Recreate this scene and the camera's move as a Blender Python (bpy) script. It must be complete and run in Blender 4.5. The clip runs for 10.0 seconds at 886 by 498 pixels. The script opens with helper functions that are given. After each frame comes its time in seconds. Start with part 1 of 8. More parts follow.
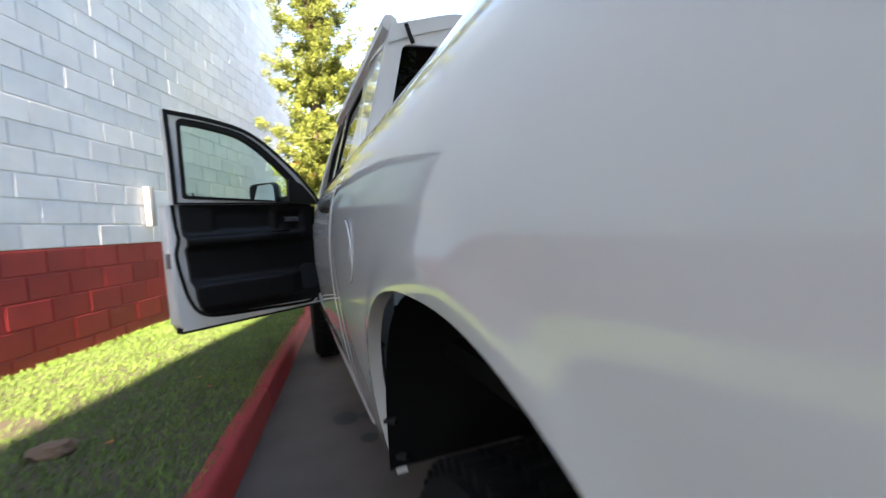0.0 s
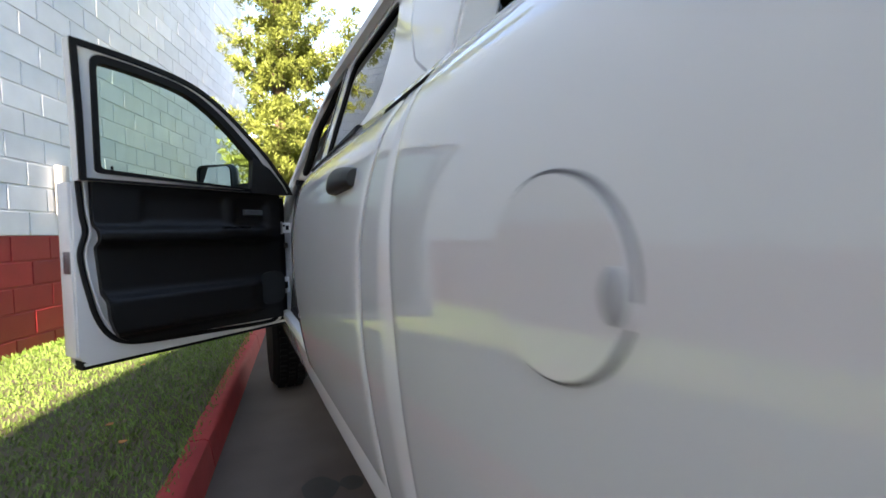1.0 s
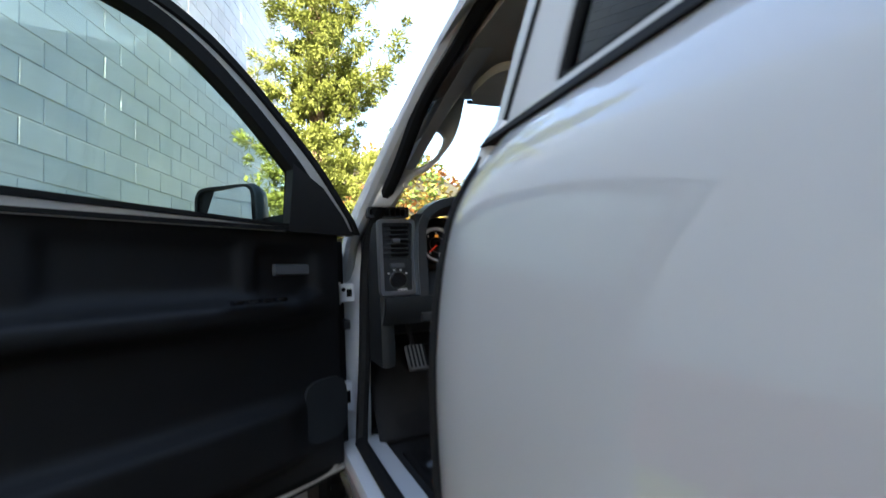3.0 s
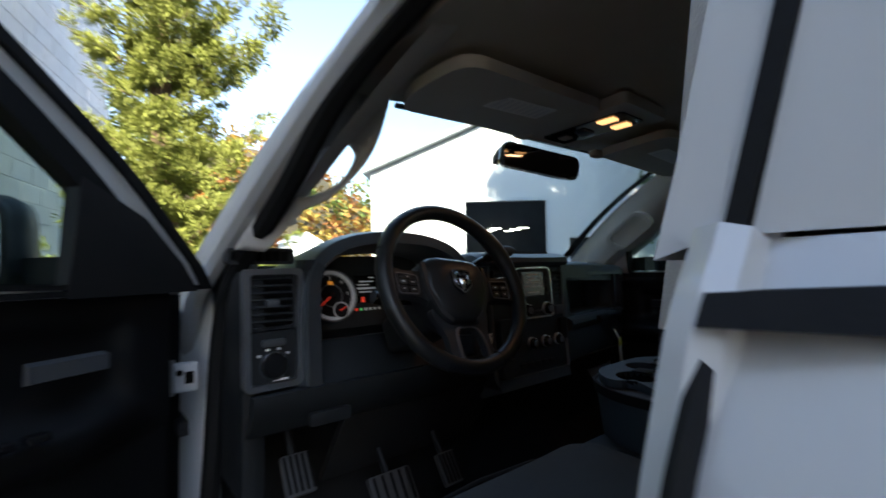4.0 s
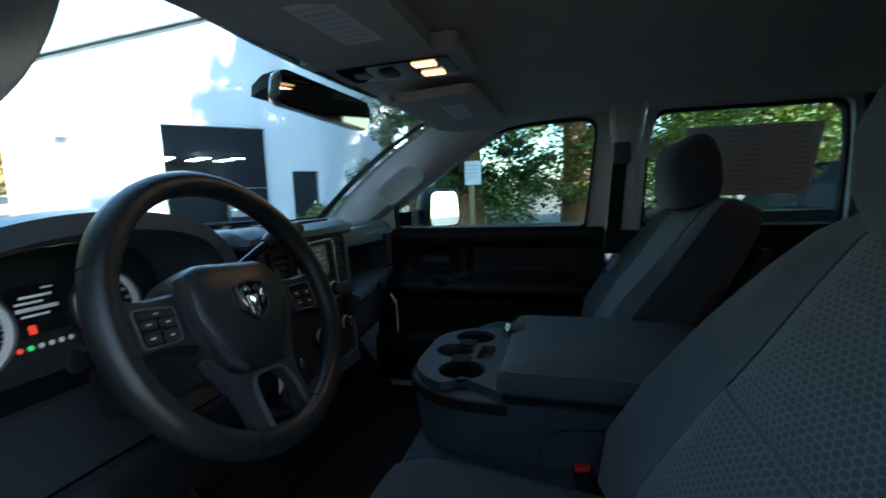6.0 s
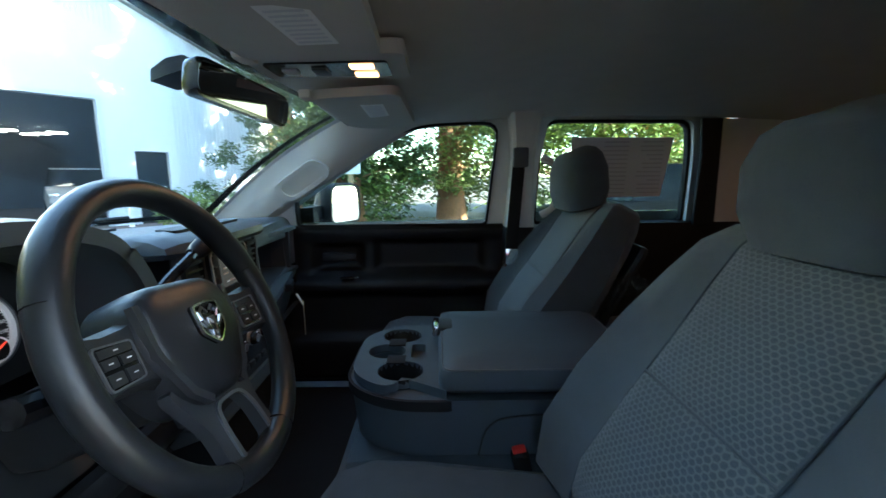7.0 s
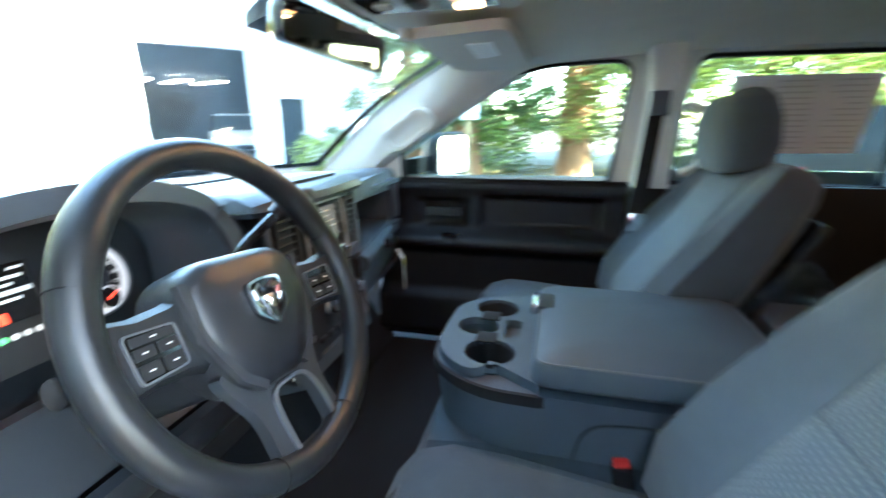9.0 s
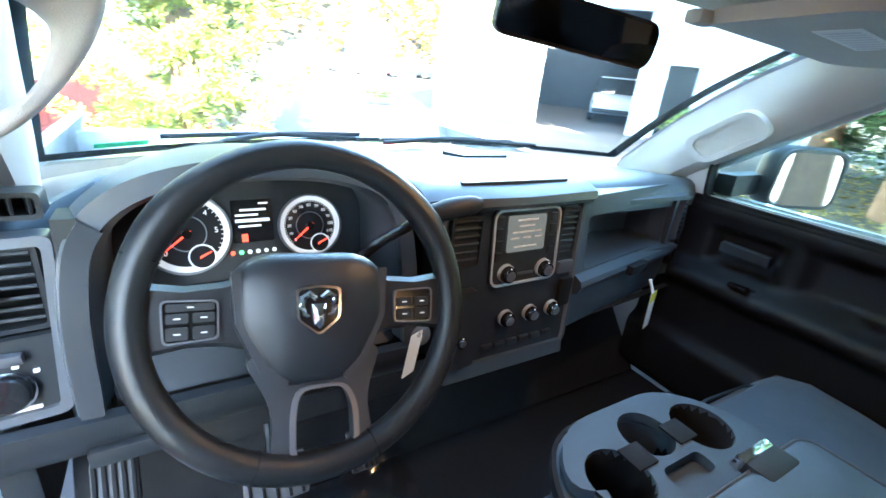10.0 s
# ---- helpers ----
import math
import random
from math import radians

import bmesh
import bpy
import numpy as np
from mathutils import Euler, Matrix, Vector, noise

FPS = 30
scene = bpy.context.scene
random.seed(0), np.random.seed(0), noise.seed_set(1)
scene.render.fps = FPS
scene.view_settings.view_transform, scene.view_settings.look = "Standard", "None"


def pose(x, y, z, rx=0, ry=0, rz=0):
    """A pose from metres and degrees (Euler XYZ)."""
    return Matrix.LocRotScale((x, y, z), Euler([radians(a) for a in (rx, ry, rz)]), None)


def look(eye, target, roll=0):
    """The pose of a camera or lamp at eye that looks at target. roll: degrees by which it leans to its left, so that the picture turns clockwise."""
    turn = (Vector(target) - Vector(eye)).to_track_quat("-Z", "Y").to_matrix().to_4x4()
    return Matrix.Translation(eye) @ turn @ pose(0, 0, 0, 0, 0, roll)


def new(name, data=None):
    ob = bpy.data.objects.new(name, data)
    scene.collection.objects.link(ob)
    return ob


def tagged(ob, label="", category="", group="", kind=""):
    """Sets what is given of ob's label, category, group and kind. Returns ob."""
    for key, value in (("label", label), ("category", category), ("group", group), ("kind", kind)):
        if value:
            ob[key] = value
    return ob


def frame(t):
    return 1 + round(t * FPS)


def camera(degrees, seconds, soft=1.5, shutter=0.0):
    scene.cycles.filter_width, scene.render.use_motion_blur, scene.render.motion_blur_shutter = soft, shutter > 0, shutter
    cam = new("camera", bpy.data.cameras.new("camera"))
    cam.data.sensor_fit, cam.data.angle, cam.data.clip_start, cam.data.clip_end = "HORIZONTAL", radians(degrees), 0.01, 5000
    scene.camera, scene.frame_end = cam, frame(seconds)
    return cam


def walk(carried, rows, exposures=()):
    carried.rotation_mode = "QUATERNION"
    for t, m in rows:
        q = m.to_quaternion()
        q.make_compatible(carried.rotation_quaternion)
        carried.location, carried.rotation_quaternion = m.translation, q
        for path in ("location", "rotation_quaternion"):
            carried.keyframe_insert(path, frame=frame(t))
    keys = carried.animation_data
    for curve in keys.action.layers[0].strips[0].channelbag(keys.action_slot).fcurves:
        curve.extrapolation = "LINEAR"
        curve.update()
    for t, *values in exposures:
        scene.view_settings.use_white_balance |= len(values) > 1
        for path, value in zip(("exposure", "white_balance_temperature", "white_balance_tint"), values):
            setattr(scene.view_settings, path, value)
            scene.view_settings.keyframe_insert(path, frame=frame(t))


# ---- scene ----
cam = camera(90.3, 10.0, shutter=0.5)
PATH = [
    (0, (-1.075, -0.066, 1.126), (-0.415, 1.819, 1.017), -4.2),
    (0.5, (-1.121, 0.316, 1.116), (-0.297, 2.138, 1.064), -3.4),
    (1, (-1.144, 0.663, 1.116), (-0.282, 2.465, 1.04), -1.4),
    (1.5, (-1.126, 0.99, 1.126), (-0.256, 2.788, 1.028), -1.1),
    (2, (-1.115, 1.344, 1.133), (-0.284, 3.162, 1.083), -2.7),
    (2.2, (-1.111, 1.472, 1.152), (-0.344, 3.319, 1.11), -3.5),
    (3.3, (-1.111, 2.098, 1.284), (-0.316, 3.925, 1.448), -1.9),
    (3.5, (-1.104, 2.195, 1.351), (-0.139, 3.942, 1.487), -1.9),
    (4, (-1.022, 2.347, 1.383), (0.242, 3.895, 1.476), -1.2),
    (4.5, (-0.934, 2.469, 1.432), (0.576, 3.772, 1.281), -3.2),
    (5, (-0.89, 2.521, 1.446), (0.744, 3.646, 1.191), -3.7),
    (5.5, (-0.88, 2.573, 1.459), (0.901, 3.435, 1.168), -2.7),
    (6, (-0.882, 2.649, 1.488), (1.028, 3.188, 1.24), -2.0),
    (7.5, (-0.935, 2.799, 1.53), (1.029, 2.633, 1.187), -0.4),
    (8, (-0.944, 2.802, 1.532), (1.017, 2.601, 1.193), -0.8),
    (8.5, (-0.911, 2.784, 1.54), (1.054, 2.688, 1.179), -0.9),
    (9, (-0.788, 2.751, 1.541), (1.076, 3.234, 1.001), -0.4),
    (9.5, (-0.641, 2.691, 1.586), (0.72, 3.997, 0.921), 5.4),
    (10, (-0.512, 2.618, 1.617), (0.47, 4.192, 0.871), 5.9),
]
walk(cam, [(t, look(eye, target, roll)) for t, eye, target, roll in PATH],
     [(0.0, 2.68, 7700, 14), (2.5, 2.68, 7650, 13), (3.5, 2.58, 6850, 9), (4.0, 2.0, 7000, 12), (4.5, 1.65, 6450, 9), (5.0, 1.6, 6500, 10), (5.5, 2.05, 6000, 6), (6.0, 2.85, 5900, 0), (6.6, 3.35, 6250, 5),
      (7.3, 4.4, 6600, 5), (8.0, 5.0, 6700, 5), (8.5, 5.5, 6700, 5), (9.2, 5.75, 6550, 5), (10.0, 5.6, 6250, 5)])

# ---------------- world, sun ----------------
SUN_TO = Vector((-0.319, -0.948, 0.625)).normalized()
world = bpy.data.worlds.new("sky_world")
world.use_nodes = True
scene.world = world
wn = world.node_tree.nodes
sky = wn.new("ShaderNodeTexSky")
sky.sky_type = "NISHITA"
sky.sun_disc = False
sky.sun_elevation = math.asin(SUN_TO.z)
sky.sun_rotation = math.atan2(SUN_TO.x, SUN_TO.y)
sky.air_density = 1.0
sky.dust_density = 0.2
world.node_tree.links.new(sky.outputs[0], wn["Background"].inputs[0])
wn["Background"].inputs[1].default_value = 0.15
sun_data = bpy.data.lights.new("sun", "SUN")
sun_data.energy = 5.0
sun_data.angle = radians(0.55)
sun_data.color = (1.0, 0.94, 0.84)
sun = new("sun", sun_data)
sun.matrix_world = look(SUN_TO * 50, (0, 0, 0))


# ---------------- materials ----------------
def mat(name, color, rough=0.6, metal=0.0, vary=0.12, scale=8.0, grain=0.0, grain_scale=300.0, coat=0.0,
        emit=0.0, random_amount=0.0, island=False, spec=0.5, sheen=0.0):
    m = bpy.data.materials.new(name)
    m.use_nodes = True
    nt = m.node_tree
    b = nt.nodes["Principled BSDF"]
    b.inputs["Roughness"].default_value = rough
    b.inputs["Metallic"].default_value = metal
    b.inputs["Specular IOR Level"].default_value = spec
    b.inputs["Coat Weight"].default_value = coat
    b.inputs["Coat Roughness"].default_value = 0.03
    if sheen:
        b.inputs["Sheen Weight"].default_value = sheen
    pos = nt.nodes.new("ShaderNodeNewGeometry")
    big = nt.nodes.new("ShaderNodeTexNoise")
    big.inputs["Scale"].default_value = scale
    big.inputs["Detail"].default_value = 5
    nt.links.new(pos.outputs["Position"], big.inputs["Vector"])
    ramp = nt.nodes.new("ShaderNodeMix")
    ramp.data_type = "RGBA"
    ramp.inputs["A"].default_value = (*[max(0, c * (1 - vary)) for c in color], 1)
    ramp.inputs["B"].default_value = (*[min(1, c * (1 + vary)) for c in color], 1)
    nt.links.new(big.outputs["Fac"], ramp.inputs["Factor"])
    out = ramp.outputs["Result"]
    if random_amount:
        hsv = nt.nodes.new("ShaderNodeHueSaturation")
        rng = nt.nodes.new("ShaderNodeMapRange")
        rng.inputs["To Min"].default_value = 1 - random_amount
        rng.inputs["To Max"].default_value = 1 + random_amount
        if island:
            nt.links.new(pos.outputs["Random Per Island"], rng.inputs["Value"])
        else:
            info = nt.nodes.new("ShaderNodeObjectInfo")
            nt.links.new(info.outputs["Random"], rng.inputs["Value"])
        nt.links.new(rng.outputs["Result"], hsv.inputs["Value"])
        nt.links.new(out, hsv.inputs["Color"])
        out = hsv.outputs["Color"]
    nt.links.new(out, b.inputs["Base Color"])
    if grain:
        fine = nt.nodes.new("ShaderNodeTexNoise")
        fine.inputs["Scale"].default_value = grain_scale
        fine.inputs["Detail"].default_value = 3
        nt.links.new(pos.outputs["Position"], fine.inputs["Vector"])
        bump = nt.nodes.new("ShaderNodeBump")
        bump.inputs["Strength"].default_value = grain
        bump.inputs["Distance"].default_value = 0.002
        nt.links.new(fine.outputs["Fac"], bump.inputs["Height"])
        nt.links.new(bump.outputs["Normal"], b.inputs["Normal"])
    if emit:
        b.inputs["Emission Color"].default_value = (*color, 1)
        b.inputs["Emission Strength"].default_value = emit
    return m


def glass(name, tint, rough=0.0):
    m = bpy.data.materials.new(name)
    m.use_nodes = True
    nt = m.node_tree
    nt.nodes.remove(nt.nodes["Principled BSDF"])
    mix = nt.nodes.new("ShaderNodeMixShader")
    lw = nt.nodes.new("ShaderNodeLayerWeight")
    lw.inputs["Blend"].default_value = 0.5
    power = nt.nodes.new("ShaderNodeMath")
    power.operation = "POWER"
    power.inputs[1].default_value = 4.0
    scaled = nt.nodes.new("ShaderNodeMath")
    scaled.operation = "MULTIPLY_ADD"
    scaled.inputs[1].default_value = 0.75
    scaled.inputs[2].default_value = 0.035
    tr = nt.nodes.new("ShaderNodeBsdfTransparent")
    tr.inputs["Color"].default_value = (*tint, 1)
    gl = nt.nodes.new("ShaderNodeBsdfGlossy")
    gl.inputs["Roughness"].default_value = rough
    nt.links.new(lw.outputs["Facing"], power.inputs[0])
    nt.links.new(power.outputs[0], scaled.inputs[0])
    nt.links.new(scaled.outputs[0], mix.inputs[0])
    nt.links.new(tr.outputs[0], mix.inputs[1])
    nt.links.new(gl.outputs[0], mix.inputs[2])
    nt.links.new(mix.outputs[0], nt.nodes["Material Output"].inputs[0])
    return m


PAINT = mat("white_paint", (0.55, 0.552, 0.55), 0.5, vary=0.015, scale=3, coat=1.0, spec=0.2)
PAINT.node_tree.nodes["Principled BSDF"].inputs["Coat IOR"].default_value = 1.8
JAMB = mat("jamb_paint", (0.72, 0.73, 0.74), 0.4, vary=0.04, scale=9, coat=0.3)
BLACK_TRIM = mat("black_trim", (0.016, 0.0165, 0.018), 0.5, vary=0.2, scale=30, grain=0.25, grain_scale=500, spec=0.3)
RUBBER = mat("rubber", (0.010, 0.010, 0.0105), 0.75, vary=0.2, scale=30, grain=0.2, spec=0.2)
TYRE = mat("tyre_rubber", (0.007, 0.007, 0.007), 0.9, vary=0.25, scale=25, grain=0.4, grain_scale=150, spec=0.1)
STEEL = mat("wheel_steel", (0.55, 0.55, 0.56), 0.35, metal=0.9, vary=0.1)
UNDER = mat("underbody", (0.006, 0.006, 0.006), 0.95, vary=0.3, spec=0.05)
CHROME = mat("chrome", (0.8, 0.81, 0.83), 0.12, metal=1.0, vary=0.05)
EMBLEM = mat("emblem_metal", (0.85, 0.86, 0.88), 0.22, metal=0.6, vary=0.05)
SILVER = mat("silver_trim", (0.23, 0.24, 0.26), 0.35, metal=0.7, vary=0.08, scale=20)
DOOR_PANEL = mat("door_panel_plastic", (0.0085, 0.0088, 0.0096), 0.45, vary=0.2, scale=15, grain=0.4, grain_scale=900, spec=0.24)
DASH = mat("dash_plastic", (0.054, 0.066, 0.076), 0.38, vary=0.12, scale=10, grain=0.16, grain_scale=1300)
DASH_DARK = mat("dash_dark_plastic", (0.019, 0.0215, 0.024), 0.5, vary=0.2, scale=15, grain=0.15, grain_scale=1300, spec=0.35)
DASH_GREY = mat("dash_grey_plastic", (0.070, 0.075, 0.082), 0.45, vary=0.1, scale=12, grain=0.15, grain_scale=1300)
LEATHER = mat("wheel_vinyl", (0.016, 0.0175, 0.019), 0.3, vary=0.15, scale=25, grain=0.2, grain_scale=1600)
HUB = mat("hub_plastic", (0.021, 0.023, 0.026), 0.33, vary=0.12, scale=20, grain=0.2, grain_scale=1500)
SATIN = mat("satin_grey_plastic", (0.040, 0.043, 0.047), 0.3, vary=0.1, scale=14, grain=0.12, grain_scale=1300)
GLOSS_BLACK = mat("gloss_black", (0.012, 0.012, 0.013), 0.12, vary=0.1)
CLOTH = mat("seat_cloth", (0.045, 0.061, 0.074), 0.92, vary=0.18, scale=30, grain=0.7, grain_scale=900, sheen=0.15)
CONSOLE = mat("console_vinyl", (0.038, 0.055, 0.070), 0.55, vary=0.12, scale=20, grain=0.4, grain_scale=700)
PILLAR_TRIM = mat("pillar_trim", (0.58, 0.55, 0.51), 0.75, vary=0.06, scale=12, grain=0.3, grain_scale=600)
LINER = mat("headliner_cloth", (0.60, 0.55, 0.48), 0.95, vary=0.07, scale=14, grain=0.6, grain_scale=800)
VISOR = mat("visor_vinyl", (0.56, 0.53, 0.48), 0.85, vary=0.06, scale=14, grain=0.4, grain_scale=600)
CARPET = mat("carpet", (0.01, 0.01, 0.011), 0.97, vary=0.3, scale=40, grain=0.9, grain_scale=500)
PAPER = mat("paper", (0.90, 0.90, 0.88), 0.8, vary=0.04)
PAPER_GREY = mat("paper_sticker", (0.72, 0.73, 0.75), 0.8, vary=0.04)
INK = mat("ink", (0.56, 0.56, 0.58), 0.8, vary=0.1)
YELLOW = mat("yellow_print", (0.75, 0.68, 0.05), 0.7, vary=0.05)
RED_PLASTIC = mat("red_plastic", (0.55, 0.02, 0.015), 0.4, vary=0.08)
GREEN_STICKER = mat("green_sticker", (0.10, 0.62, 0.36), 0.9, vary=0.06)
GREEN_STICKER.node_tree.nodes["Principled BSDF"].inputs["Transmission Weight"].default_value = 0.6
DIAL_WHITE = mat("dial_ring", (0.75, 0.76, 0.78), 0.4, vary=0.03, emit=0.012)
DIAL_MARK = mat("dial_print", (0.8, 0.8, 0.82), 0.5, vary=0.02, emit=0.018)
NEEDLE = mat("needle_red", (0.9, 0.06, 0.03), 0.4, vary=0.03, emit=0.09)
LAMP_ON = mat("lamp_lens", (1.0, 0.50, 0.20), 0.4, vary=0.02, emit=0.55)
SCREEN = mat("radio_screen", (0.30, 0.32, 0.31), 0.15, vary=0.05, emit=0.012)
FUEL_GAP = mat("shut_line_grey", (0.10, 0.10, 0.105), 0.6, vary=0.05)
RECESS_SHADE = mat("recess_shade_grey", (0.30, 0.30, 0.305), 0.6, vary=0.05)
SCREEN_DARK = mat("dark_display", (0.02, 0.02, 0.022), 0.15, vary=0.05)
GREEN_LAMP = mat("green_lamp", (0.1, 0.7, 0.2), 0.4, emit=0.1)
ORANGE_LAMP = mat("orange_lamp", (0.9, 0.35, 0.05), 0.4, emit=0.1)
MIRROR = mat("mirror_glass", (0.88, 0.89, 0.9), 0.02, metal=1.0, vary=0.0)
DIM_MIRROR = mat("dim_mirror_glass", (0.2, 0.195, 0.19), 0.03, metal=1.0, vary=0.0)
GLASS = glass("clear_glass", (0.90, 0.95, 0.93))
TINT = glass("tinted_glass", (0.74, 0.84, 0.81))
PRIVACY = glass("privacy_glass", (0.10, 0.11, 0.115))
ASPHALT = mat("asphalt", (0.088, 0.068, 0.057), 0.9, vary=0.35, scale=3.0, grain=0.8, grain_scale=120)
STAIN = mat("oil_stain", (0.03, 0.027, 0.025), 0.7, vary=0.3, scale=10, grain=0.5, grain_scale=120)
CONCRETE = mat("pale_concrete", (0.42, 0.41, 0.39), 0.9, vary=0.15, scale=2, grain=0.4, grain_scale=100)
SOIL = mat("soil", (0.075, 0.06, 0.035), 0.95, vary=0.4, scale=6, grain=0.8, grain_scale=60)
GRASS = mat("grass_blades", (0.118, 0.195, 0.028), 0.7, vary=0.4, scale=2.5, random_amount=0.22, island=True)
KERB_RED = mat("red_kerb_paint", (0.33, 0.026, 0.028), 0.75, vary=0.3, scale=9, grain=0.6, grain_scale=90)
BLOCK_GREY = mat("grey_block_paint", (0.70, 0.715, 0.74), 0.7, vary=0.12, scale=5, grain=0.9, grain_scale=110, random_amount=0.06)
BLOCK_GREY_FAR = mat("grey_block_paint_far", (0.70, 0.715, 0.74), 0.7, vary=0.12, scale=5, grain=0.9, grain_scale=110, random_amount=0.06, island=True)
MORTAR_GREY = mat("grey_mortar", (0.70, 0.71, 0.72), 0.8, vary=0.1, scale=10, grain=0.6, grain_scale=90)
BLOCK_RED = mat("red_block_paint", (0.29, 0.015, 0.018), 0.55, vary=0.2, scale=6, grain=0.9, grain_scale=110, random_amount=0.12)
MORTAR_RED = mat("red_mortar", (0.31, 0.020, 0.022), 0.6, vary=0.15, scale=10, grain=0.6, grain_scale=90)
BARK = mat("bark", (0.16, 0.10, 0.065), 0.9, vary=0.4, scale=12, grain=0.9, grain_scale=60)
BARK_RED = mat("cedar_bark", (0.27, 0.13, 0.065), 0.9, vary=0.4, scale=12, grain=0.9, grain_scale=60)
NEEDLES = mat("spruce_needles", (0.23, 0.265, 0.052), 0.75, vary=0.4, scale=2.5, random_amount=0.28, island=True)
LEAF_GREEN = mat("green_leaves", (0.17, 0.235, 0.05), 0.6, vary=0.4, scale=3, random_amount=0.5, island=True)
LEAF_DARK = mat("dark_leaves", (0.09, 0.15, 0.045), 0.6, vary=0.4, scale=3, random_amount=0.5, island=True)
LEAF_FALL = mat("autumn_leaves", (0.30, 0.20, 0.04), 0.7, vary=0.5, scale=0.3, random_amount=0.45, island=True)
LEAF_ORANGE = mat("orange_leaves", (0.34, 0.13, 0.03), 0.7, vary=0.4, scale=0.5, random_amount=0.4, island=True)
WHITE_WALL = mat("white_building_paint", (0.74, 0.76, 0.78), 0.75, vary=0.05, scale=0.6, grain=0.2)
SIDING = mat("metal_siding", (0.62, 0.66, 0.70), 0.5, vary=0.06, scale=1.0)
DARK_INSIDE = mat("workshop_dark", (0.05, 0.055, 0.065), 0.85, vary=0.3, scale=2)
TUBE = mat("tube_light", (1.0, 0.98, 0.92), 0.5, emit=2.5, vary=0.0)
WOOD = mat("post_wood", (0.36, 0.25, 0.13), 0.8, vary=0.3, scale=15, grain=0.5)
CAR_RED = mat("red_car_paint", (0.5, 0.03, 0.03), 0.3, vary=0.03, coat=0.6)
CAR_BLACK = mat("black_car_paint", (0.008, 0.0085, 0.010), 0.5, vary=0.05, coat=0.12, spec=0.25)
CAR_WHITE = mat("white_car_paint", (0.7, 0.71, 0.72), 0.3, vary=0.03, coat=0.6)
CAR_GLASS = mat("dark_car_glass", (0.02, 0.025, 0.03), 0.06, vary=0.05)
TAIL_RED = mat("tail_lens", (0.6, 0.02, 0.02), 0.25, vary=0.05)
UTIL_GREEN = mat("utility_green", (0.06, 0.14, 0.11), 0.6, vary=0.1)
PLASTIC_WRAP = glass("clear_plastic_wrap", (0.86, 0.87, 0.88), 0.12)
PEDAL = mat("pedal_rubber", (0.09, 0.09, 0.09), 0.7, vary=0.15)


def honeycomb_cloth():
    """Pale woven net of long cells over blue-grey cloth."""
    m = CLOTH.copy()
    m.name = "honeycomb_cloth"
    nt = m.node_tree
    b = nt.nodes["Principled BSDF"]
    tc = nt.nodes.new("ShaderNodeTexCoord")
    mp = nt.nodes.new("ShaderNodeMapping")
    mp.vector_type = "TEXTURE"
    mp.inputs["Scale"].default_value = (1 / 78, 1 / 130, 1)

    def vmath(op, *ins):
        n = nt.nodes.new("ShaderNodeVectorMath")
        n.operation = op
        for i, v in enumerate(ins):
            if isinstance(v, tuple):
                n.inputs[i].default_value = v
            else:
                nt.links.new(v, n.inputs[i])
        return n.outputs["Value"] if op in ("LENGTH", "DOT_PRODUCT") else n.outputs["Vector"]

    def smath(op, *ins):
        n = nt.nodes.new("ShaderNodeMath")
        n.operation = op
        for i, v in enumerate(ins):
            if isinstance(v, (int, float)):
                n.inputs[i].default_value = v
            else:
                nt.links.new(v, n.inputs[i])
        return n.outputs[0]
    half = (0.5, 0.866, 0.5)
    neg = (-0.5, -0.866, -0.5)
    cell_a = vmath("WRAP", mp.outputs["Vector"], half, neg)
    cell_b = vmath("WRAP", vmath("ADD", mp.outputs["Vector"], half), half, neg)
    pick = smath("LESS_THAN", vmath("LENGTH", cell_a), vmath("LENGTH", cell_b))
    near = nt.nodes.new("ShaderNodeMix")
    near.data_type = "VECTOR"
    nt.links.new(pick, near.inputs["Factor"])
    nt.links.new(cell_b, near.inputs[4])
    nt.links.new(cell_a, near.inputs[5])
    g = vmath("MULTIPLY", vmath("ABSOLUTE", near.outputs[1]), (1.0, 1.0, 0.0))
    rim = smath("MAXIMUM", vmath("DOT_PRODUCT", g, (0.5, 0.866, 0.0)), vmath("DOT_PRODUCT", g, (1.0, 0.0, 0.0)))
    net = nt.nodes.new("ShaderNodeMapRange")
    net.inputs["From Min"].default_value = 0.33
    net.inputs["From Max"].default_value = 0.44
    nt.links.new(rim, net.inputs["Value"])
    mixc = nt.nodes.new("ShaderNodeMix")
    mixc.data_type = "RGBA"
    mixc.inputs["B"].default_value = (0.10, 0.118, 0.128, 1)
    old = b.inputs["Base Color"].links[0].from_socket
    nt.links.new(tc.outputs["UV"], mp.inputs["Vector"])
    nt.links.new(net.outputs["Result"], mixc.inputs["Factor"])
    nt.links.new(old, mixc.inputs["A"])
    nt.links.new(mixc.outputs["Result"], b.inputs["Base Color"])
    return m


HONEY = honeycomb_cloth()
sb = SCREEN.node_tree.nodes["Principled BSDF"]
for ln in list(sb.inputs["Base Color"].links):
    SCREEN.node_tree.links.remove(ln)
sb.inputs["Base Color"].default_value = (0.06, 0.065, 0.065, 1)


# ---------------- mesh helpers ----------------
def thing(name, label, category, at=(0, 0, 0), group="", kind=""):
    ob = new(name)
    ob.location = at
    ob.empty_display_size = 0.1
    return tagged(ob, label, category, group, kind)


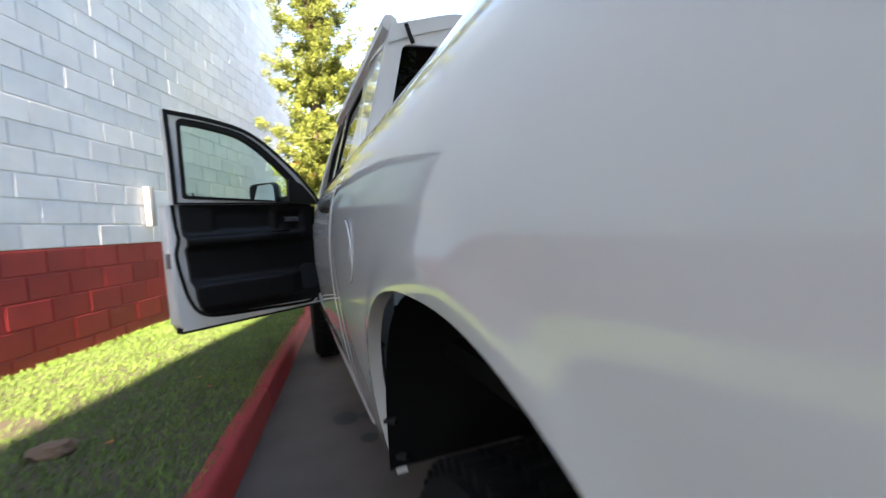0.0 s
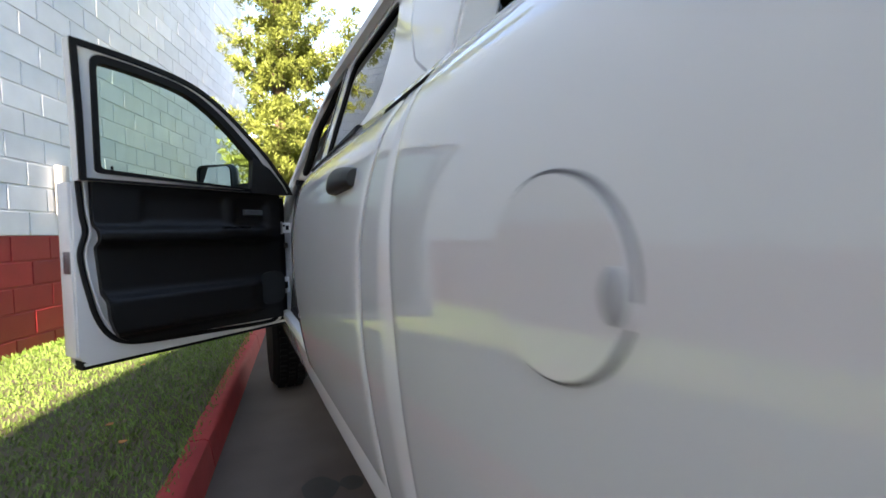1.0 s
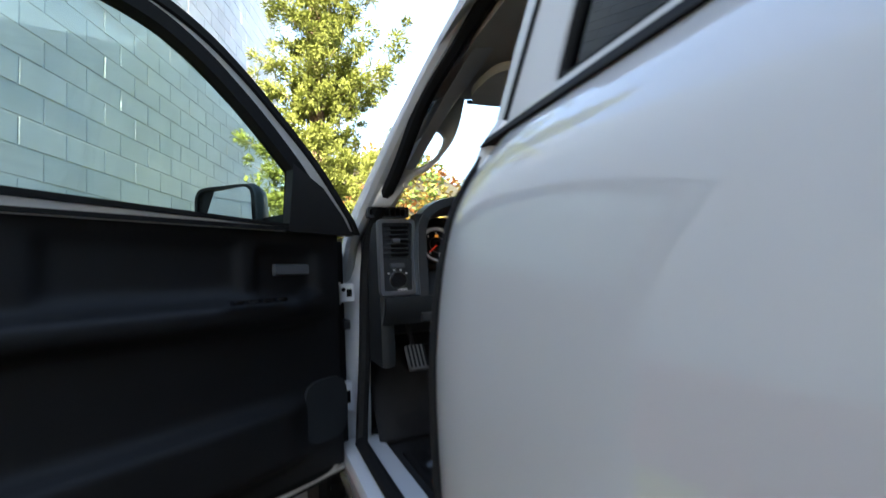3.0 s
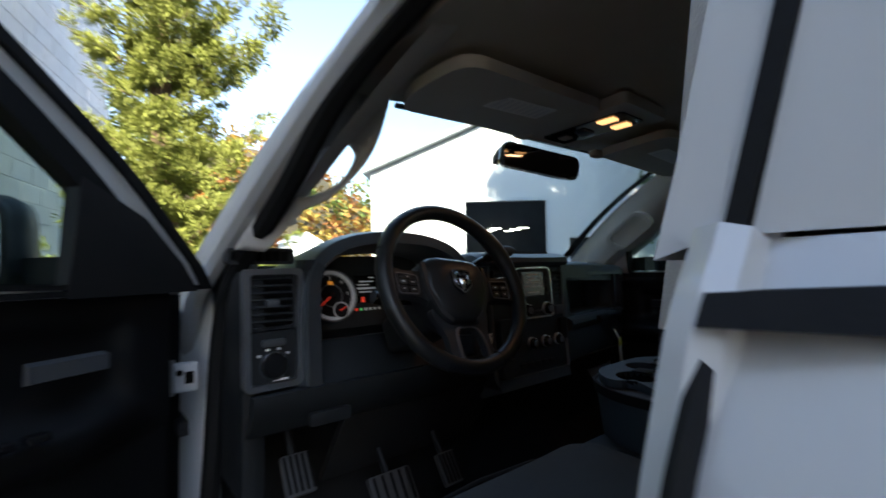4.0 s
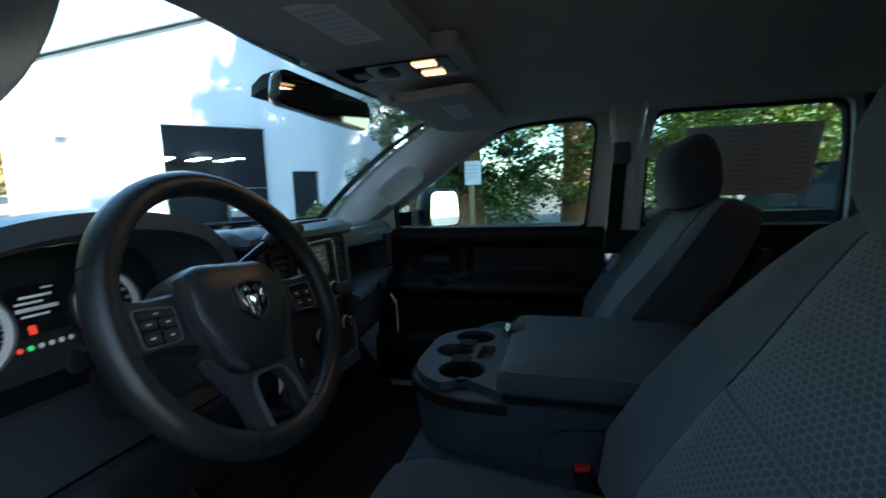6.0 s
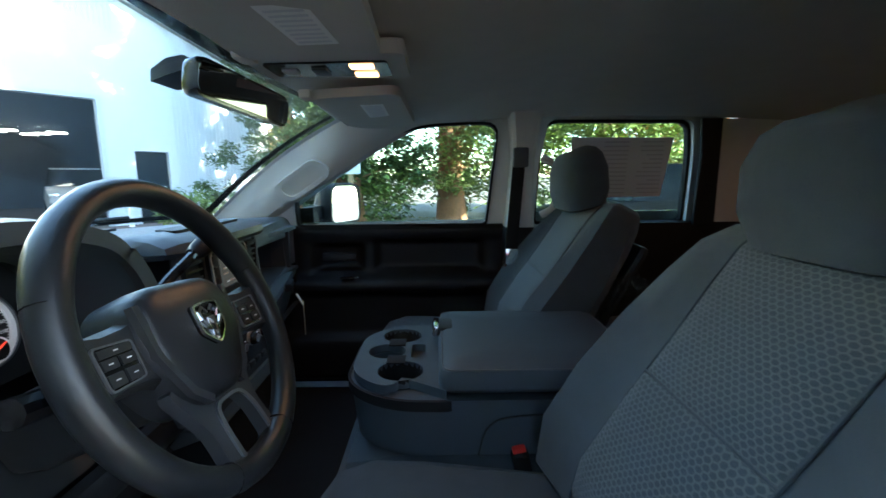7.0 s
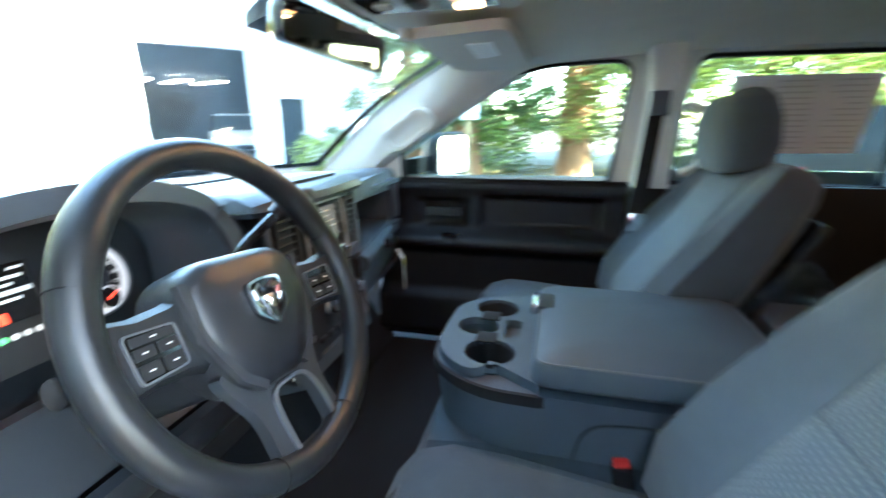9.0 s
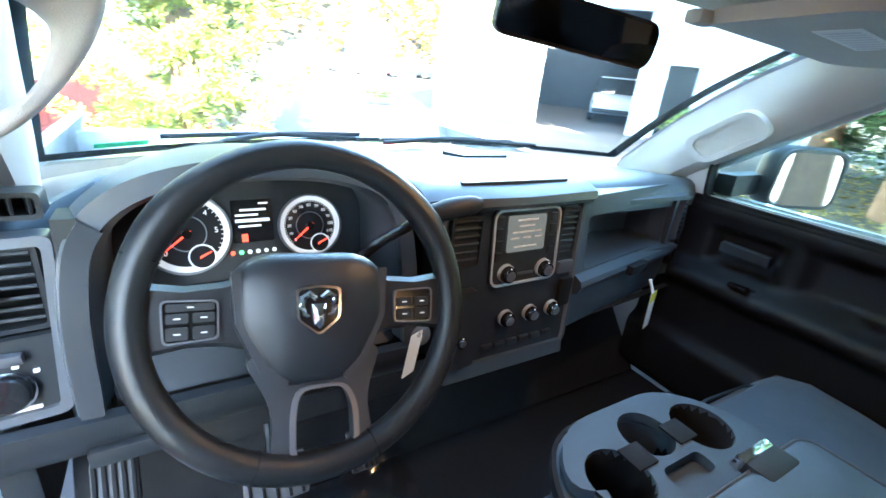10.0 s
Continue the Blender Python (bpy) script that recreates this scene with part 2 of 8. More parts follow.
def finish(bm, material, smooth=35):
    bmesh.ops.recalc_face_normals(bm, faces=bm.faces[:])
    me = bpy.data.meshes.new("mesh")
    if smooth:
        limit = radians(smooth)
        for f in bm.faces:
            f.smooth = True
        for e in bm.edges:
            if len(e.link_faces) == 2 and e.calc_face_angle(0) > limit:
                e.smooth = False
    bm.to_mesh(me)
    bm.free()
    if material:
        me.materials.append(material)
    return me


def part(name, bm, material, parent=None, label="", smooth=35):
    ob = new(name, finish(bm, material, smooth))
    if parent:
        ob.parent = parent
        up = parent
        shift = Vector((0, 0, 0))
        while up:
            shift += Vector(up.location)
            up = up.parent
        ob.location = -shift if parent.type == "EMPTY" else (0, 0, 0)
    if label:
        ob["label"] = label
    return ob


def solo(name, bm, material, label, category, group="", kind="", smooth=35):
    return tagged(part(name, bm, material, None, "", smooth), label, category, group, kind)


def box(bm, c, s, bevel=0.0, rot=(0, 0, 0), seg=2):
    r = bmesh.ops.create_cube(bm, size=1.0)
    vs = r["verts"]
    bmesh.ops.scale(bm, vec=s, verts=vs)
    if bevel:
        es = list({e for v in vs for e in v.link_edges})
        out = bmesh.ops.bevel(bm, geom=es, offset=bevel, segments=seg, affect="EDGES", profile=0.6)
        vs = list({v for f in out["faces"] for v in f.verts} | {v for v in vs if v.is_valid})
    m = pose(*c, *rot)
    bmesh.ops.transform(bm, matrix=m, verts=vs)
    return vs


def new_box(c, s, bevel=0.0, rot=(0, 0, 0), seg=2):
    bm = bmesh.new()
    box(bm, c, s, bevel, rot, seg)
    return bm


def cyl(bm, a, b, r1, r2=None, n=20, caps=True):
    a, b = Vector(a), Vector(b)
    r2 = r1 if r2 is None else r2
    q = (b - a).to_track_quat("Z", "Y").to_matrix().to_4x4()
    m = Matrix.Translation((a + b) / 2) @ q
    bmesh.ops.create_cone(bm, cap_ends=caps, segments=n, radius1=r1, radius2=r2, depth=(b - a).length, matrix=m)


def new_cyl(a, b, r1, r2=None, n=20, caps=True):
    bm = bmesh.new()
    cyl(bm, a, b, r1, r2, n, caps)
    return bm


def loft(bm, rings, closed=True, caps=True):
    """Skin a row of rings of equal counts."""
    rows = [[bm.verts.new(p) for p in ring] for ring in rings]
    n = len(rows[0])
    for a, b in zip(rows, rows[1:]):
        for i in range(n if closed else n - 1):
            j = (i + 1) % n
            try:
                bm.faces.new((a[i], a[j], b[j], b[i]))
            except ValueError:
                pass
    if caps and closed:
        for r in (rows[0], rows[-1]):
            try:
                bm.faces.new(r)
            except ValueError:
                pass
    return rows


def new_loft(rings, closed=True, caps=True):
    bm = bmesh.new()
    loft(bm, rings, closed, caps)
    return bm


def surface(f, nu, nv, thick=None):
    """A sheet f(u, v), u and v from 0 to 1; thick: a vector by which a second skin is set off."""
    bm = bmesh.new()
    top = [[bm.verts.new(f(i / nu, j / nv)) for j in range(nv + 1)] for i in range(nu + 1)]
    for i in range(nu):
        for j in range(nv):
            bm.faces.new((top[i][j], top[i + 1][j], top[i + 1][j + 1], top[i][j + 1]))
    if thick is not None:
        t = Vector(thick)
        low = [[bm.verts.new(v.co + t) for v in row] for row in top]
        for i in range(nu):
            for j in range(nv):
                bm.faces.new((low[i][j], low[i][j + 1], low[i + 1][j + 1], low[i + 1][j]))
        for i in range(nu):
            bm.faces.new((top[i][0], low[i][0], low[i + 1][0], top[i + 1][0]))
            bm.faces.new((top[i + 1][nv], low[i + 1][nv], low[i][nv], top[i][nv]))
        for j in range(nv):
            bm.faces.new((top[0][j + 1], low[0][j + 1], low[0][j], top[0][j]))
            bm.faces.new((top[nu][j], low[nu][j], low[nu][j + 1], top[nu][j + 1]))
    return bm


def tube(points, r, n=10, closed=False, flat=1.0, up=(0, 0, 1), caps=True):
    """A tube along points; r: one radius or one each; flat: height over width."""
    pts = [Vector(p) for p in points]
    rings = []
    count = len(pts)
    for i, p in enumerate(pts):
        if closed:
            d = pts[(i + 1) % count] - pts[i - 1]
        else:
            d = pts[min(i + 1, count - 1)] - pts[max(i - 1, 0)]
        d.normalize()
        side = d.cross(Vector(up))
        if side.length < 1e-4:
            side = d.cross(Vector((1, 0, 0)))
        side.normalize()
        top = side.cross(d)
        rr = r[i] if isinstance(r, (list, tuple)) else r
        rings.append([p + side * rr * math.cos(2 * math.pi * k / n) + top * rr * flat * math.sin(2 * math.pi * k / n) for k in range(n)])
    if closed:
        rings.append(rings[0])
    bm = new_loft(rings, True, caps and not closed)
    if closed:
        bmesh.ops.remove_doubles(bm, verts=bm.verts[:], dist=1e-6)
    return bm


def smooth_path(points, steps=6):
    """Points rounded by a Catmull-Rom curve."""
    p = [Vector(q) for q in points]
    p = [2 * p[0] - p[1]] + p + [2 * p[-1] - p[-2]]
    out = []
    for i in range(1, len(p) - 2):
        for k in range(steps):
            t = k / steps
            a, b, c, d = p[i - 1:i + 3]
            out.append(0.5 * (2 * b + (c - a) * t + (2 * a - 5 * b + 4 * c - d) * t * t + (3 * b - a - 3 * c + d) * t ** 3))
    return out + [p[-2]]


def rounded(corners, r, n=4):
    """A 2D outline with rounded corners; r: one radius or one each."""
    out = []
    count = len(corners)
    for i, c in enumerate(corners):
        a, p, b = Vector(corners[i - 1]), Vector(c), Vector(corners[(i + 1) % count])
        rr = r[i] if isinstance(r, (list, tuple)) else r
        if rr <= 0:
            out.append(tuple(p))
            continue
        da, db = (a - p), (b - p)
        k = min(rr, 0.49 * da.length, 0.49 * db.length)
        s, e = p + da.normalized() * k, p + db.normalized() * k
        for j in range(n + 1):
            t = j / n
            out.append(tuple((1 - t) ** 2 * s + 2 * t * (1 - t) * p + t * t * e))
    return out


def circle(cx, cy, r, n=24, ry=None):
    return [(cx + r * math.cos(2 * math.pi * k / n), cy + (ry or r) * math.sin(2 * math.pi * k / n)) for k in range(n)]


def plate(loops, place, depth, bm=None, back=True):
    """A plate with holes: loops are 2D outlines (the first the rim), place(u, v, w) gives 3D, w from 0 to depth."""
    bm = bm or bmesh.new()
    sides = []
    for w in ((0, depth) if back else (0,)):
        edges, rings = [], []
        for loop in loops:
            vs = [bm.verts.new(place(u, v, w)) for u, v in loop]
            rings.append(vs)
            edges += [bm.edges.new((vs[i], vs[(i + 1) % len(vs)])) for i in range(len(vs))]
        bmesh.ops.triangle_fill(bm, edges=edges, use_beauty=True, use_dissolve=False)
        sides.append(rings)
    if back:
        for a, b in zip(*sides):
            for i in range(len(a)):
                j = (i + 1) % len(a)
                bm.faces.new((a[i], a[j], b[j], b[i]))
    return bm


def ring_lathe(profile, centre, axis, n=32):
    """Turn a profile of (radius, height) round an axis through centre."""
    q = Vector(axis).to_track_quat("Z", "Y").to_matrix()
    c = Vector(centre)
    rings = [[c + q @ Vector((r * math.cos(2 * math.pi * k / n), r * math.sin(2 * math.pi * k / n), h)) for k in range(n)] for r, h in profile]
    return new_loft(rings, True, True)


def lerp(table, v):
    for (a, x), (b, y) in zip(table, table[1:]):
        if v <= b:
            t = max(0.0, (v - a) / (b - a))
            return x + (y - x) * t
    return table[-1][1]


# ---------------- the pickup truck, outside ----------------
XC = 0.035            # centre line of the truck
LOW = [(0.52, 0.895), (0.56, 0.915), (0.62, 0.932), (0.70, 0.949), (0.80, 0.965), (0.90, 0.977), (1.00, 0.982), (1.10, 0.981), (1.17, 0.974),
       (1.23, 0.963), (1.28, 0.948), (1.32, 0.926), (1.35, 0.903), (1.375, 0.882), (1.392, 0.868)]
BED = [(0.56, 0.918), (0.62, 0.934), (0.70, 0.953), (0.80, 0.970), (0.90, 0.982), (1.00, 0.989), (1.08, 0.991), (1.16, 0.987), (1.22, 0.977),
       (1.27, 0.962), (1.31, 0.943), (1.345, 0.915), (1.372, 0.886), (1.390, 0.860), (1.397, 0.84)]


def green(z):
    """Half width of the glass house at the front doors."""
    return 0.836 - (z - 1.36) * 0.15


def flank(s, z):
    """Half width of the glass house outside; the open side is seen from close by."""
    return 0.862 - (z - 1.392) * 0.30 if s < 0 else green(z)


def side(s, h):
    return XC + s * h


truck = thing("pickup_truck", "white crew cab pickup truck parked with its driver door open", "truck", (XC, 2.4, 0))


def eased(table, v):
    """A smooth curve through a table's points."""
    k = max(0, min(len(table) - 2, next((i - 1 for i, (a, _) in enumerate(table) if a > v), len(table) - 2)))
    (x0, p0), (x1, p1), (x2, p2), (x3, p3) = (table[max(0, min(len(table) - 1, k + o))] for o in (-1, 0, 1, 2))
    t = max(0.0, min(1.0, (v - x1) / (x2 - x1)))
    w = x2 - x1
    m1 = (p2 - p0) / max(1e-6, x2 - x0) * w
    m2 = (p3 - p1) / max(1e-6, x3 - x1) * w
    return (2 * t ** 3 - 3 * t * t + 1) * p1 + (t ** 3 - 2 * t * t + t) * m1 + (3 * t * t - 2 * t ** 3) * p2 + (t ** 3 - t * t) * m2


def side_panel(s, y0, y1, table, z0, z1, n=10, m=22, lowest=None, thick=0.03, bulge=None, ys=None, slant=None):
    """A body side between y0 and y1, with a turned-in edge; lowest(y): its lower edge."""
    bm = bmesh.new()
    ys = ys or [y0 + (y1 - y0) * i / n for i in range(n + 1)]
    rows = []
    for y in ys:
        a = lowest(y) if lowest else z0
        col = []
        for j in range(m + 1):
            z = a + (z1 - a) * j / m
            h = eased(table, z) + (bulge(y, z) if bulge else 0)
            col.append(bm.verts.new((side(s, h), y + (slant((y - y0) / (y1 - y0), z) if slant else 0), z)))
        rows.append(col)
    for a, b in zip(rows, rows[1:]):
        for j in range(m):
            bm.faces.new((a[j], b[j], b[j + 1], a[j + 1]))
    # turned-in edges all round
    rim = [r[0] for r in rows] + rows[-1][1:] + [r[m] for r in rows[-2::-1]] + rows[0][m - 1:0:-1]
    inner = [bm.verts.new(v.co + Vector((-s * thick, 0, 0))) for v in rim]
    for i in range(len(rim)):
        k = (i + 1) % len(rim)
        bm.faces.new((rim[i], rim[k], inner[k], inner[i]))
    return bm


ARCH_Y, ARCH_Z, ARCH_R, ARCH_H = 0.375, 0.63, 0.445, 0.422
FRONT_Y = 4.20


def arch_edge(cy):
    def low(y):
        d = abs(y - cy) / ARCH_R
        return 0.612 if d >= 1 else max(0.612, ARCH_Z + ARCH_H * (1 - d ** 2.6) ** (1 / 2.4))
    return low


def arch_bulge(cy):
    def f(y, z):
        r = math.hypot(y - cy, max(0, z - ARCH_Z) if z > ARCH_Z else 0)
        d = r - ARCH_R
        return 0.004 * math.exp(-((d - 0.01) / 0.03) ** 2) if d > -0.05 else 0
    return f


def arch_columns(y0, y1, cy):
    ys = {y0, y1}
    ys |= {cy + ARCH_R * math.cos(math.pi * i / 40) for i in range(41)}
    ys |= {cy + k * (ARCH_R + d) for k in (-1, 1) for d in (0.004, 0.03, 0.06, 0.1, 0.16)}
    ys |= {y0 + (y1 - y0) * i / 10 for i in range(11)} | {y1 - d for d in (0.007, 0.015, 0.024, 0.034, 0.046)}
    out = []
    for y in sorted(q for q in ys if y0 <= q <= y1):
        if not out or y - out[-1] > 0.0015:
            out.append(y)
    return out


def bed_bulge(y, z):
    return arch_bulge(ARCH_Y)(y, z) - 0.009 * max(0.0, (y - 1.208) / 0.038) ** 2


# bed sides
for s in (-1, 1):
    bed = part("bed_side", side_panel(s, -1.20, 1.246, BED, 0.612, 1.397, m=50, lowest=arch_edge(ARCH_Y), bulge=bed_bulge,
                                      ys=arch_columns(-1.20, 1.246, ARCH_Y), thick=0.024), PAINT, truck)
    bm = new_box((side(s, 0.805), 0.025, 1.382), (0.07, 2.42, 0.026), 0.012)
    part("bed_rail_cap", bm, BLACK_TRIM, bed, "black plastic rail cap")
    bm = bmesh.new()
    n = 64
    rings = []
    for k in range(n + 1):
        a = math.pi * k / n
        c_, d_ = math.cos(a), math.sin(a)
        y, z = ARCH_Y + (ARCH_R - 0.006) * math.copysign(abs(c_) ** 0.769, c_), ARCH_Z + (ARCH_H - 0.004) * d_ ** 0.833
        rings.append([(side(s, 0.952), y, z), (side(s, 0.93), y, z + 0.002), (side(s, 0.45), y, z + 0.002)])
    loft(bm, rings, False, False)
    part("wheel_well_liner", bm, UNDER, bed)
    for (y, z) in ((0.808, 0.655), (0.806, 0.735), (0.768, 0.905)):
        part("liner_clip", new_cyl((side(s, eased(BED, z) - 0.006), y + 0.014, z), (side(s, eased(BED, z) - 0.026), y - 0.006, z), 0.008, n=10), RUBBER, bed)
part("bed_floor", new_box((XC, 0.02, 0.88), (1.66, 2.40, 0.04), 0.005), UNDER, truck)
part("bed_front_wall", new_box((XC, 1.22, 1.10), (1.66, 0.04, 0.44), 0.008), PAINT, truck)
part("tailgate", new_box((XC, -1.21, 1.03), (1.68, 0.06, 0.60), 0.02), PAINT, truck)
part("frame_rail", new_box((XC - 0.45, 2.0, 0.55), (0.10, 6.0, 0.16), 0.01), UNDER, truck)
part("frame_rail", new_box((XC + 0.45, 2.0, 0.55), (0.10, 6.0, 0.16), 0.01), UNDER, truck)
part("rear_axle", new_cyl((side(-1, 0.8), ARCH_Y, 0.40), (side(1, 0.8), ARCH_Y, 0.40), 0.06, n=14), UNDER, truck)

# fuel door
FUEL = (0.893, 1.085)


def fuel_point(u, v, w):
    return (side(-1, 0.9905 + 0.0035 - w), FUEL[0] + u, FUEL[1] + v)


fuel = part("fuel_door", plate([circle(0, 0, 0.0670, 48)], fuel_point, 0.02), PAINT, truck, "round white fuel door")
part("fuel_door_gap", plate([circle(0, 0, 0.0702, 48), circle(0, 0, 0.0672, 48)], lambda u, v, w: fuel_point(u, v, w + 0.003), 0.012), FUEL_GAP, fuel)
# grey oval carries the shade of the finger recess in its colour
bm = bmesh.new()
bmesh.ops.create_uvsphere(bm, u_segments=16, v_segments=8, radius=1.0)
bmesh.ops.scale(bm, vec=(0.003, 0.010, 0.017), verts=bm.verts[:])
bmesh.ops.translate(bm, vec=fuel_point(-0.056, -0.006, 0.0), verts=bm.verts[:])
part("finger_recess", bm, RECESS_SHADE, fuel, "finger recess, its shade drawn as a grey oval")


def wheel(s, y):
    w = part("wheel", ring_lathe([(0.245, -0.13), (0.36, -0.125), (0.392, -0.095), (0.40, 0), (0.392, 0.095), (0.36, 0.125), (0.245, 0.13)],
                                 (side(s, 0.83), y, 0.40), (1, 0, 0), 48), TYRE, truck, "black rubber tyre")
    part("rim", ring_lathe([(0.248, 0.12), (0.235, 0.125), (0.225, 0.05), (0.15, 0.06), (0.09, 0.10), (0.06, 0.11), (0.01, 0.11)],
                           (side(s, 0.83), y, 0.40), (s, 0, 0), 40), STEEL, w, "grey steel wheel rim")
    for k in range(8):
        a = 2 * math.pi * k / 8
        p = Vector((side(s, 0.925), y + 0.08 * math.cos(a), 0.40 + 0.08 * math.sin(a)))
        part("wheel_nut", new_cyl(p, p + Vector((s * 0.03, 0, 0)), 0.011, n=6), CHROME, w)
    bm = bmesh.new()
    for k in range(60):
        a = 2 * math.pi * k / 60
        for o in (-0.06, 0.0, 0.06):
            aa = a + o
            box(bm, (side(s, 0.83) + o, y + 0.401 * math.cos(aa), 0.40 + 0.401 * math.sin(aa)), (0.045, 0.016, 0.028), 0,
                (math.degrees(aa) + 90, 0, 0))
    part("tread", bm, TYRE, w, smooth=0)


for s in (-1, 1):
    for y in (ARCH_Y, FRONT_Y):
        wheel(s, y)

# cab side: rear corner, rear door, sill, front fender

def on_green(s):
    return lambda u, v, w: (side(s, flank(s, v) - w), u, v)


def door_gap(z):
    """The slanting shut line behind the rear door."""
    return 1.432 - 0.06 * max(0.0, z - 0.9) - 0.22 * max(0.0, z - 1.1)


def cab_corner(s):
    p = part("cab_corner", side_panel(s, 1.262, 1.405, LOW, 0.60, 1.392, n=14, m=40, bulge=lambda y, z: -0.011 * max(0.0, (1.305 - y) / 0.043) ** 2 - 0.003 * max(0.0, (y - 1.39) / 0.015) ** 2, slant=lambda q, z: q * (door_gap(z) - 1.412)), PAINT, truck)
    loop = [(1.266, 1.394), (1.368, 1.394), (1.47, 1.455), (1.56, 1.56), (1.62, 1.68), (1.66, 1.76), (1.285, 1.76)]
    part("upper_corner", plate([loop], on_green(s), 0.05), PAINT, p)
    return p


def rear_door(s):
    d = part("rear_door", side_panel(s, 1.420, 2.405, LOW, 0.64, 1.392, m=44, ys=[1.420, 1.424, 1.430, 1.437] + [1.46 + 0.945 * i / 18 for i in range(19)], bulge=lambda y, z: -0.003 * max(0.0, (1.437 - y) / 0.017) ** 2 - 0.012 * max(0.0, (y - 2.375) / 0.03) ** 2, slant=lambda q, z: (1 - q) * (door_gap(z) - 1.412)), PAINT, truck, "closed white rear door")
    if s < 0:
        rim = [(1.375, 1.394), (2.402, 1.394), (2.382, 1.53), (2.343, 1.74), (2.328, 1.765), (1.668, 1.765), (1.625, 1.68), (1.565, 1.56), (1.475, 1.455)]
        hole = rounded([(1.70, 1.455), (1.80, 1.412), (2.312, 1.404), (2.302, 1.52), (2.265, 1.70), (2.235, 1.728), (1.75, 1.728), (1.69, 1.60)], [0.05, 0.06, 0.012, 0.2, 0.03, 0.03, 0.06, 0.08], 6)
    else:
        hole = rounded([(1.79, 1.345), (2.395, 1.345), (2.385, 1.66), (2.36, 1.742), (1.82, 1.738), (1.80, 1.60)], [0.02, 0.015, 0.05, 0.05, 0.04, 0.05])
        rim = [(1.68, 1.330), (2.415, 1.330), (2.41, 1.60), (2.38, 1.795), (1.70, 1.795), (1.69, 1.60)]
    part("window_frame", plate([rim, hole], on_green(s), 0.055), PAINT, d)
    if s > 0:
        ring = rounded([(1.800, 1.355), (2.385, 1.355), (2.375, 1.655), (2.352, 1.732), (1.829, 1.728), (1.810, 1.60)], [0.02, 0.015, 0.05, 0.05, 0.04, 0.05])
    else:
        ring = [(u + (2.0 - u) * 0.025, v + (1.56 - v) * 0.05) for u, v in hole]
    part("window_seal", plate([hole, ring], lambda u, v, w: (side(s, flank(s, v) - 0.004 - w), u, v), 0.03), RUBBER, d)
    part("window_pane", plate([hole], lambda u, v, w: (side(s, flank(s, v) - 0.012 - w), u, v), 0.004), PRIVACY if s < 0 else TINT, d)
    if s < 0:
        part("belt_moulding", plate([[(1.80, 1.380), (2.10, 1.371), (2.409, 1.362), (2.409, 1.373), (2.30, 1.380), (2.10, 1.390), (1.80, 1.401)]],
                                    lambda u, v, w: (side(s, lerp(LOW, v) + 0.006 - w), u, v), 0.035), RUBBER, d, "black belt moulding")
        # black strip puts the shade of the door's front gap into colour
        part("front_gap_shade", tube([(side(s, eased(LOW, z) - 0.0085), 2.4075, z) for z in [0.66 + 0.02 * k for k in range(36)]], 0.0045, 6, up=(0, 1, 0)), RUBBER, d, "black strip standing for the shade of the shut line")
        part("front_seal", plate([[(2.403, 1.396), (2.411, 1.396), (2.391, 1.53), (2.352, 1.745), (2.344, 1.745), (2.382, 1.53)]],
                                 lambda u, v, w: (side(s, flank(s, v) + 0.003 - w), u, v), 0.012), RUBBER, d)
    # grab handle, black: a deep strap over a scooped cup
    rings = []
    for y, t, lo, hi in ((1.486, 0.004, 1.214, 1.234), (1.489, 0.020, 1.207, 1.241), (1.51, 0.027, 1.205, 1.246), (1.55, 0.030, 1.204, 1.252), (1.60, 0.031, 1.203, 1.259), (1.645, 0.029, 1.203, 1.262),
                         (1.675, 0.024, 1.206, 1.257), (1.693, 0.016, 1.212, 1.246), (1.701, 0.005, 1.219, 1.236)):
        ring = []
        for q in range(13):
            a = math.pi * q / 12
            z = (lo + hi) / 2 - (hi - lo) / 2 * math.cos(a)
            ring.append((side(s, eased(LOW, z) - 0.004 + t * math.sin(a) ** 0.55), y, z))
        rings.append(ring)
    part("door_handle", new_loft(rings), BLACK_TRIM, d, "black plastic pull handle")
    part("inner_skin", plate([[(1.60, 0.72), (2.36, 0.72), (2.36, 1.355), (1.60, 1.355)]], lambda u, v, w: (side(s, 0.80 - w), u, v), 0.02), DOOR_PANEL, d)
    return d


for s in (-1, 1):
    cab_corner(s)
    rear_door(s)
    # dark plate added so that the shut gaps look shaded inside
    part("gap_shade_backing", new_box((side(s, 0.90), 1.34, 1.0), (0.02, 0.26, 0.70), 0.004), UNDER, truck)
    part("sill", new_box((side(s, 0.868), 2.40, 0.585), (0.10, 2.28, 0.125), 0.03), PAINT, truck, "white rocker sill")
    f = part("front_fender", side_panel(s, 3.50, 5.15, LOW, 0.64, 1.30, m=26, lowest=arch_edge(FRONT_Y), bulge=arch_bulge(FRONT_Y),
                                        ys=arch_columns(3.50, 5.15, FRONT_Y), thick=0.05), PAINT, truck)
    bm = bmesh.new()
    rings = []
    for k in range(25):
        a = math.pi * k / 24
        rings.append([(side(s, 0.95), FRONT_Y + 0.378 * math.cos(a), ARCH_Z + 0.402 * math.sin(a)),
                      (side(s, 0.55), FRONT_Y + 0.378 * math.cos(a), ARCH_Z + 0.402 * math.sin(a))])
    loft(bm, rings, False, False)
    part("wheel_well_liner", bm, UNDER, f)


# hood, cowl, nose
def hood(u, v):
    x = (v * 2 - 1)
    y = 3.86 - 0.20 * x * x + u * 1.30
    z = 1.345 - 0.10 * u - 0.05 * u ** 4 - 0.045 * x ** 4 + 0.02 * math.exp(-((abs(x) - 0.52) / 0.12) ** 2)
    return (XC + x * 0.90, y, z)


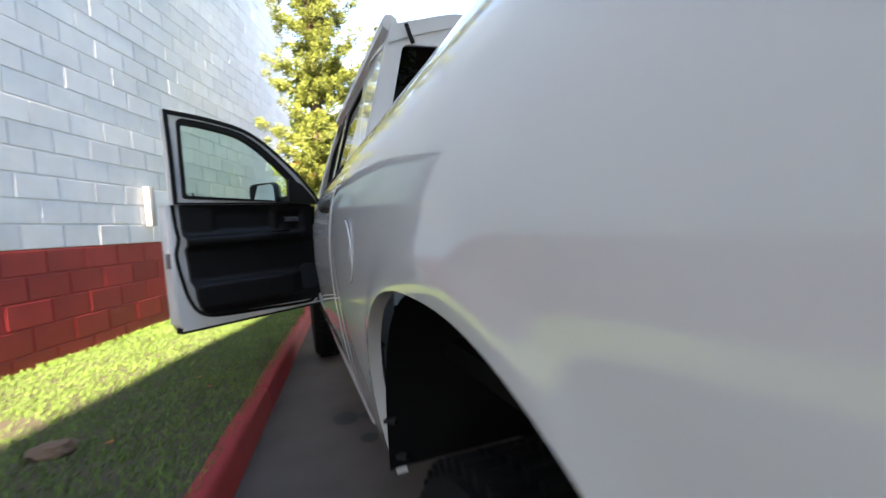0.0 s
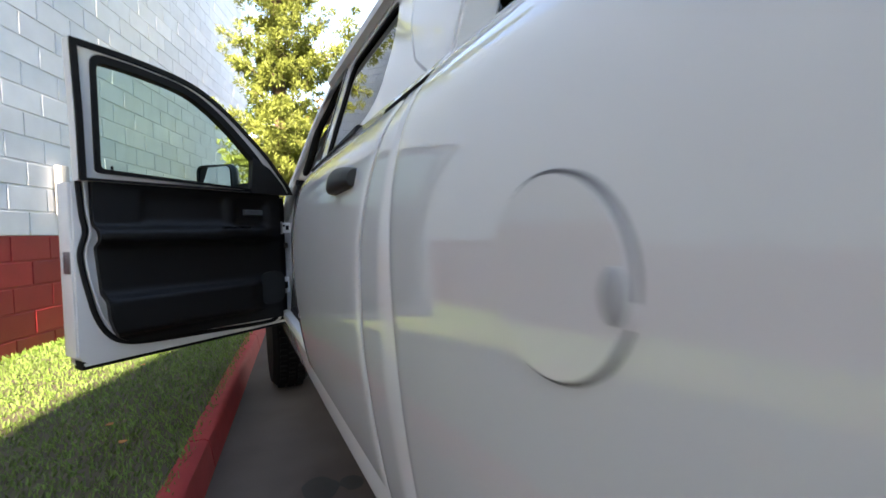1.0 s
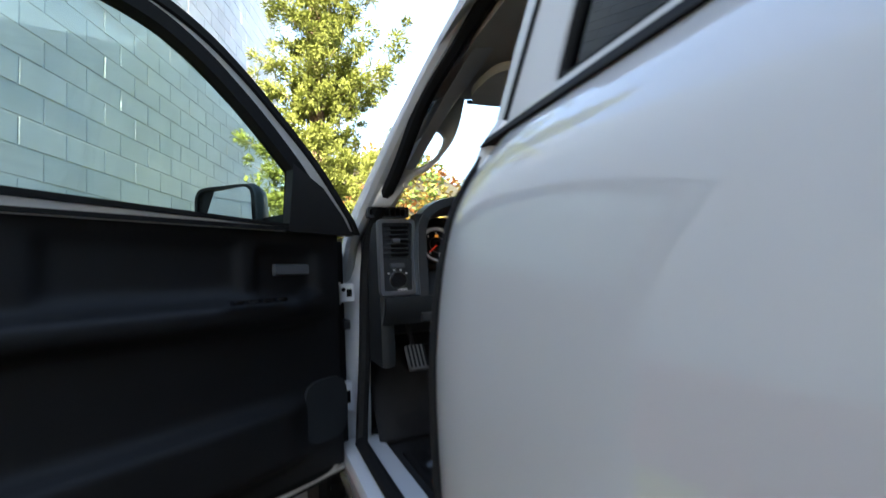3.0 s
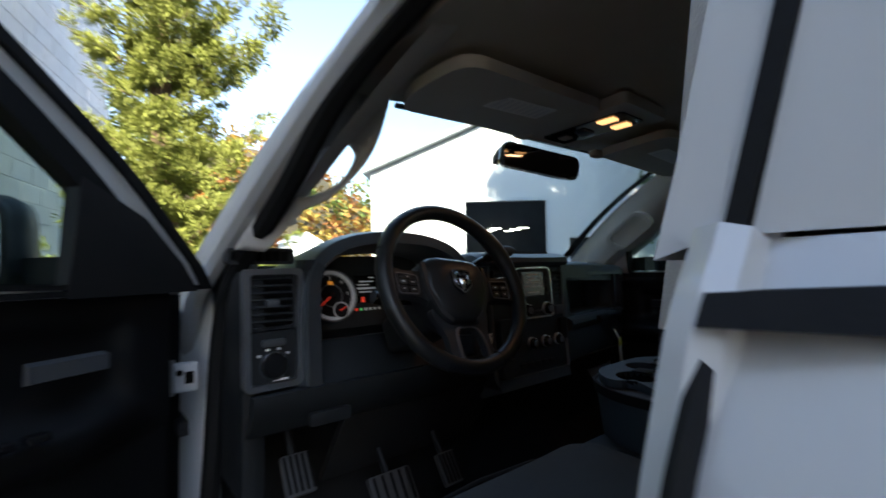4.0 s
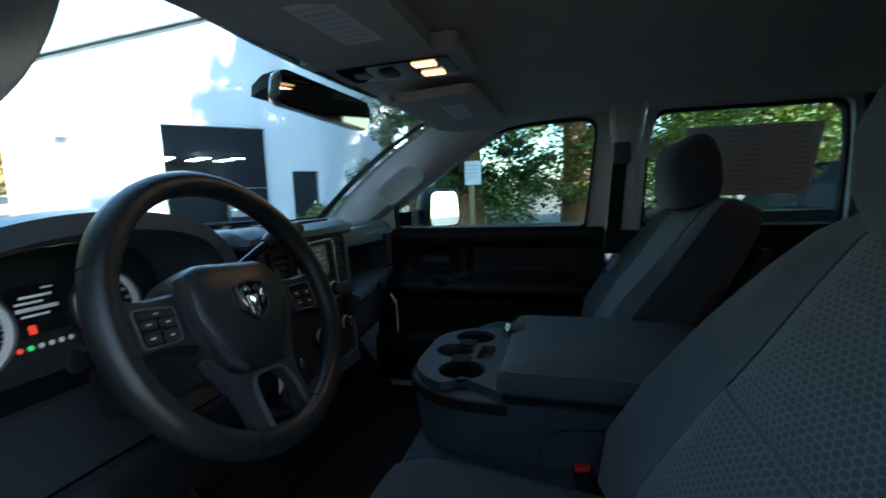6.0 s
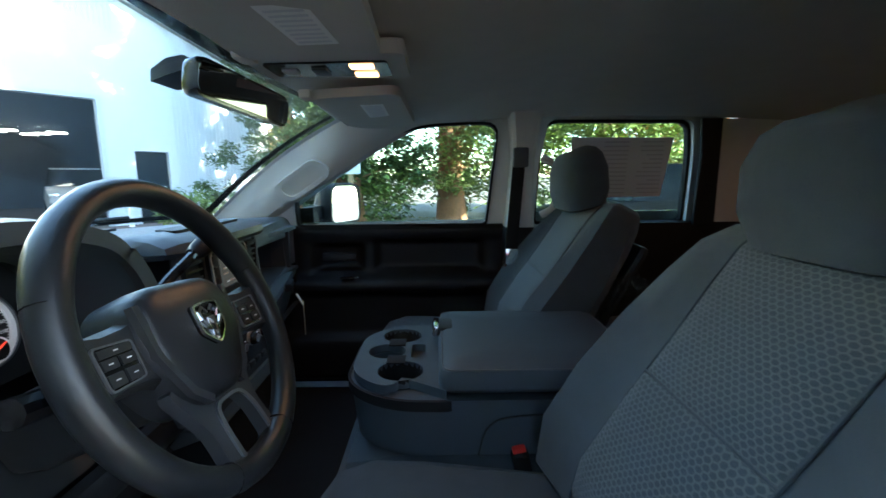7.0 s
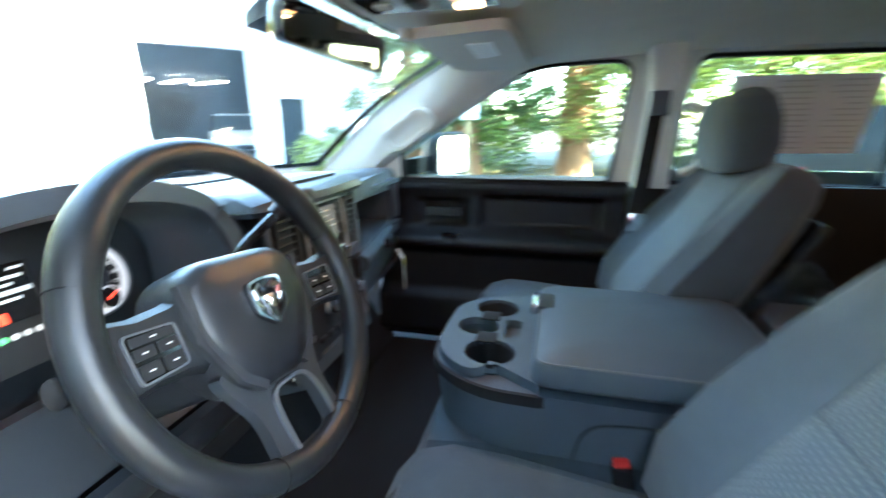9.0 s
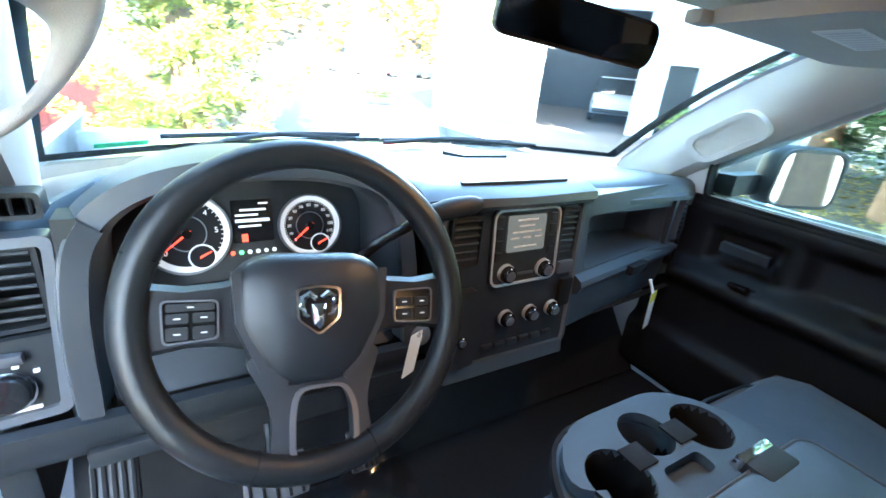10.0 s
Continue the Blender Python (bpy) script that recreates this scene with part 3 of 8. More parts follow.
part("hood", surface(hood, 16, 32, (0, 0, -0.02)), PAINT, truck, "white hood with raised sides")
part("cowl", surface(lambda u, v: (XC + (2 * v - 1) * 0.80, 3.62 + u * 0.26 + 0.18 * (1 - (2 * v - 1) ** 2), 1.362 - 0.012 * u), 4, 16, (0, 0, -0.02)), BLACK_TRIM, truck, "black plastic cowl")
part("nose", new_box((XC, 5.16, 0.92), (1.9, 0.10, 0.62), 0.05), PAINT, truck)
for pts in (((-0.55, 3.70), (-0.30, 3.95), (-0.02, 3.97)), ((0.02, 3.87), (0.28, 3.93), (0.56, 3.80))):
    a, b, c = [(x, y, 1.40 + 0.004 * i) for i, (x, y) in enumerate(pts)]
    w = part("wiper", tube(smooth_path([a, b, c], 8), 0.007, 8), BLACK_TRIM, truck, "black wiper arm")
    part("wiper_blade", tube(smooth_path([(b[0] - 0.25, b[1] - 0.04, 1.403), (b[0], b[1] + 0.012, 1.405), (b[0] + 0.25, b[1] - 0.03, 1.403)], 8), 0.006, 6), RUBBER, w)


# roof and pillars
def roof(u, v):
    x = 2 * v - 1
    front = 3.20 - 0.12 * x * x
    y = 1.275 + u * (front - 1.275)
    z = 1.885 - 0.105 * abs(x) ** 2.6 - 0.08 * u ** 5 - 0.075 * (1 - u) ** 6
    return (XC + x * 0.765, y, z)


part("roof_skin", surface(roof, 20, 24, (0, 0, -0.012)), PAINT, truck)
part("cab_back", plate([rounded([(-0.86, 0.66), (0.86, 0.66), (0.868, 1.39), (0.775, 1.70), (0.74, 1.755), (0.55, 1.80), (-0.55, 1.80), (-0.74, 1.755), (-0.775, 1.70), (-0.868, 1.39)], 0.03),
                        rounded([(-0.792, 1.42), (0.792, 1.42), (0.722, 1.692), (-0.722, 1.692)], 0.02)],
                       lambda u, v, w: (XC + u, 1.266 + (v - 0.66) * 0.012 + w, v), 0.04), PAINT, truck)
part("rear_window", plate([rounded([(-0.80, 1.41), (0.80, 1.41), (0.732, 1.702), (-0.732, 1.702)], 0.03)],
                          lambda u, v, w: (XC + u, 1.279 + (v - 0.66) * 0.012 + w, v), 0.005), PRIVACY, truck, "dark tinted rear window")
part("roof_seam_plug", tube([(XC - 0.690, 1.272, 1.695), (XC - 0.700, 1.270, 1.72), (XC - 0.708, 1.272, 1.752)], 0.007, 8), RUBBER, truck)


# windshield between the A pillars
def glass_edge(v, top):
    x = 2 * v - 1
    if top:
        return Vector((XC + x * 0.645, 3.20 - 0.11 * x * x, 1.79 - 0.03 * x * x))
    return Vector((XC + x * 0.80, 3.95 - 0.27 * x * x, 1.385))


def shield(u, v):
    a, b = glass_edge(v, False), glass_edge(v, True)
    p = a.lerp(b, u)
    p.z += 0.035 * math.sin(math.pi * u)
    return p


windshield = part("windshield", surface(shield, 14, 24, (0, -0.004, -0.004)), GLASS, truck, "clear raked windshield")
band = bmesh.new()
for u0, u1 in ((0.0, 0.035), (0.965, 1.0)):
    rings = [[shield(u, k / 24) + Vector((0, 0.002, 0.003)) for u in (u0, u1)] for k in range(25)]
    loft(band, rings, False, False)
for v0, v1 in ((0.0, 0.02), (0.98, 1.0)):
    rings = [[shield(k / 14, v) + Vector((0, 0.002, 0.003)) for v in (v0, v1)] for k in range(15)]
    loft(band, rings, False, False)
part("shaded_border", band, GLOSS_BLACK, windshield)

A_OUT = [Vector((0.872, 3.55, 1.20)), Vector((0.855, 3.50, 1.33)), Vector((0.835, 3.42, 1.40)), Vector((0.79, 3.16, 1.57)), Vector((0.755, 2.96, 1.69)), Vector((0.73, 2.78, 1.765)), Vector((0.722, 2.60, 1.80))]


def mirror_x(s, v):
    return Vector((side(s, v.x), v.y, v.z))


for s in (-1, 1):
    path = smooth_path([mirror_x(s, v) for v in A_OUT], 6)
    rail = part("a_pillar", tube(path, 0.034, 10, flat=0.8, up=(s, 0, 0.6)), PAINT, truck, "white painted windshield pillar")
    rings = []
    n = 24
    for i in range(n + 1):
        t = i / n
        a = path[int(t * (len(path) - 1) * 0.86)]
        g = shield(t, 0 if s < 0 else 1)
        b = g + Vector((s * 0.015, -0.012, 0.004))
        rings.append([a + Vector((0, 0.0, 0.018)), a.lerp(b, 0.5) + Vector((s * 0.03, 0.02, 0.02)), b])
    part("pillar_skin", new_loft(rings, False, False), PAINT, rail)
    part("cant_rail", tube(smooth_path([(side(s, 0.725), 2.62, 1.80), (side(s, 0.725), 2.2, 1.81), (side(s, 0.725), 1.42, 1.80)], 5), 0.03, 8, up=(s, 0, 0.3)), PAINT, rail)
    part("cant_cover", tube(smooth_path([(side(s, 0.757), 2.60, 1.775), (side(s, 0.752), 2.2, 1.778), (side(s, 0.752), 1.30, 1.765)], 5), 0.026, 8, up=(s, 0, 0.3)), PAINT, rail)
    strip = [(2.411, 1.395), (2.438, 1.385), (2.432, 1.43), (2.422, 1.53), (2.388, 1.745), (2.354, 1.745), (2.393, 1.53)]
    part("b_post_skin", plate([strip], on_green(s), 0.04), PAINT, rail)
    part("b_post", tube(smooth_path([(side(s, 0.880), 2.414, 0.62), (side(s, 0.935), 2.414, 0.95), (side(s, 0.928), 2.413, 1.22), (side(s, 0.892), 2.412, 1.34), (side(s, 0.860), 2.410, 1.392)], 6),
                        0.014, 8, flat=0.9, up=(s, 0, 0)), PAINT, rail)
# door jambs seen with the driver door open
part("hinge_post", plate([rounded([(-0.93, 0.60), (-0.80, 0.60), (-0.78, 1.36), (-0.83, 1.36), (-0.93, 1.20)], 0.02)],
                                lambda u, v, w: (u + 0.03, 3.515 + w, v), 0.03), JAMB, truck)
part("sill_step", new_box((-0.815, 2.96, 0.648), (0.14, 1.06, 0.05), 0.015), JAMB, truck, "white door sill")
part("opening_seal", tube(smooth_path([(-0.80, 2.448, 0.69), (-0.775, 2.446, 1.1), (-0.752, 2.440, 1.36), (-0.720, 2.405, 1.58), (-0.685, 2.40, 1.745),
                                       (-0.685, 2.62, 1.765), (-0.692, 2.80, 1.735), (-0.72, 2.97, 1.655), (-0.742, 3.145, 1.525), (-0.772, 3.345, 1.385),
                                       (-0.785, 3.42, 1.25), (-0.80, 3.43, 0.95), (-0.82, 3.42, 0.70), (-0.83, 3.3, 0.685), (-0.83, 2.6, 0.685)], 8), 0.020, 8, closed=True, up=(1, 0, 0)),
     RUBBER, truck, "black door opening seal")


rings = []
for z, xo, yi in ((0.64, -0.86, 2.425), (1.10, -0.885, 2.425), (1.25, -0.875, 2.424), (1.33, -0.850, 2.422), (1.40, -0.818, 2.424), (1.50, -0.785, 2.418), (1.60, -0.757, 2.402), (1.75, -0.712, 2.380)):
    rings.append([(xo, yi - 0.014, z), (xo + 0.004, yi - 0.004, z), (xo + 0.020, yi - 0.002, z), (xo + 0.026, yi - 0.014, z), (xo + 0.026, yi - 0.03, z), (xo, yi - 0.03, z)])
part("b_pillar_jamb", new_loft(rings), JAMB, truck, "white painted door jamb")
rings = []
for z, xo, yi in ((0.64, -0.84, 2.43), (1.10, -0.862, 2.43), (1.25, -0.852, 2.43), (1.33, -0.826, 2.428), (1.40, -0.800, 2.432), (1.50, -0.770, 2.426), (1.60, -0.745, 2.410), (1.75, -0.705, 2.388)):
    rings.append([(xo, yi - 0.02, z), (xo + 0.006, yi - 0.004, z), (-0.70, yi + 0.008, z), (-0.68, yi - 0.004, z), (-0.68, yi - 0.03, z), (xo, yi - 0.03, z)])
part("b_pillar_seal", new_loft(rings), RUBBER, truck, "black rubber seal on the door pillar")
part("striker", new_box((-0.84, 2.435, 1.06), (0.05, 0.02, 0.06), 0.006), STEEL, truck, "steel door striker")


# ---------------- the open driver door ----------------
HINGE = (-0.862, 3.489)
SWING = -56.0
door = part("driver_door", side_panel(-1, 2.440, 3.485, LOW, 0.612, 1.352, n=14), PAINT, truck, "open white driver door")


def hang(ob):
    """Swing a part of the door open about its hinges."""
    m = pose(HINGE[0], HINGE[1], 0, 0, 0, SWING) @ pose(-HINGE[0], -HINGE[1], 0)
    ob.data.transform(m)
    return ob


D_RIM = [(2.44, 1.352), (3.47, 1.352), (3.44, 1.395)] + [(p[0], p[1]) for p in smooth_path([(3.405, 1.43, 0), (3.28, 1.550, 0), (3.14, 1.658, 0), (3.03, 1.735, 0), (2.92, 1.795, 0), (2.80, 1.832, 0), (2.60, 1.858, 0), (2.402, 1.868, 0)], 4)] + [(2.425, 1.60)]
D_HOLE = rounded([(2.492, 1.385), (3.30, 1.36), (3.285, 1.475), (3.205, 1.552), (3.12, 1.622), (3.05, 1.675), (2.95, 1.742), (2.86, 1.785), (2.78, 1.806), (2.61, 1.826), (2.468, 1.83)], [0.02, 0.02, 0.03, 0.05, 0.05, 0.05, 0.05, 0.05, 0.05, 0.05, 0.04])
D_SEAL = rounded([(2.512, 1.40), (3.20, 1.37), (3.196, 1.515), (3.10, 1.596), (3.034, 1.648), (2.937, 1.714), (2.85, 1.758), (2.775, 1.776), (2.607, 1.797), (2.488, 1.800)], [0.02, 0.02, 0.01, 0.05, 0.05, 0.05, 0.05, 0.05, 0.05, 0.03])


def on_door(u, v, w):
    return (side(-1, green(v) - w), u, v)


hang(door)
hang(part("window_frame", plate([D_RIM, D_HOLE], on_door, 0.05), JAMB, door))
hang(part("frame_edge_seal", plate([[(u + (2.9 - u) * 0.004, v + (1.5 - v) * 0.006) for u, v in D_RIM], [(u + (2.9 - u) * 0.050, v + (1.5 - v) * 0.068) for u, v in D_RIM]], lambda u, v, w: (side(-1, green(v) - 0.052 - w), u, v), 0.012), RUBBER, door, "black rubber edge seal"))
hang(part("window_seal", plate([D_HOLE, D_SEAL], lambda u, v, w: (side(-1, green(v) - 0.02 - w), u, v), 0.042), RUBBER, door))
hang(part("window_pane", plate([D_HOLE], lambda u, v, w: (side(-1, green(v) - 0.03 - w), u, v), 0.004), TINT, door, "green-tinted side window"))
# inner steel shell
shell = rounded([(2.430, 0.622), (3.410, 0.622), (3.410, 1.352), (2.436, 1.352)], [0.05, 0.05, 0.02, 0.02])
hang(part("inner_shell", plate([shell], lambda u, v, w: (side(-1, 0.885 - w), u, v), 0.05), JAMB, door, "white painted door edge"))
bm = bmesh.new()
for (c, sz) in (((-0.862, 2.430, 1.0), (0.10, 0.012, 0.70)), ((-0.835, 3.418, 1.0), (0.05, 0.010, 0.70)), ((-0.862, 2.96, 0.618), (0.12, 1.02, 0.012))):
    box(bm, c, sz, 0.003)
hang(part("door_edge", bm, JAMB, door))
# black plate stands in for the shaded gap beside the hinges
hang(part("hinge_gap_shade", plate([[(3.424, 0.63), (3.482, 0.63), (3.482, 1.34), (3.424, 1.34)]], lambda u, v, w: (side(-1, 0.880 - w), u, v), 0.004), RUBBER, door, "black plate standing for the shade of the hinge gap"))
hang(part("bottom_seal", new_box((-0.852, 2.96, 0.612), (0.075, 1.035, 0.034), 0.006), RUBBER, door))
PANEL_X = -0.765
seal = smooth_path([(2.452, 1.40, 0), (2.456, 1.33, 0), (2.462, 1.22, 0), (2.470, 1.15, 0), (2.450, 1.07, 0), (2.456, 0.99, 0), (2.468, 0.92, 0), (2.492, 0.81, 0), (2.535, 0.725, 0), (2.60, 0.682, 0), (2.72, 0.665, 0), (3.0, 0.650, 0),
                    (3.30, 0.636, 0), (3.37, 0.655, 0), (3.395, 0.72, 0), (3.402, 1.0, 0), (3.404, 1.34, 0)], 6)
hang(part("door_seal", tube([(-0.797, p.x, p.y) for p in seal], 0.011, 8, up=(1, 0, 0)), RUBBER, door, "black rubber door seal"))
hang(part("seal_strip", tube([(-0.797, p.x + (0.018 if p.x < 3 else -0.014), p.y + (0.014 if p.y < 0.9 else 0.0)) for p in seal], 0.007, 6, up=(1, 0, 0)), JAMB, door))


# black inner panel with armrest, pocket and grip
def panel(u, v):
    low = 0.682 - 0.028 * u + (0.11 * (1 - math.sqrt(max(0.0, 1 - ((0.13 - u) / 0.13) ** 2))) if u < 0.13 else 0.0)
    z = low + v * (1.408 - 0.045 * u - low)
    left = 2.488 + 0.035 * max(0.0, (1.20 - z) / 0.5)
    y = left + u * (3.390 - left)
    x = PANEL_X
    bump = 0.0
    def blob(z0, z1, k, soft=0.006):
        return k / (1 + math.exp(-(z - z0) / soft)) / (1 + math.exp((z - z1) / soft))
    bump += blob(1.10, 1.165, 0.045) * (1 / (1 + math.exp((y - 3.28) / 0.03)))
    bump += blob(0.90, 1.11, -0.008)
    bump += blob(0.72, 0.88, 0.042, 0.006) * (1 / (1 + math.exp((y - 3.22) / 0.03)))
    bump += -0.018 * blob(1.19, 1.32, 1.0, 0.008) / (1 + math.exp(-(y - 2.67) / 0.008)) / (1 + math.exp((y - 3.06) / 0.008))
    bump += -0.024 * blob(1.18, 1.30, 1.0, 0.008) / (1 + math.exp(-(y - 3.11) / 0.008)) / (1 + math.exp((y - 3.30) / 0.008))
    return (x + bump, y, z)


inner = hang(part("inner_panel", surface(panel, 90, 100, (-0.03, 0, 0)), DOOR_PANEL, door, "black plastic inner panel with armrest"))
hang(part("inner_handle", new_loft([[(PANEL_X + 0.004 + a, y, 1.245 + b) for a, b in ((0, -0.016), (0.016, -0.012), (0.016, 0.012), (0, 0.016))] for y in (3.15, 3.17, 3.24, 3.26)]), DASH_GREY, inner, "grey release lever"))
for k in range(4):
    hang(part("window_switch", new_box((PANEL_X + 0.052, 3.02 + 0.04 * k, 1.166), (0.022, 0.028, 0.012), 0.004), GLOSS_BLACK, inner))
part_a = part("speaker_grille", plate([rounded([(3.24, 0.74), (3.40, 0.74), (3.40, 0.92), (3.24, 0.92)], 0.06)], lambda u, v, w: (PANEL_X + 0.012 - w, u, v), 0.012), DASH_DARK, inner)
hang(part_a)
hang(part("lock_knob", new_cyl((-0.795, 2.575, 1.38), (-0.795, 2.575, 1.424), 0.005, n=10), RUBBER, inner))
hang(part("latch_plate", new_box((-0.845, 2.425, 1.03), (0.06, 0.006, 0.09), 0.006), SILVER, door))
for z in (1.035, 0.985):
    hang(part("latch_hole", new_box((-0.809, 2.478, z), (0.010, 0.030, 0.012), 0.005), RUBBER, door))
hang(part("mirror_sail", plate([[(3.19, 1.350), (3.43, 1.350), (3.385, 1.405), (3.30, 1.482), (3.19, 1.535)]], lambda u, v, w: (side(-1, green(v) - 0.035 - w), u, v), 0.03), BLACK_TRIM, door, "black mirror corner panel"))
# hinges stay between post and door
for x, z, tall in ((-0.850, 1.165, 0.062), (-0.866, 0.826, 0.098)):
    h = part("hinge", new_box((x, 3.440, z), (0.048, 0.026, tall), 0.008), JAMB, truck, "white steel door hinge")
    # dark box puts the shade of the hinge's open cut into colour
    part("hinge_cut_shade", new_box((x + 0.006, 3.4285, z), (0.018, 0.008, tall * 0.42), 0.003), UNDER, h)
    part("hinge_pin", new_cyl((x - 0.026, 3.446, z - tall * 0.6), (x - 0.026, 3.446, z + tall * 0.6), 0.008, n=10), STEEL, h)
    part("hinge_bolt", new_cyl((x - 0.013, 3.428, z + 0.012), (x - 0.013, 3.422, z + 0.012), 0.007, n=6), UNDER, h)
part("check_strap", new_box((-0.855, 3.47, 1.06), (0.02, 0.10, 0.03), 0.004), BLACK_TRIM, truck)


def door_mirror(s, opened):
    """Housing, arm and glass of an outside mirror."""
    cx, cy, cz = (side(s, 1.115), 3.215, 1.445) if s < 0 else (1.085, 3.195, 1.421)
    bm = bmesh.new()
    rings = []
    for d, kx, kz in ((0.0, 0.118, 0.088), (0.02, 0.124, 0.094), (0.06, 0.115, 0.088), (0.095, 0.085, 0.068), (0.11, 0.04, 0.035)):
        ring = rounded([(-kx, -kz), (kx, -kz), (kx, kz), (-kx * 0.9, kz)], 0.045, 4)
        rings.append([(cx + s * u * 1.0, cy + d, cz + v) for u, v in ring])
    loft(bm, rings)
    body = part("side_mirror", bm, BLACK_TRIM, door if opened else truck, "black side mirror housing")
    pane = rounded([(-0.108, -0.078), (0.108, -0.078), (0.108, 0.078), (-0.098, 0.078)], 0.038, 4)
    tilt = 0.10 if s < 0 else 0.0
    g = part("mirror_pane", plate([pane], lambda u, v, w: (cx + s * u, cy - 0.004 - w + s * u * tilt * s + v * 0.04, cz + v), 0.004), MIRROR, body, "mirror glass")
    e = part("mirror_edge", plate([rounded([(-0.117, -0.087), (0.117, -0.087), (0.117, 0.087), (-0.107, 0.087)], 0.045, 4), pane],
                                  lambda u, v, w: (cx + s * u, cy - 0.012 + w, cz + v), 0.03), BLACK_TRIM, body)
    for ob in (body, g, e):
        ob.data.transform(pose(cx, cy, 0, 0, 0, -22.5 if s > 0 else 20) @ pose(-cx, -cy, 0))
    arm = part("mirror_arm", new_loft([[(side(s, h), 3.30 + a, 1.385 + b) for a, b in ((-0.03, -0.025), (0.03, -0.025), (0.035, 0.03), (-0.03, 0.035))] for h in (0.82, 0.92, 1.0, 1.03)]), BLACK_TRIM, body)
    return [body, g, e, arm]


for ob in door_mirror(-1, True):
    hang(ob)
door_mirror(1, False)

# ---------------- passenger front door, closed ----------------
pd = part("passenger_door", side_panel(1, 2.425, 3.485, LOW, 0.64, 1.352, n=12), PAINT, truck, "closed white passenger door")
P_RIM = [(2.425, 1.352), (3.48, 1.352), (3.45, 1.395)] + [(p[0], p[1]) for p in smooth_path([(3.40, 1.43, 0), (3.19, 1.575, 0), (2.99, 1.70, 0), (2.80, 1.775, 0), (2.66, 1.80, 0), (2.43, 1.81, 0)], 4)]
P_HOLE = rounded([(2.58, 1.345), (3.325, 1.345), (3.325, 1.475), (3.12, 1.615), (2.98, 1.685), (2.80, 1.728), (2.54, 1.735)], [0.02, 0.02, 0.05, 0.06, 0.06, 0.06, 0.06])
part("window_frame", plate([P_RIM, P_HOLE], on_green(1), 0.05), PILLAR_TRIM, pd)
part("window_pane", plate([P_HOLE], lambda u, v, w: (side(1, green(v) - 0.025 - w), u, v), 0.004), TINT, pd, "clear side window")
P_INS = [(u + (2.9 - u) * 0.02, v + (1.53 - v) * 0.045) for u, v in P_HOLE]
part("window_seal", plate([P_HOLE, P_INS], lambda u, v, w: (side(1, green(v) - 0.028 - w), u, v), 0.035), RUBBER, pd)


def ppanel(u, v):
    y = 2.50 + u * 0.93
    z = 0.70 + v * 0.635
    def blob(z0, z1, k, soft=0.007):
        return k / (1 + math.exp(-(z - z0) / soft)) / (1 + math.exp((z - z1) / soft))
    b = blob(1.085, 1.145, 0.062) + blob(0.72, 0.90, 0.035) + blob(1.30, 1.345, 0.012)
    b -= 0.032 * blob(1.17, 1.285, 1.0, 0.004) / (1 + math.exp(-(y - 2.60) / 0.007)) / (1 + math.exp((y - 3.02) / 0.007))
    b -= 0.036 * blob(1.17, 1.27, 1.0, 0.004) / (1 + math.exp(-(y - 3.08) / 0.007)) / (1 + math.exp((y - 3.26) / 0.007))
    return (side(1, 0.785 - b), y, z)


pp = part("inner_panel", surface(ppanel, 90, 100, (0.03, 0, 0)), DOOR_PANEL, pd, "black plastic inner panel with armrest")
part("inner_handle", new_loft([[(side(1, 0.79 - a), y, 1.225 + b) for a, b in ((0, -0.016), (0.016, -0.012), (0.016, 0.012), (0, 0.016))] for y in (3.10, 3.12, 3.21, 3.23)]), DASH_DARK, pp, "black release lever")
part("window_switch", new_box((side(1, 0.733), 3.13, 1.148), (0.024, 0.05, 0.012), 0.004), GLOSS_BLACK, pp)
part("switch_light", new_box((side(1, 0.731), 3.09, 1.152), (0.012, 0.012, 0.006), 0.002), CHROME, pp)
part("belt_moulding", new_box((side(1, 0.80), 2.97, 1.338), (0.05, 0.98, 0.02), 0.006), RUBBER, pd)
# floor and firewall close the cab
part("cab_floor", new_box((XC, 2.55, 0.63), (1.66, 2.3, 0.05), 0.01), CARPET, truck, "black carpeted cab floor")
part("firewall", new_box((XC, 3.62, 0.98), (1.62, 0.05, 0.74), 0.01), CARPET, truck)
part("toe_board", new_box((XC, 3.50, 0.80), (1.60, 0.03, 0.34), 0.01, (-38, 0, 0)), CARPET, truck)


# ---------------- cab lining ----------------
def liner(u, v):
    x = 2 * v - 1
    y = 1.35 + u * (3.155 - 0.10 * x * x - 1.35)
    z = 1.775 - 0.055 * abs(x) ** 3 + 0.03 * math.sin(math.pi * min(1, u * 1.05)) - 0.015 * u ** 6
    z += 0.012 / (1 + math.exp(-(u - 0.626) / 0.012)) / (1 + math.exp((u - 0.682) / 0.012)) * (1 if abs(x) < 0.75 else 0.2)
    return (XC + x * 0.70, y, z)


headliner = solo("headliner", surface(liner, 60, 24, (0, 0, 0.015)), LINER, "pale grey cloth headliner of the truck cab", "headliner", kind="structure")


def liner_z(x, y):
    q = (x - XC) / 0.70
    u = (y - 1.35) / (3.155 - 0.10 * q * q - 1.35)
    return liner(u, (q + 1) / 2)[2]


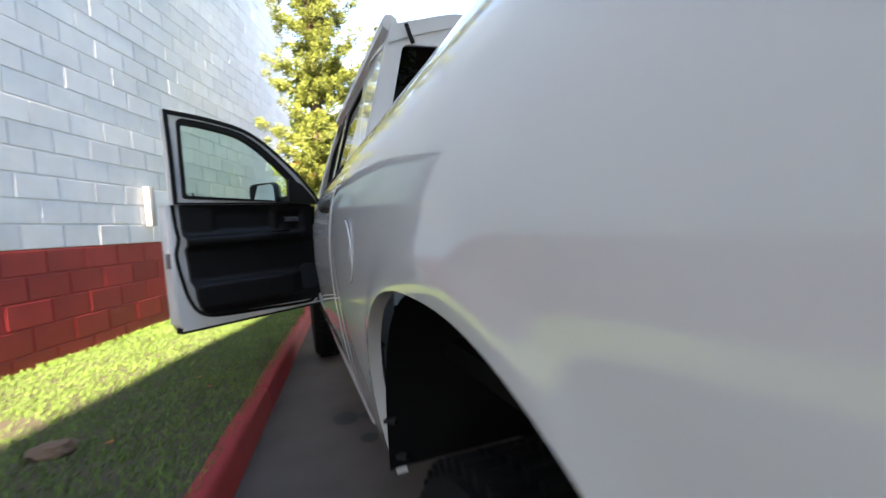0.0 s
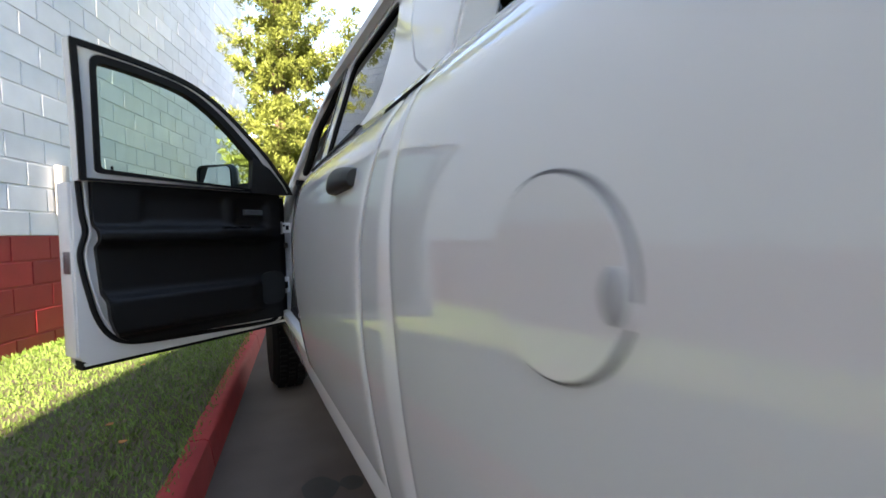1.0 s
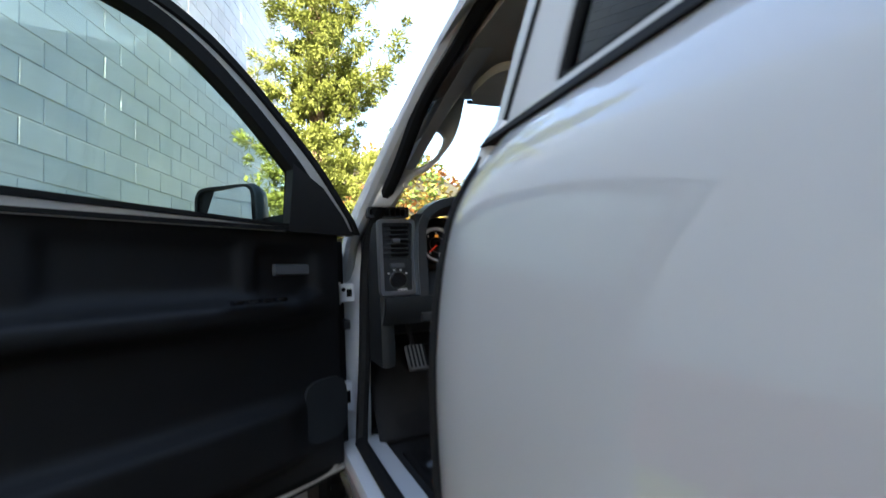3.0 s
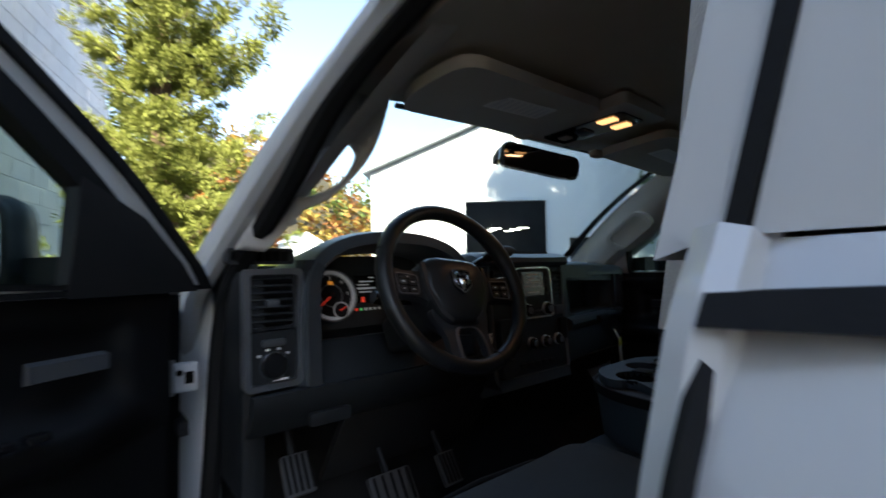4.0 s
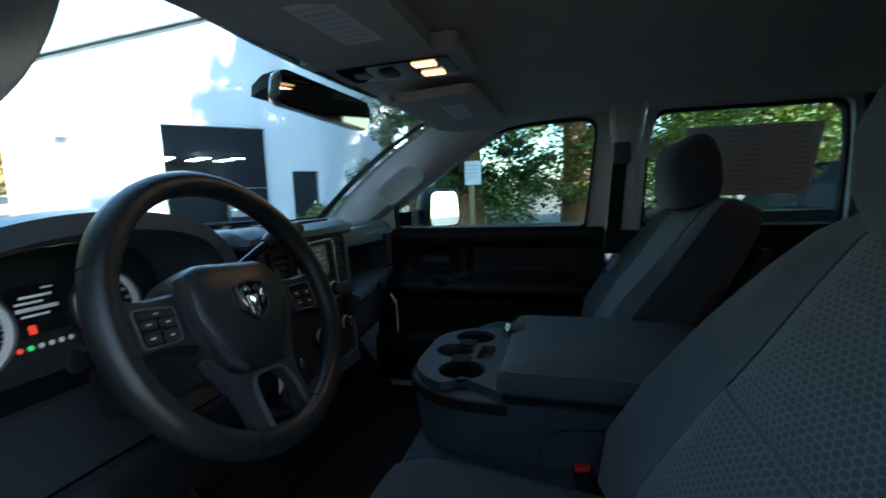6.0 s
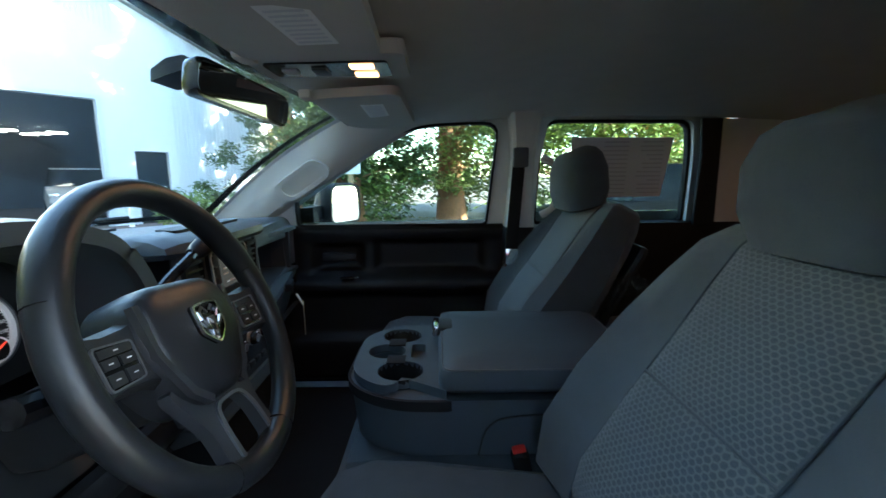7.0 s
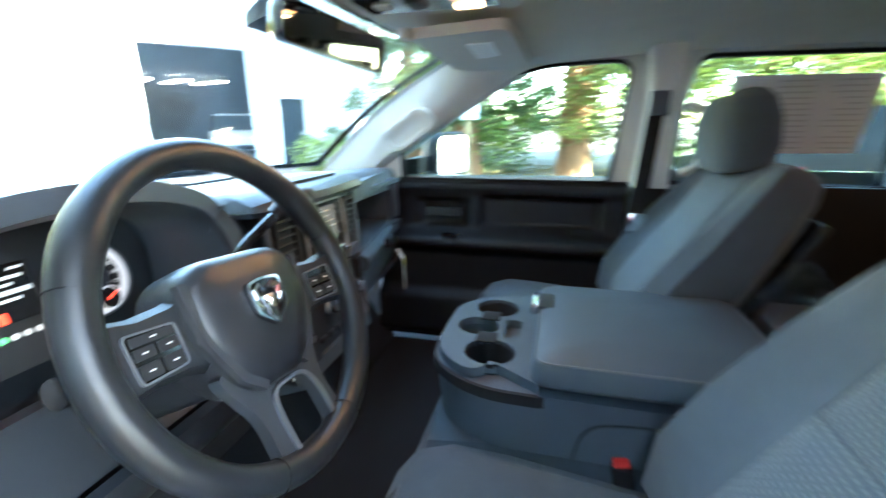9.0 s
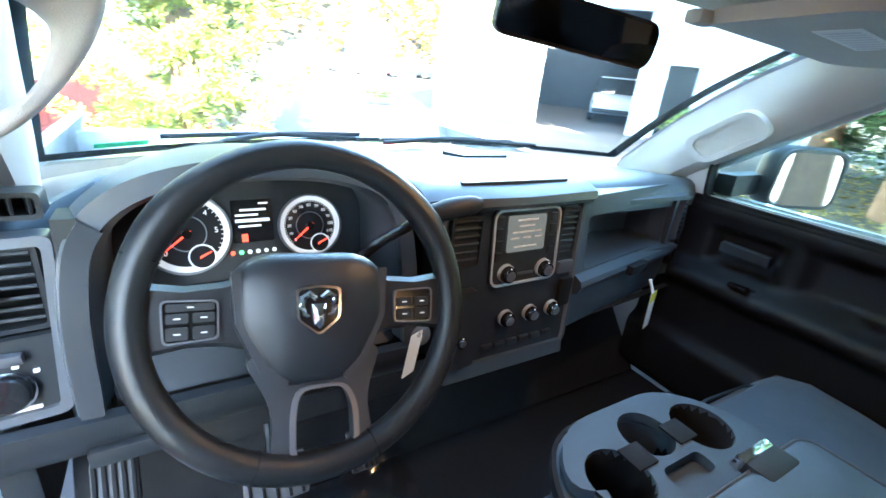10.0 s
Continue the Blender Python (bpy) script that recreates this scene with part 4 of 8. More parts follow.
lining = thing("pillar_trim", "pale grey plastic trim on the cab pillars", "trim", (XC, 2.5, 1.4), kind="structure")
for s in (-1, 1):
    # windshield pillar trim, a bowed sheet from the seal to the glass
    rings = []
    out = smooth_path([mirror_x(s, v) for v in A_OUT], 6)
    n = 26
    for i in range(n + 1):
        t = i / n
        a = out[4 + int(t * (len(out) - 5) * 0.86)] + Vector((-s * 0.05, -0.005, -0.025))
        g = shield(max(0.0, t * 0.99), 0 if s < 0 else 1) + Vector((-s * 0.012, -0.018, -0.014))
        mid = a.lerp(g, 0.5) + Vector((-s * 0.035, -0.030, -0.012))
        rings.append([a, a.lerp(mid, 0.5) + Vector((-s * 0.014, -0.010, 0)), mid, mid.lerp(g, 0.5) + Vector((-s * 0.014, -0.010, 0)), g])
    trim = part("a_pillar_trim", new_loft(rings, False, False), PILLAR_TRIM, lining)
    mids = [r[2] for r in rings]
    if s > 0:
        i0 = 11
        c = (mids[i0 - 1] + mids[i0 + 4]) / 2 + Vector((-s * 0.006, -0.008, 0))
        along = (mids[i0 + 5] - mids[i0 - 2]).normalized()
        acr = (rings[i0][4] - rings[i0][0]).normalized()
        nrm = along.cross(acr).normalized()
        if nrm.x * s > 0:
            nrm.negate()
        oval = rounded([(-0.085, -0.03), (0.085, -0.03), (0.085, 0.03), (-0.085, 0.03)], 0.03, 5)
        big = rounded([(-0.105, -0.045), (0.105, -0.045), (0.105, 0.045), (-0.105, 0.045)], 0.045, 5)
        part("grip_recess", plate([oval], lambda u, v, w: c + along * u + acr * v + nrm * (0.002 + w), 0.006), VISOR, trim, "sunken oval grip")
        part("grip_border", plate([big, oval], lambda u, v, w: c + along * u + acr * v + nrm * (-0.006 + w), 0.020), PILLAR_TRIM, trim)
    # pillar between the doors
    rings = []
    for z, h0, h1, y0, y1 in ((0.70, 0.79, 0.70, 2.38, 2.52), (1.345, 0.79, 0.69, 2.38, 2.505), (1.42, 0.785, 0.672, 2.385, 2.495), (1.60, 0.755, 0.655, 2.39, 2.485), (1.76, 0.72, 0.64, 2.37, 2.50)):
        if s < 0:
            y0, y1 = y0 - 0.05, y1 - 0.033
        else:
            y0, y1 = y0 + 0.03, y1 + 0.012
        rings.append([(side(s, h), y, z) for h, y in ((h0, y0), (h1 + 0.012, y0), (h1, y0 + 0.012), (h1, y1 - 0.012), (h1 + 0.012, y1), (h0, y1))])
    part("b_pillar_lower", new_loft(rings[:2]), DOOR_PANEL, lining, "black lower pillar trim")
    part("b_pillar_upper", new_loft(rings[1:]), PILLAR_TRIM, lining)
    part("rear_quarter_trim", plate([[(1.34, 1.33), (1.66 if s < 0 else 1.72, 1.33), (1.67 if s < 0 else 1.72, 1.55), (1.73, 1.735), (1.34, 1.735)]], lambda u, v, w: (side(s, flank(s, v) - 0.06 - w), u, v), 0.02), PILLAR_TRIM, lining)
    part("rear_door_card", plate([[(1.34, 0.70), (2.37, 0.70), (2.37, 1.352), (1.34, 1.352)]], lambda u, v, w: (side(s, 0.775 - w), u, v), 0.02), DOOR_PANEL, lining)
part("rear_door_frame_trim", plate([[(1.700, 1.340), (1.782, 1.340), (1.792, 1.60), (1.812, 1.735), (1.735, 1.735)]], lambda u, v, w: (side(1, green(v) - 0.083 - w), u, v), 0.012), DOOR_PANEL, lining, "black window frame trim")
part("rear_wall_trim", plate([[(-0.74, 0.66), (0.74, 0.66), (0.74, 1.34), (-0.74, 1.34)]], lambda u, v, w: (XC + u, 1.34 + w, v), 0.02), DOOR_PANEL, lining)

# driver's grab handle on the windshield pillar: a loop with an open eye
grab = thing("grab_handle", "pale grey looped grab handle on the windshield pillar", "handle", (-0.68, 3.15, 1.6))
G_OUT = [(p.x, p.y) for p in smooth_path([(-0.535, 1.742, 0), (-0.547, 1.665, 0), (-0.567, 1.613, 0), (-0.602, 1.566, 0), (-0.640, 1.530, 0), (-0.682, 1.507, 0), (-0.712, 1.494, 0), (-0.730, 1.468, 0), (-0.745, 1.425, 0)], 4)]
G_OUT += [(-0.80, 1.430), (-0.757, 1.51), (-0.732, 1.556), (-0.709, 1.60), (-0.660, 1.67), (-0.612, 1.745)]
G_EYE = [(p.x, p.y) for p in smooth_path([(-0.600, 1.600, 0), (-0.597, 1.622, 0), (-0.622, 1.639, 0), (-0.664, 1.622, 0), (-0.695, 1.588, 0), (-0.710, 1.554, 0), (-0.690, 1.530, 0), (-0.636, 1.553, 0), (-0.612, 1.577, 0)], 3)]
G_C = Vector((-0.638, 1.588))


def reach(loop, a):
    """Distance from the eye's middle to an outline in direction a."""
    d = Vector((math.cos(a), math.sin(a)))
    best = 0.02
    for p, q in zip(loop, loop[1:] + loop[:1]):
        p, q = Vector(p) - G_C, Vector(q) - G_C
        e = q - p
        den = d.x * e.y - d.y * e.x
        if abs(den) < 1e-9:
            continue
        k = (p.x * e.y - p.y * e.x) / den
        m = (p.x * d.y - p.y * d.x) / den
        if k > 0 and -1e-6 <= m <= 1 + 1e-6:
            best = max(best, k)
    return best


def g_point(a, r, back):
    x, z = G_C.x + r * math.cos(a), G_C.y + r * math.sin(a)
    return (x, 3.155 - 0.30 * (z - 1.588) + 0.35 * max(0.0, -0.64 - x) + back, z)


rings = []
for k in range(97):
    a = 2 * math.pi * k / 96
    r0, r1 = reach(G_EYE, a), reach(G_OUT, a)
    w = min(0.012, (r1 - r0) * 0.3)
    rings.append([g_point(a, r, d) for r, d in ((r0, 0.002), (r0, -0.003), (r0 + w * 0.35, -0.009), (r0 + w, -0.012), (r1 - w, -0.012), (r1 - w * 0.35, -0.009), (r1, -0.003), (r1, 0.006), (r1 - w, 0.010), (r0 + w, 0.008))])
bm = new_loft(rings, True, False)
bmesh.ops.remove_doubles(bm, verts=bm.verts[:], dist=1e-6)
part("grip", bm, PILLAR_TRIM, grab, smooth=50)
part("screw_cover", new_cyl(g_point(radians(236), 0.125, -0.012), g_point(radians(236), 0.125, -0.017), 0.009, n=16), VISOR, grab)

# belts of the two front seats
belt = thing("seat_belt", "black seat belt hanging on the pale door pillar", "seat belt", (side(1, 0.64), 2.5, 1.0))
part("belt_webbing", new_loft([[(side(1, h), y, z), (side(1, h), y + 0.045, z), (side(1, h - 0.004), y + 0.045, z), (side(1, h - 0.004), y, z)]
                               for h, y, z in ((0.66, 2.455, 1.60), (0.668, 2.465, 1.45), (0.675, 2.475, 1.30), (0.68, 2.485, 1.0))]), RUBBER, belt)
part("belt_guide", new_box((side(1, 0.645), 2.475, 1.60), (0.02, 0.055, 0.07), 0.008), DASH_GREY, belt, "grey upper belt guide")
part("belt_tongue", new_box((side(1, 0.66), 2.50, 1.24), (0.012, 0.05, 0.06), 0.004), CHROME, belt)
# second loop handle behind the passenger seat pillar
gr = thing("rear_grab_handle", "pale grey grab handle on the door pillar", "handle", (side(1, 0.66), 2.39, 1.48))
part("grip", tube(smooth_path([(side(1, 0.70), 2.385, 1.60), (side(1, 0.68), 2.345, 1.57), (side(1, 0.675), 2.33, 1.49), (side(1, 0.68), 2.345, 1.42), (side(1, 0.70), 2.385, 1.39)], 6), 0.014, 8, up=(1, 0, 0)), PILLAR_TRIM, gr)


# ---------------- overhead: visors, console, mirror, dome lamp ----------------
def visor(s):
    v = thing("sun_visor", "pale grey sun visor folded up, with a white label", "sun visor", (side(s, 0.35), 3.0, 1.74), "sun visors")
    x0, x1 = 0.155, 0.60
    out = rounded([(x0, 2.865), (x1, 2.845), (x1 + 0.01, 2.98), (x1 - 0.03, 3.065), (x0 + 0.02, 3.085)], [0.04, 0.05, 0.04, 0.04, 0.03])

    def at(u, w_, w):
        q = (u / 0.66)
        return (side(s, u), w_, 1.752 - 0.035 * q ** 3 - 0.10 * (w_ - 2.86) * 0.35 - w)
    part("visor_body", plate([out], at, 0.022), VISOR, v)
    lab = part("warning_label", plate([[(0.265, 2.915), (0.435, 2.915), (0.435, 2.975), (0.265, 2.975)]], lambda a, b, w: at(a, b, 0.0225 + w), 0.003), PAPER, v, "white warning label")
    for k in range(8):
        part("print_line", plate([[(0.28 + 0.019 * k, 2.922), (0.287 + 0.019 * k, 2.922), (0.287 + 0.019 * k, 2.968), (0.28 + 0.019 * k, 2.968)]], lambda a, b, w: at(a, b, 0.0262 + w), 0.0006), PAPER_GREY, lab)
    part("visor_clip", new_box(at(x0 + 0.02, 3.09, 0.012), (0.05, 0.03, 0.022), 0.008), VISOR, v)
    part("visor_rod", tube([at(x0 + 0.02, 3.085, 0.01), at(x1 - 0.02, 3.07, 0.01)], 0.006, 8), DASH_GREY, v)
    return v


visor(-1)
visor(1)

oc = thing("overhead_console", "grey overhead console with two lit map lamps", "overhead console", (XC, 3.0, 1.76))
part("housing", plate([rounded([(-0.10, 2.83), (0.10, 2.83), (0.085, 3.13), (-0.085, 3.13)], 0.02)], lambda u, v, w: (XC - 0.03 + u, v, 1.772 - 0.01 * (v - 2.83) - w), 0.026), VISOR, oc)
part("dark_inset", plate([rounded([(-0.055, 2.865), (0.055, 2.865), (0.05, 3.10), (-0.05, 3.10)], 0.012)], lambda u, v, w: (XC - 0.03 + u, v, 1.7455 - 0.01 * (v - 2.83) - w), 0.004), GLOSS_BLACK, oc)
for x in (-0.045, 0.02):
    part("map_lamp", new_box((XC - 0.03 + x + 0.012, 2.915, 1.7395), (0.028, 0.046, 0.006), 0.003), LAMP_ON, oc, "lit warm map lamp")
part("switch_button", new_box((XC - 0.03, 3.00, 1.738), (0.05, 0.03, 0.006), 0.003), DASH_DARK, oc)
part("sunglass_latch", new_box((XC - 0.03, 3.06, 1.738), (0.03, 0.03, 0.006), 0.003), VISOR, oc)
dome = thing("dome_lamp", "lit warm dome lamp on the headliner", "lamp", (XC + 0.03, 1.68, 1.77))
part("lens", new_box((XC + 0.03, 1.68, liner_z(XC, 1.68) - 0.012), (0.075, 0.05, 0.02), 0.008), LAMP_ON, dome, "lit warm lens")
part("bezel", plate([rounded([(-0.08, -0.05), (0.08, -0.05), (0.08, 0.05), (-0.08, 0.05)], 0.015), rounded([(-0.039, -0.026), (0.039, -0.026), (0.039, 0.026), (-0.039, 0.026)], 0.008)],
                    lambda u, v, w: (XC + 0.03 + u, 1.68 + v, liner_z(XC, 1.68) - 0.016 + w), 0.014), VISOR, dome)
for (x, y, e, sz) in ((XC - 0.02, 2.915, 0.35, 0.06), (XC + 0.03, 1.68, 0.35, 0.06)):
    ld = bpy.data.lights.new("lamp_glow", "AREA")
    ld.shape, ld.size, ld.size_y = "RECTANGLE", 0.05, sz
    ld.energy, ld.color = e * 0.13, (1.0, 0.58, 0.30)
    lo = new("lamp_light", ld)
    lo.location = (x, y, 1.728)

rv = thing("rear_view_mirror", "black rear-view mirror hanging from the windshield", "mirror", (0.03, 3.17, 1.7))
mc, mright = Vector((0.03, 3.165, 1.697)), Vector((1, -0.10, -0.09)).normalized()
mface = Vector((-0.26, -1, -0.10)).normalized()
mright = (mright - mface * mright.dot(mface)).normalized()
mup = mface.cross(mright)
if mup.z < 0:
    mup.negate()
outl = rounded([(-0.137, -0.035), (0.137, -0.035), (0.137, 0.035), (-0.137, 0.035)], 0.022, 4)
inn = rounded([(-0.136, -0.029), (0.136, -0.029), (0.136, 0.029), (-0.136, 0.029)], 0.018, 4)
body = bmesh.new()
loft(body, [[mc + mright * u * k + mup * v * k - mface * d for u, v in outl] for k, d in ((1.0, -0.008), (1.02, 0.004), (0.95, 0.03), (0.72, 0.05), (0.4, 0.055))])
part("housing", body, GLOSS_BLACK, rv)
part("mirror_pane", plate([inn], lambda u, v, w: mc + mright * u + mup * v + mface * (0.0095 + w), 0.002), DIM_MIRROR, rv, "dark mirror glass")
part("stalk", tube([mc - mface * 0.05 + mup * 0.01, mc + Vector((0, 0.09, 0.05)), Vector((0.035, 3.28, 1.762))], 0.012, 8), BLACK_TRIM, rv)
part("mount", new_loft([[(0.035 + a * k, 3.26 + d, 1.752 + b * k * 0.5 - d * 0.3) for a, b in ((-0.055, -0.03), (0.055, -0.03), (0.05, 0.03), (-0.05, 0.03))] for k, d in ((1.0, 0.0), (1.1, 0.03), (0.8, 0.07))]), BLACK_TRIM, rv)
st = thing("windshield_sticker", "small green sticker low on the windshield", "sticker", (-0.66, 3.74, 1.42))
part("sheet", plate([[(0, 0), (0.055, 0), (0.055, 0.016), (0, 0.016)]], lambda u, v, w: shield(0.075 + v * 1.3, 0.062 + u) + Vector((0, -0.008, -0.006 - w)), 0.0006), GREEN_STICKER, st)


# ---------------- seats ----------------
def seat(cx, s, name, label, rest=(2.325, 1.10, 0.182)):
    """A bucket of the split bench: cushion, backrest, bolsters, headrest. s: side on which its door lies."""
    t = thing(name, label, "seat", (cx, 2.6, 0.66), "front seats")

    def section(width, y, z, thick, tilt, bol):
        """A cross-section of a padded slab; thick along the slab's normal."""
        ny, nz = math.cos(tilt), math.sin(tilt)
        pts = []
        for k in range(17):
            q = -1 + 2 * k / 16
            d = thick + bol * max(0, (abs(q) - 0.52) / 0.48) ** 1.4 * (1 - max(0, (abs(q) - 0.90) / 0.10) ** 2 * 0.9)
            pts.append((cx + q * width, y + ny * d, z + nz * d))
        for q in (1.0, 0.85, 0.0, -0.85, -1.0):
            d = 0.02 if abs(q) == 1 else -0.015
            pts.append((cx + q * width * 0.98, y + ny * d, z + nz * d))
        return pts
    # backrest: spine leans back
    rows = []
    for f, w, th, bol in ((0.0, 0.235, 0.09, 0.02), (0.05, 0.26, 0.125, 0.05), (0.2, 0.268, 0.145, 0.062), (0.4, 0.27, 0.135, 0.066), (0.6, 0.268, 0.12, 0.055),
                          (0.78, 0.258, 0.11, 0.032), (0.90, 0.235, 0.10, 0.012), (0.97, 0.20, 0.085, 0.0), (1.0, 0.16, 0.055, 0.0)):
        y = 2.47 - 0.262 * f
        z = 0.93 + 0.50 * f
        rows.append(section(w, y, z, th, 0.42, bol))
    back = part("backrest", new_loft(rows), CLOTH, t)

    # patterned middle of the backrest, two panels with a sewn waist
    def insert_point(k, v, wide):
        y, z = 2.47 - 0.262 * k, 0.93 + 0.50 * k
        th = lerp([(0.0, 0.09), (0.05, 0.125), (0.2, 0.145), (0.4, 0.135), (0.6, 0.12), (0.78, 0.11), (0.9, 0.10), (0.97, 0.085)], k) + 0.003
        return (cx + (2 * v - 1) * wide * (0.92 + 0.08 * k), y + math.cos(0.42) * th, z + math.sin(0.42) * th)

    def insert(f0, f1, wide, lift):
        def f(u, v):
            k = f0 + (f1 - f0) * u
            q = (2 * v - 1)
            y, z = 2.47 - 0.262 * k, 0.93 + 0.50 * k
            th = lerp([(0.0, 0.09), (0.05, 0.125), (0.2, 0.145), (0.4, 0.135), (0.6, 0.12), (0.78, 0.11), (0.9, 0.10), (0.97, 0.085)], k)
            edge = min(u, 1 - u, v, 1 - v)
            d = th + 0.003 + lift * 0.5 * min(1, edge / 0.12) ** 0.6
            wq = wide * (0.92 + 0.08 * k)
            full = lerp([(0.0, 0.235), (0.05, 0.26), (0.2, 0.268), (0.4, 0.27), (0.6, 0.268), (0.78, 0.258), (0.9, 0.235), (0.97, 0.20)], k)
            bolster = lerp([(0.0, 0.02), (0.05, 0.05), (0.2, 0.062), (0.4, 0.066), (0.6, 0.055), (0.78, 0.032), (0.9, 0.012), (0.97, 0.0)], k)
            d += bolster * max(0.0, (abs(q * wq) / full - 0.50) / 0.48) ** 1.4
            return (cx + q * wq, y + math.cos(0.42) * d, z + math.sin(0.42) * d)
        bm = surface(f, 44, 44)
        uv = bm.loops.layers.uv.new("UVMap")
        for face in bm.faces:
            for l in face.loops:
                l[uv].uv = ((l.vert.co.x - cx), (l.vert.co.z - 0.9) * 1.12)
        return bm
    part("upper_insert", insert(0.505, 0.955, 0.135, 0.010), HONEY, back, "pale honeycomb woven cloth panel")
    part("lower_insert", insert(0.10, 0.497, 0.140, 0.012), HONEY, back, "pale honeycomb woven cloth panel")
    seam = [insert_point(0.501, v, 0.137) for v in [k / 16 for k in range(17)]]
    part("waist_seam", tube(seam, 0.0024, 6), CLOTH, back)
    for q in (0.0, 1.0):
        part("side_seam", tube([insert_point(0.08 + 0.88 * k / 14, q, 0.139) for k in range(15)], 0.0024, 6), CONSOLE, back)
    part("back_shell", new_box((cx, 2.30, 1.16), (0.46, 0.03, 0.40), 0.015, (27.5, 0, 0)), DASH_DARK, back)
    # cushion
    rows = []
    for y, w, z, th, bol in ((2.42, 0.24, 0.80, 0.13, 0.02), (2.50, 0.265, 0.80, 0.155, 0.035), (2.65, 0.27, 0.80, 0.17, 0.034), (2.80, 0.272, 0.80, 0.188, 0.026), (2.90, 0.27, 0.80, 0.195, 0.014),
                             (2.965, 0.262, 0.80, 0.178, 0.004), (3.0, 0.25, 0.80, 0.135, 0.0), (3.01, 0.24, 0.80, 0.06, 0.0)):
        rows.append(section(w, y, z, th, math.pi / 2, bol))
    cush = part("cushion", new_loft(rows), CLOTH, t)
    part("piping", tube([(cx - 0.25, 2.955, 0.955), (cx - 0.15, 2.985, 0.965), (cx, 2.993, 0.968), (cx + 0.15, 2.985, 0.965), (cx + 0.25, 2.955, 0.955)], 0.004, 6), DASH_DARK, cush)
    part("seat_base", new_box((cx, 2.68, 0.73), (0.48, 0.52, 0.16), 0.03), DASH_DARK, t)
    # headrest with two posts
    rings = []
    for f, w, d in ((0.0, 0.085, 0.035), (0.04, 0.118, 0.05), (0.3, 0.135, 0.058), (0.65, 0.132, 0.056), (0.88, 0.112, 0.046), (0.97, 0.085, 0.034), (1.0, 0.05, 0.02)):
        z = 1.432 + rest[2] * f
        y = rest[0] + 0.012 * f
        d *= rest[1]
        rings.append([(cx + a * w, y + b * d + (0.012 * (1 - abs(a)) if b > 0 else 0), z - 0.01 * b) for a, b in rounded([(-1, -1), (1, -1), (1, 1), (-1, 1)], 0.55, 4)])
    head = part("headrest", new_loft(rings), CLOTH, t, "padded cloth headrest")
    for x in (-0.06, 0.06):
        part("headrest_post", new_cyl((cx + x, 2.295, 1.37), (cx + x, rest[0], 1.45), 0.007, n=10), CHROME, head)
    return t


DRV, PAS = -0.415, 0.485
seat(DRV, -1, "driver_seat", "blue-grey cloth driver seat with honeycomb panels", (2.275, 1.45, 0.176))
seat(PAS, 1, "passenger_seat", "blue-grey cloth passenger seat with folded-up headrest")

# rear bench behind the front seats
bench = thing("rear_bench", "dark grey cloth rear bench seat", "seat", (XC, 1.8, 0.66))
rows = []
for y, z, th in ((1.50, 1.32, 0.05), (1.52, 1.34, 0.10), (1.60, 1.20, 0.15), (1.68, 1.0, 0.17)):
    rows.append([(XC + q * 0.68, y + d, z) for q, d in ((-1, 0), (-0.97, th), (-0.4, th * 1.1), (0, th * 0.9), (0.4, th * 1.1), (0.97, th), (1, 0))])
part("backrest", new_loft(rows), CLOTH, bench)
part("cushion", new_box((XC, 1.95, 0.93), (1.36, 0.46, 0.16), 0.05, seg=3), CLOTH, bench)
bag = thing("plastic_bag", "crumpled clear plastic wrapping behind the seat", "plastic wrap", (0.16, 2.30, 1.0))
bm = bmesh.new()
bmesh.ops.create_icosphere(bm, subdivisions=4, radius=1)
for v in bm.verts:
    v.co *= 1 + 0.45 * noise.noise(v.co * 2.6) + 0.2 * noise.noise(v.co * 7)
bmesh.ops.scale(bm, vec=(0.05, 0.07, 0.11), verts=bm.verts[:])
bmesh.ops.translate(bm, vec=(0.20, 2.27, 1.15), verts=bm.verts[:])
part("wrap", bm, PLASTIC_WRAP, bag, smooth=20)

# ---------------- centre console between the seats ----------------
CX = 0.055
con = thing("center_console", "blue-grey folding centre console with cup holders", "console", (CX, 2.75, 0.8))
# middle cushion
rows = []
for y, z, h in ((2.45, 0.90, 0.05), (2.55, 0.90, 0.075), (2.85, 0.90, 0.085), (2.96, 0.90, 0.07), (2.985, 0.90, 0.03)):
    rows.append([(CX - 0.20, y, z - 0.08), (CX - 0.20, y, z + h * 0.7), (CX - 0.17, y, z + h), (CX + 0.17, y, z + h), (CX + 0.20, y, z + h * 0.7), (CX + 0.20, y, z - 0.08)])
part("middle_cushion", new_loft(rows), CLOTH, con)
side_out = rounded([(-0.195, 2.40), (0.195, 2.40), (0.195, 2.87), (0.12, 2.965), (-0.12, 2.965), (-0.195, 2.87)], [0.02, 0.02, 0.09, 0.09, 0.09, 0.09], 5)
part("body", plate([side_out] + [circle(-0.10, 2.855, 0.050, 20), circle(0.005, 2.893, 0.045, 20), circle(0.108, 2.866, 0.050, 20)], lambda u, v, w: (CX + u * (1 - 0.25 * w), v - 0.12 * w * (1 if v > 2.7 else 0), 1.112 - w), 0.115), CONSOLE, con)
holes = [circle(-0.10, 2.855, 0.048, 20), circle(0.005, 2.893, 0.043, 20), circle(0.108, 2.866, 0.048, 20)]
slot = rounded([(0.005 - 0.045, 2.805), (0.005 + 0.045, 2.805), (0.05, 2.838), (-0.035, 2.838)], 0.012)
tray_out = [(u * 0.985, 2.70 + (v - 2.70) * 0.985) for u, v in side_out if v > 2.6]
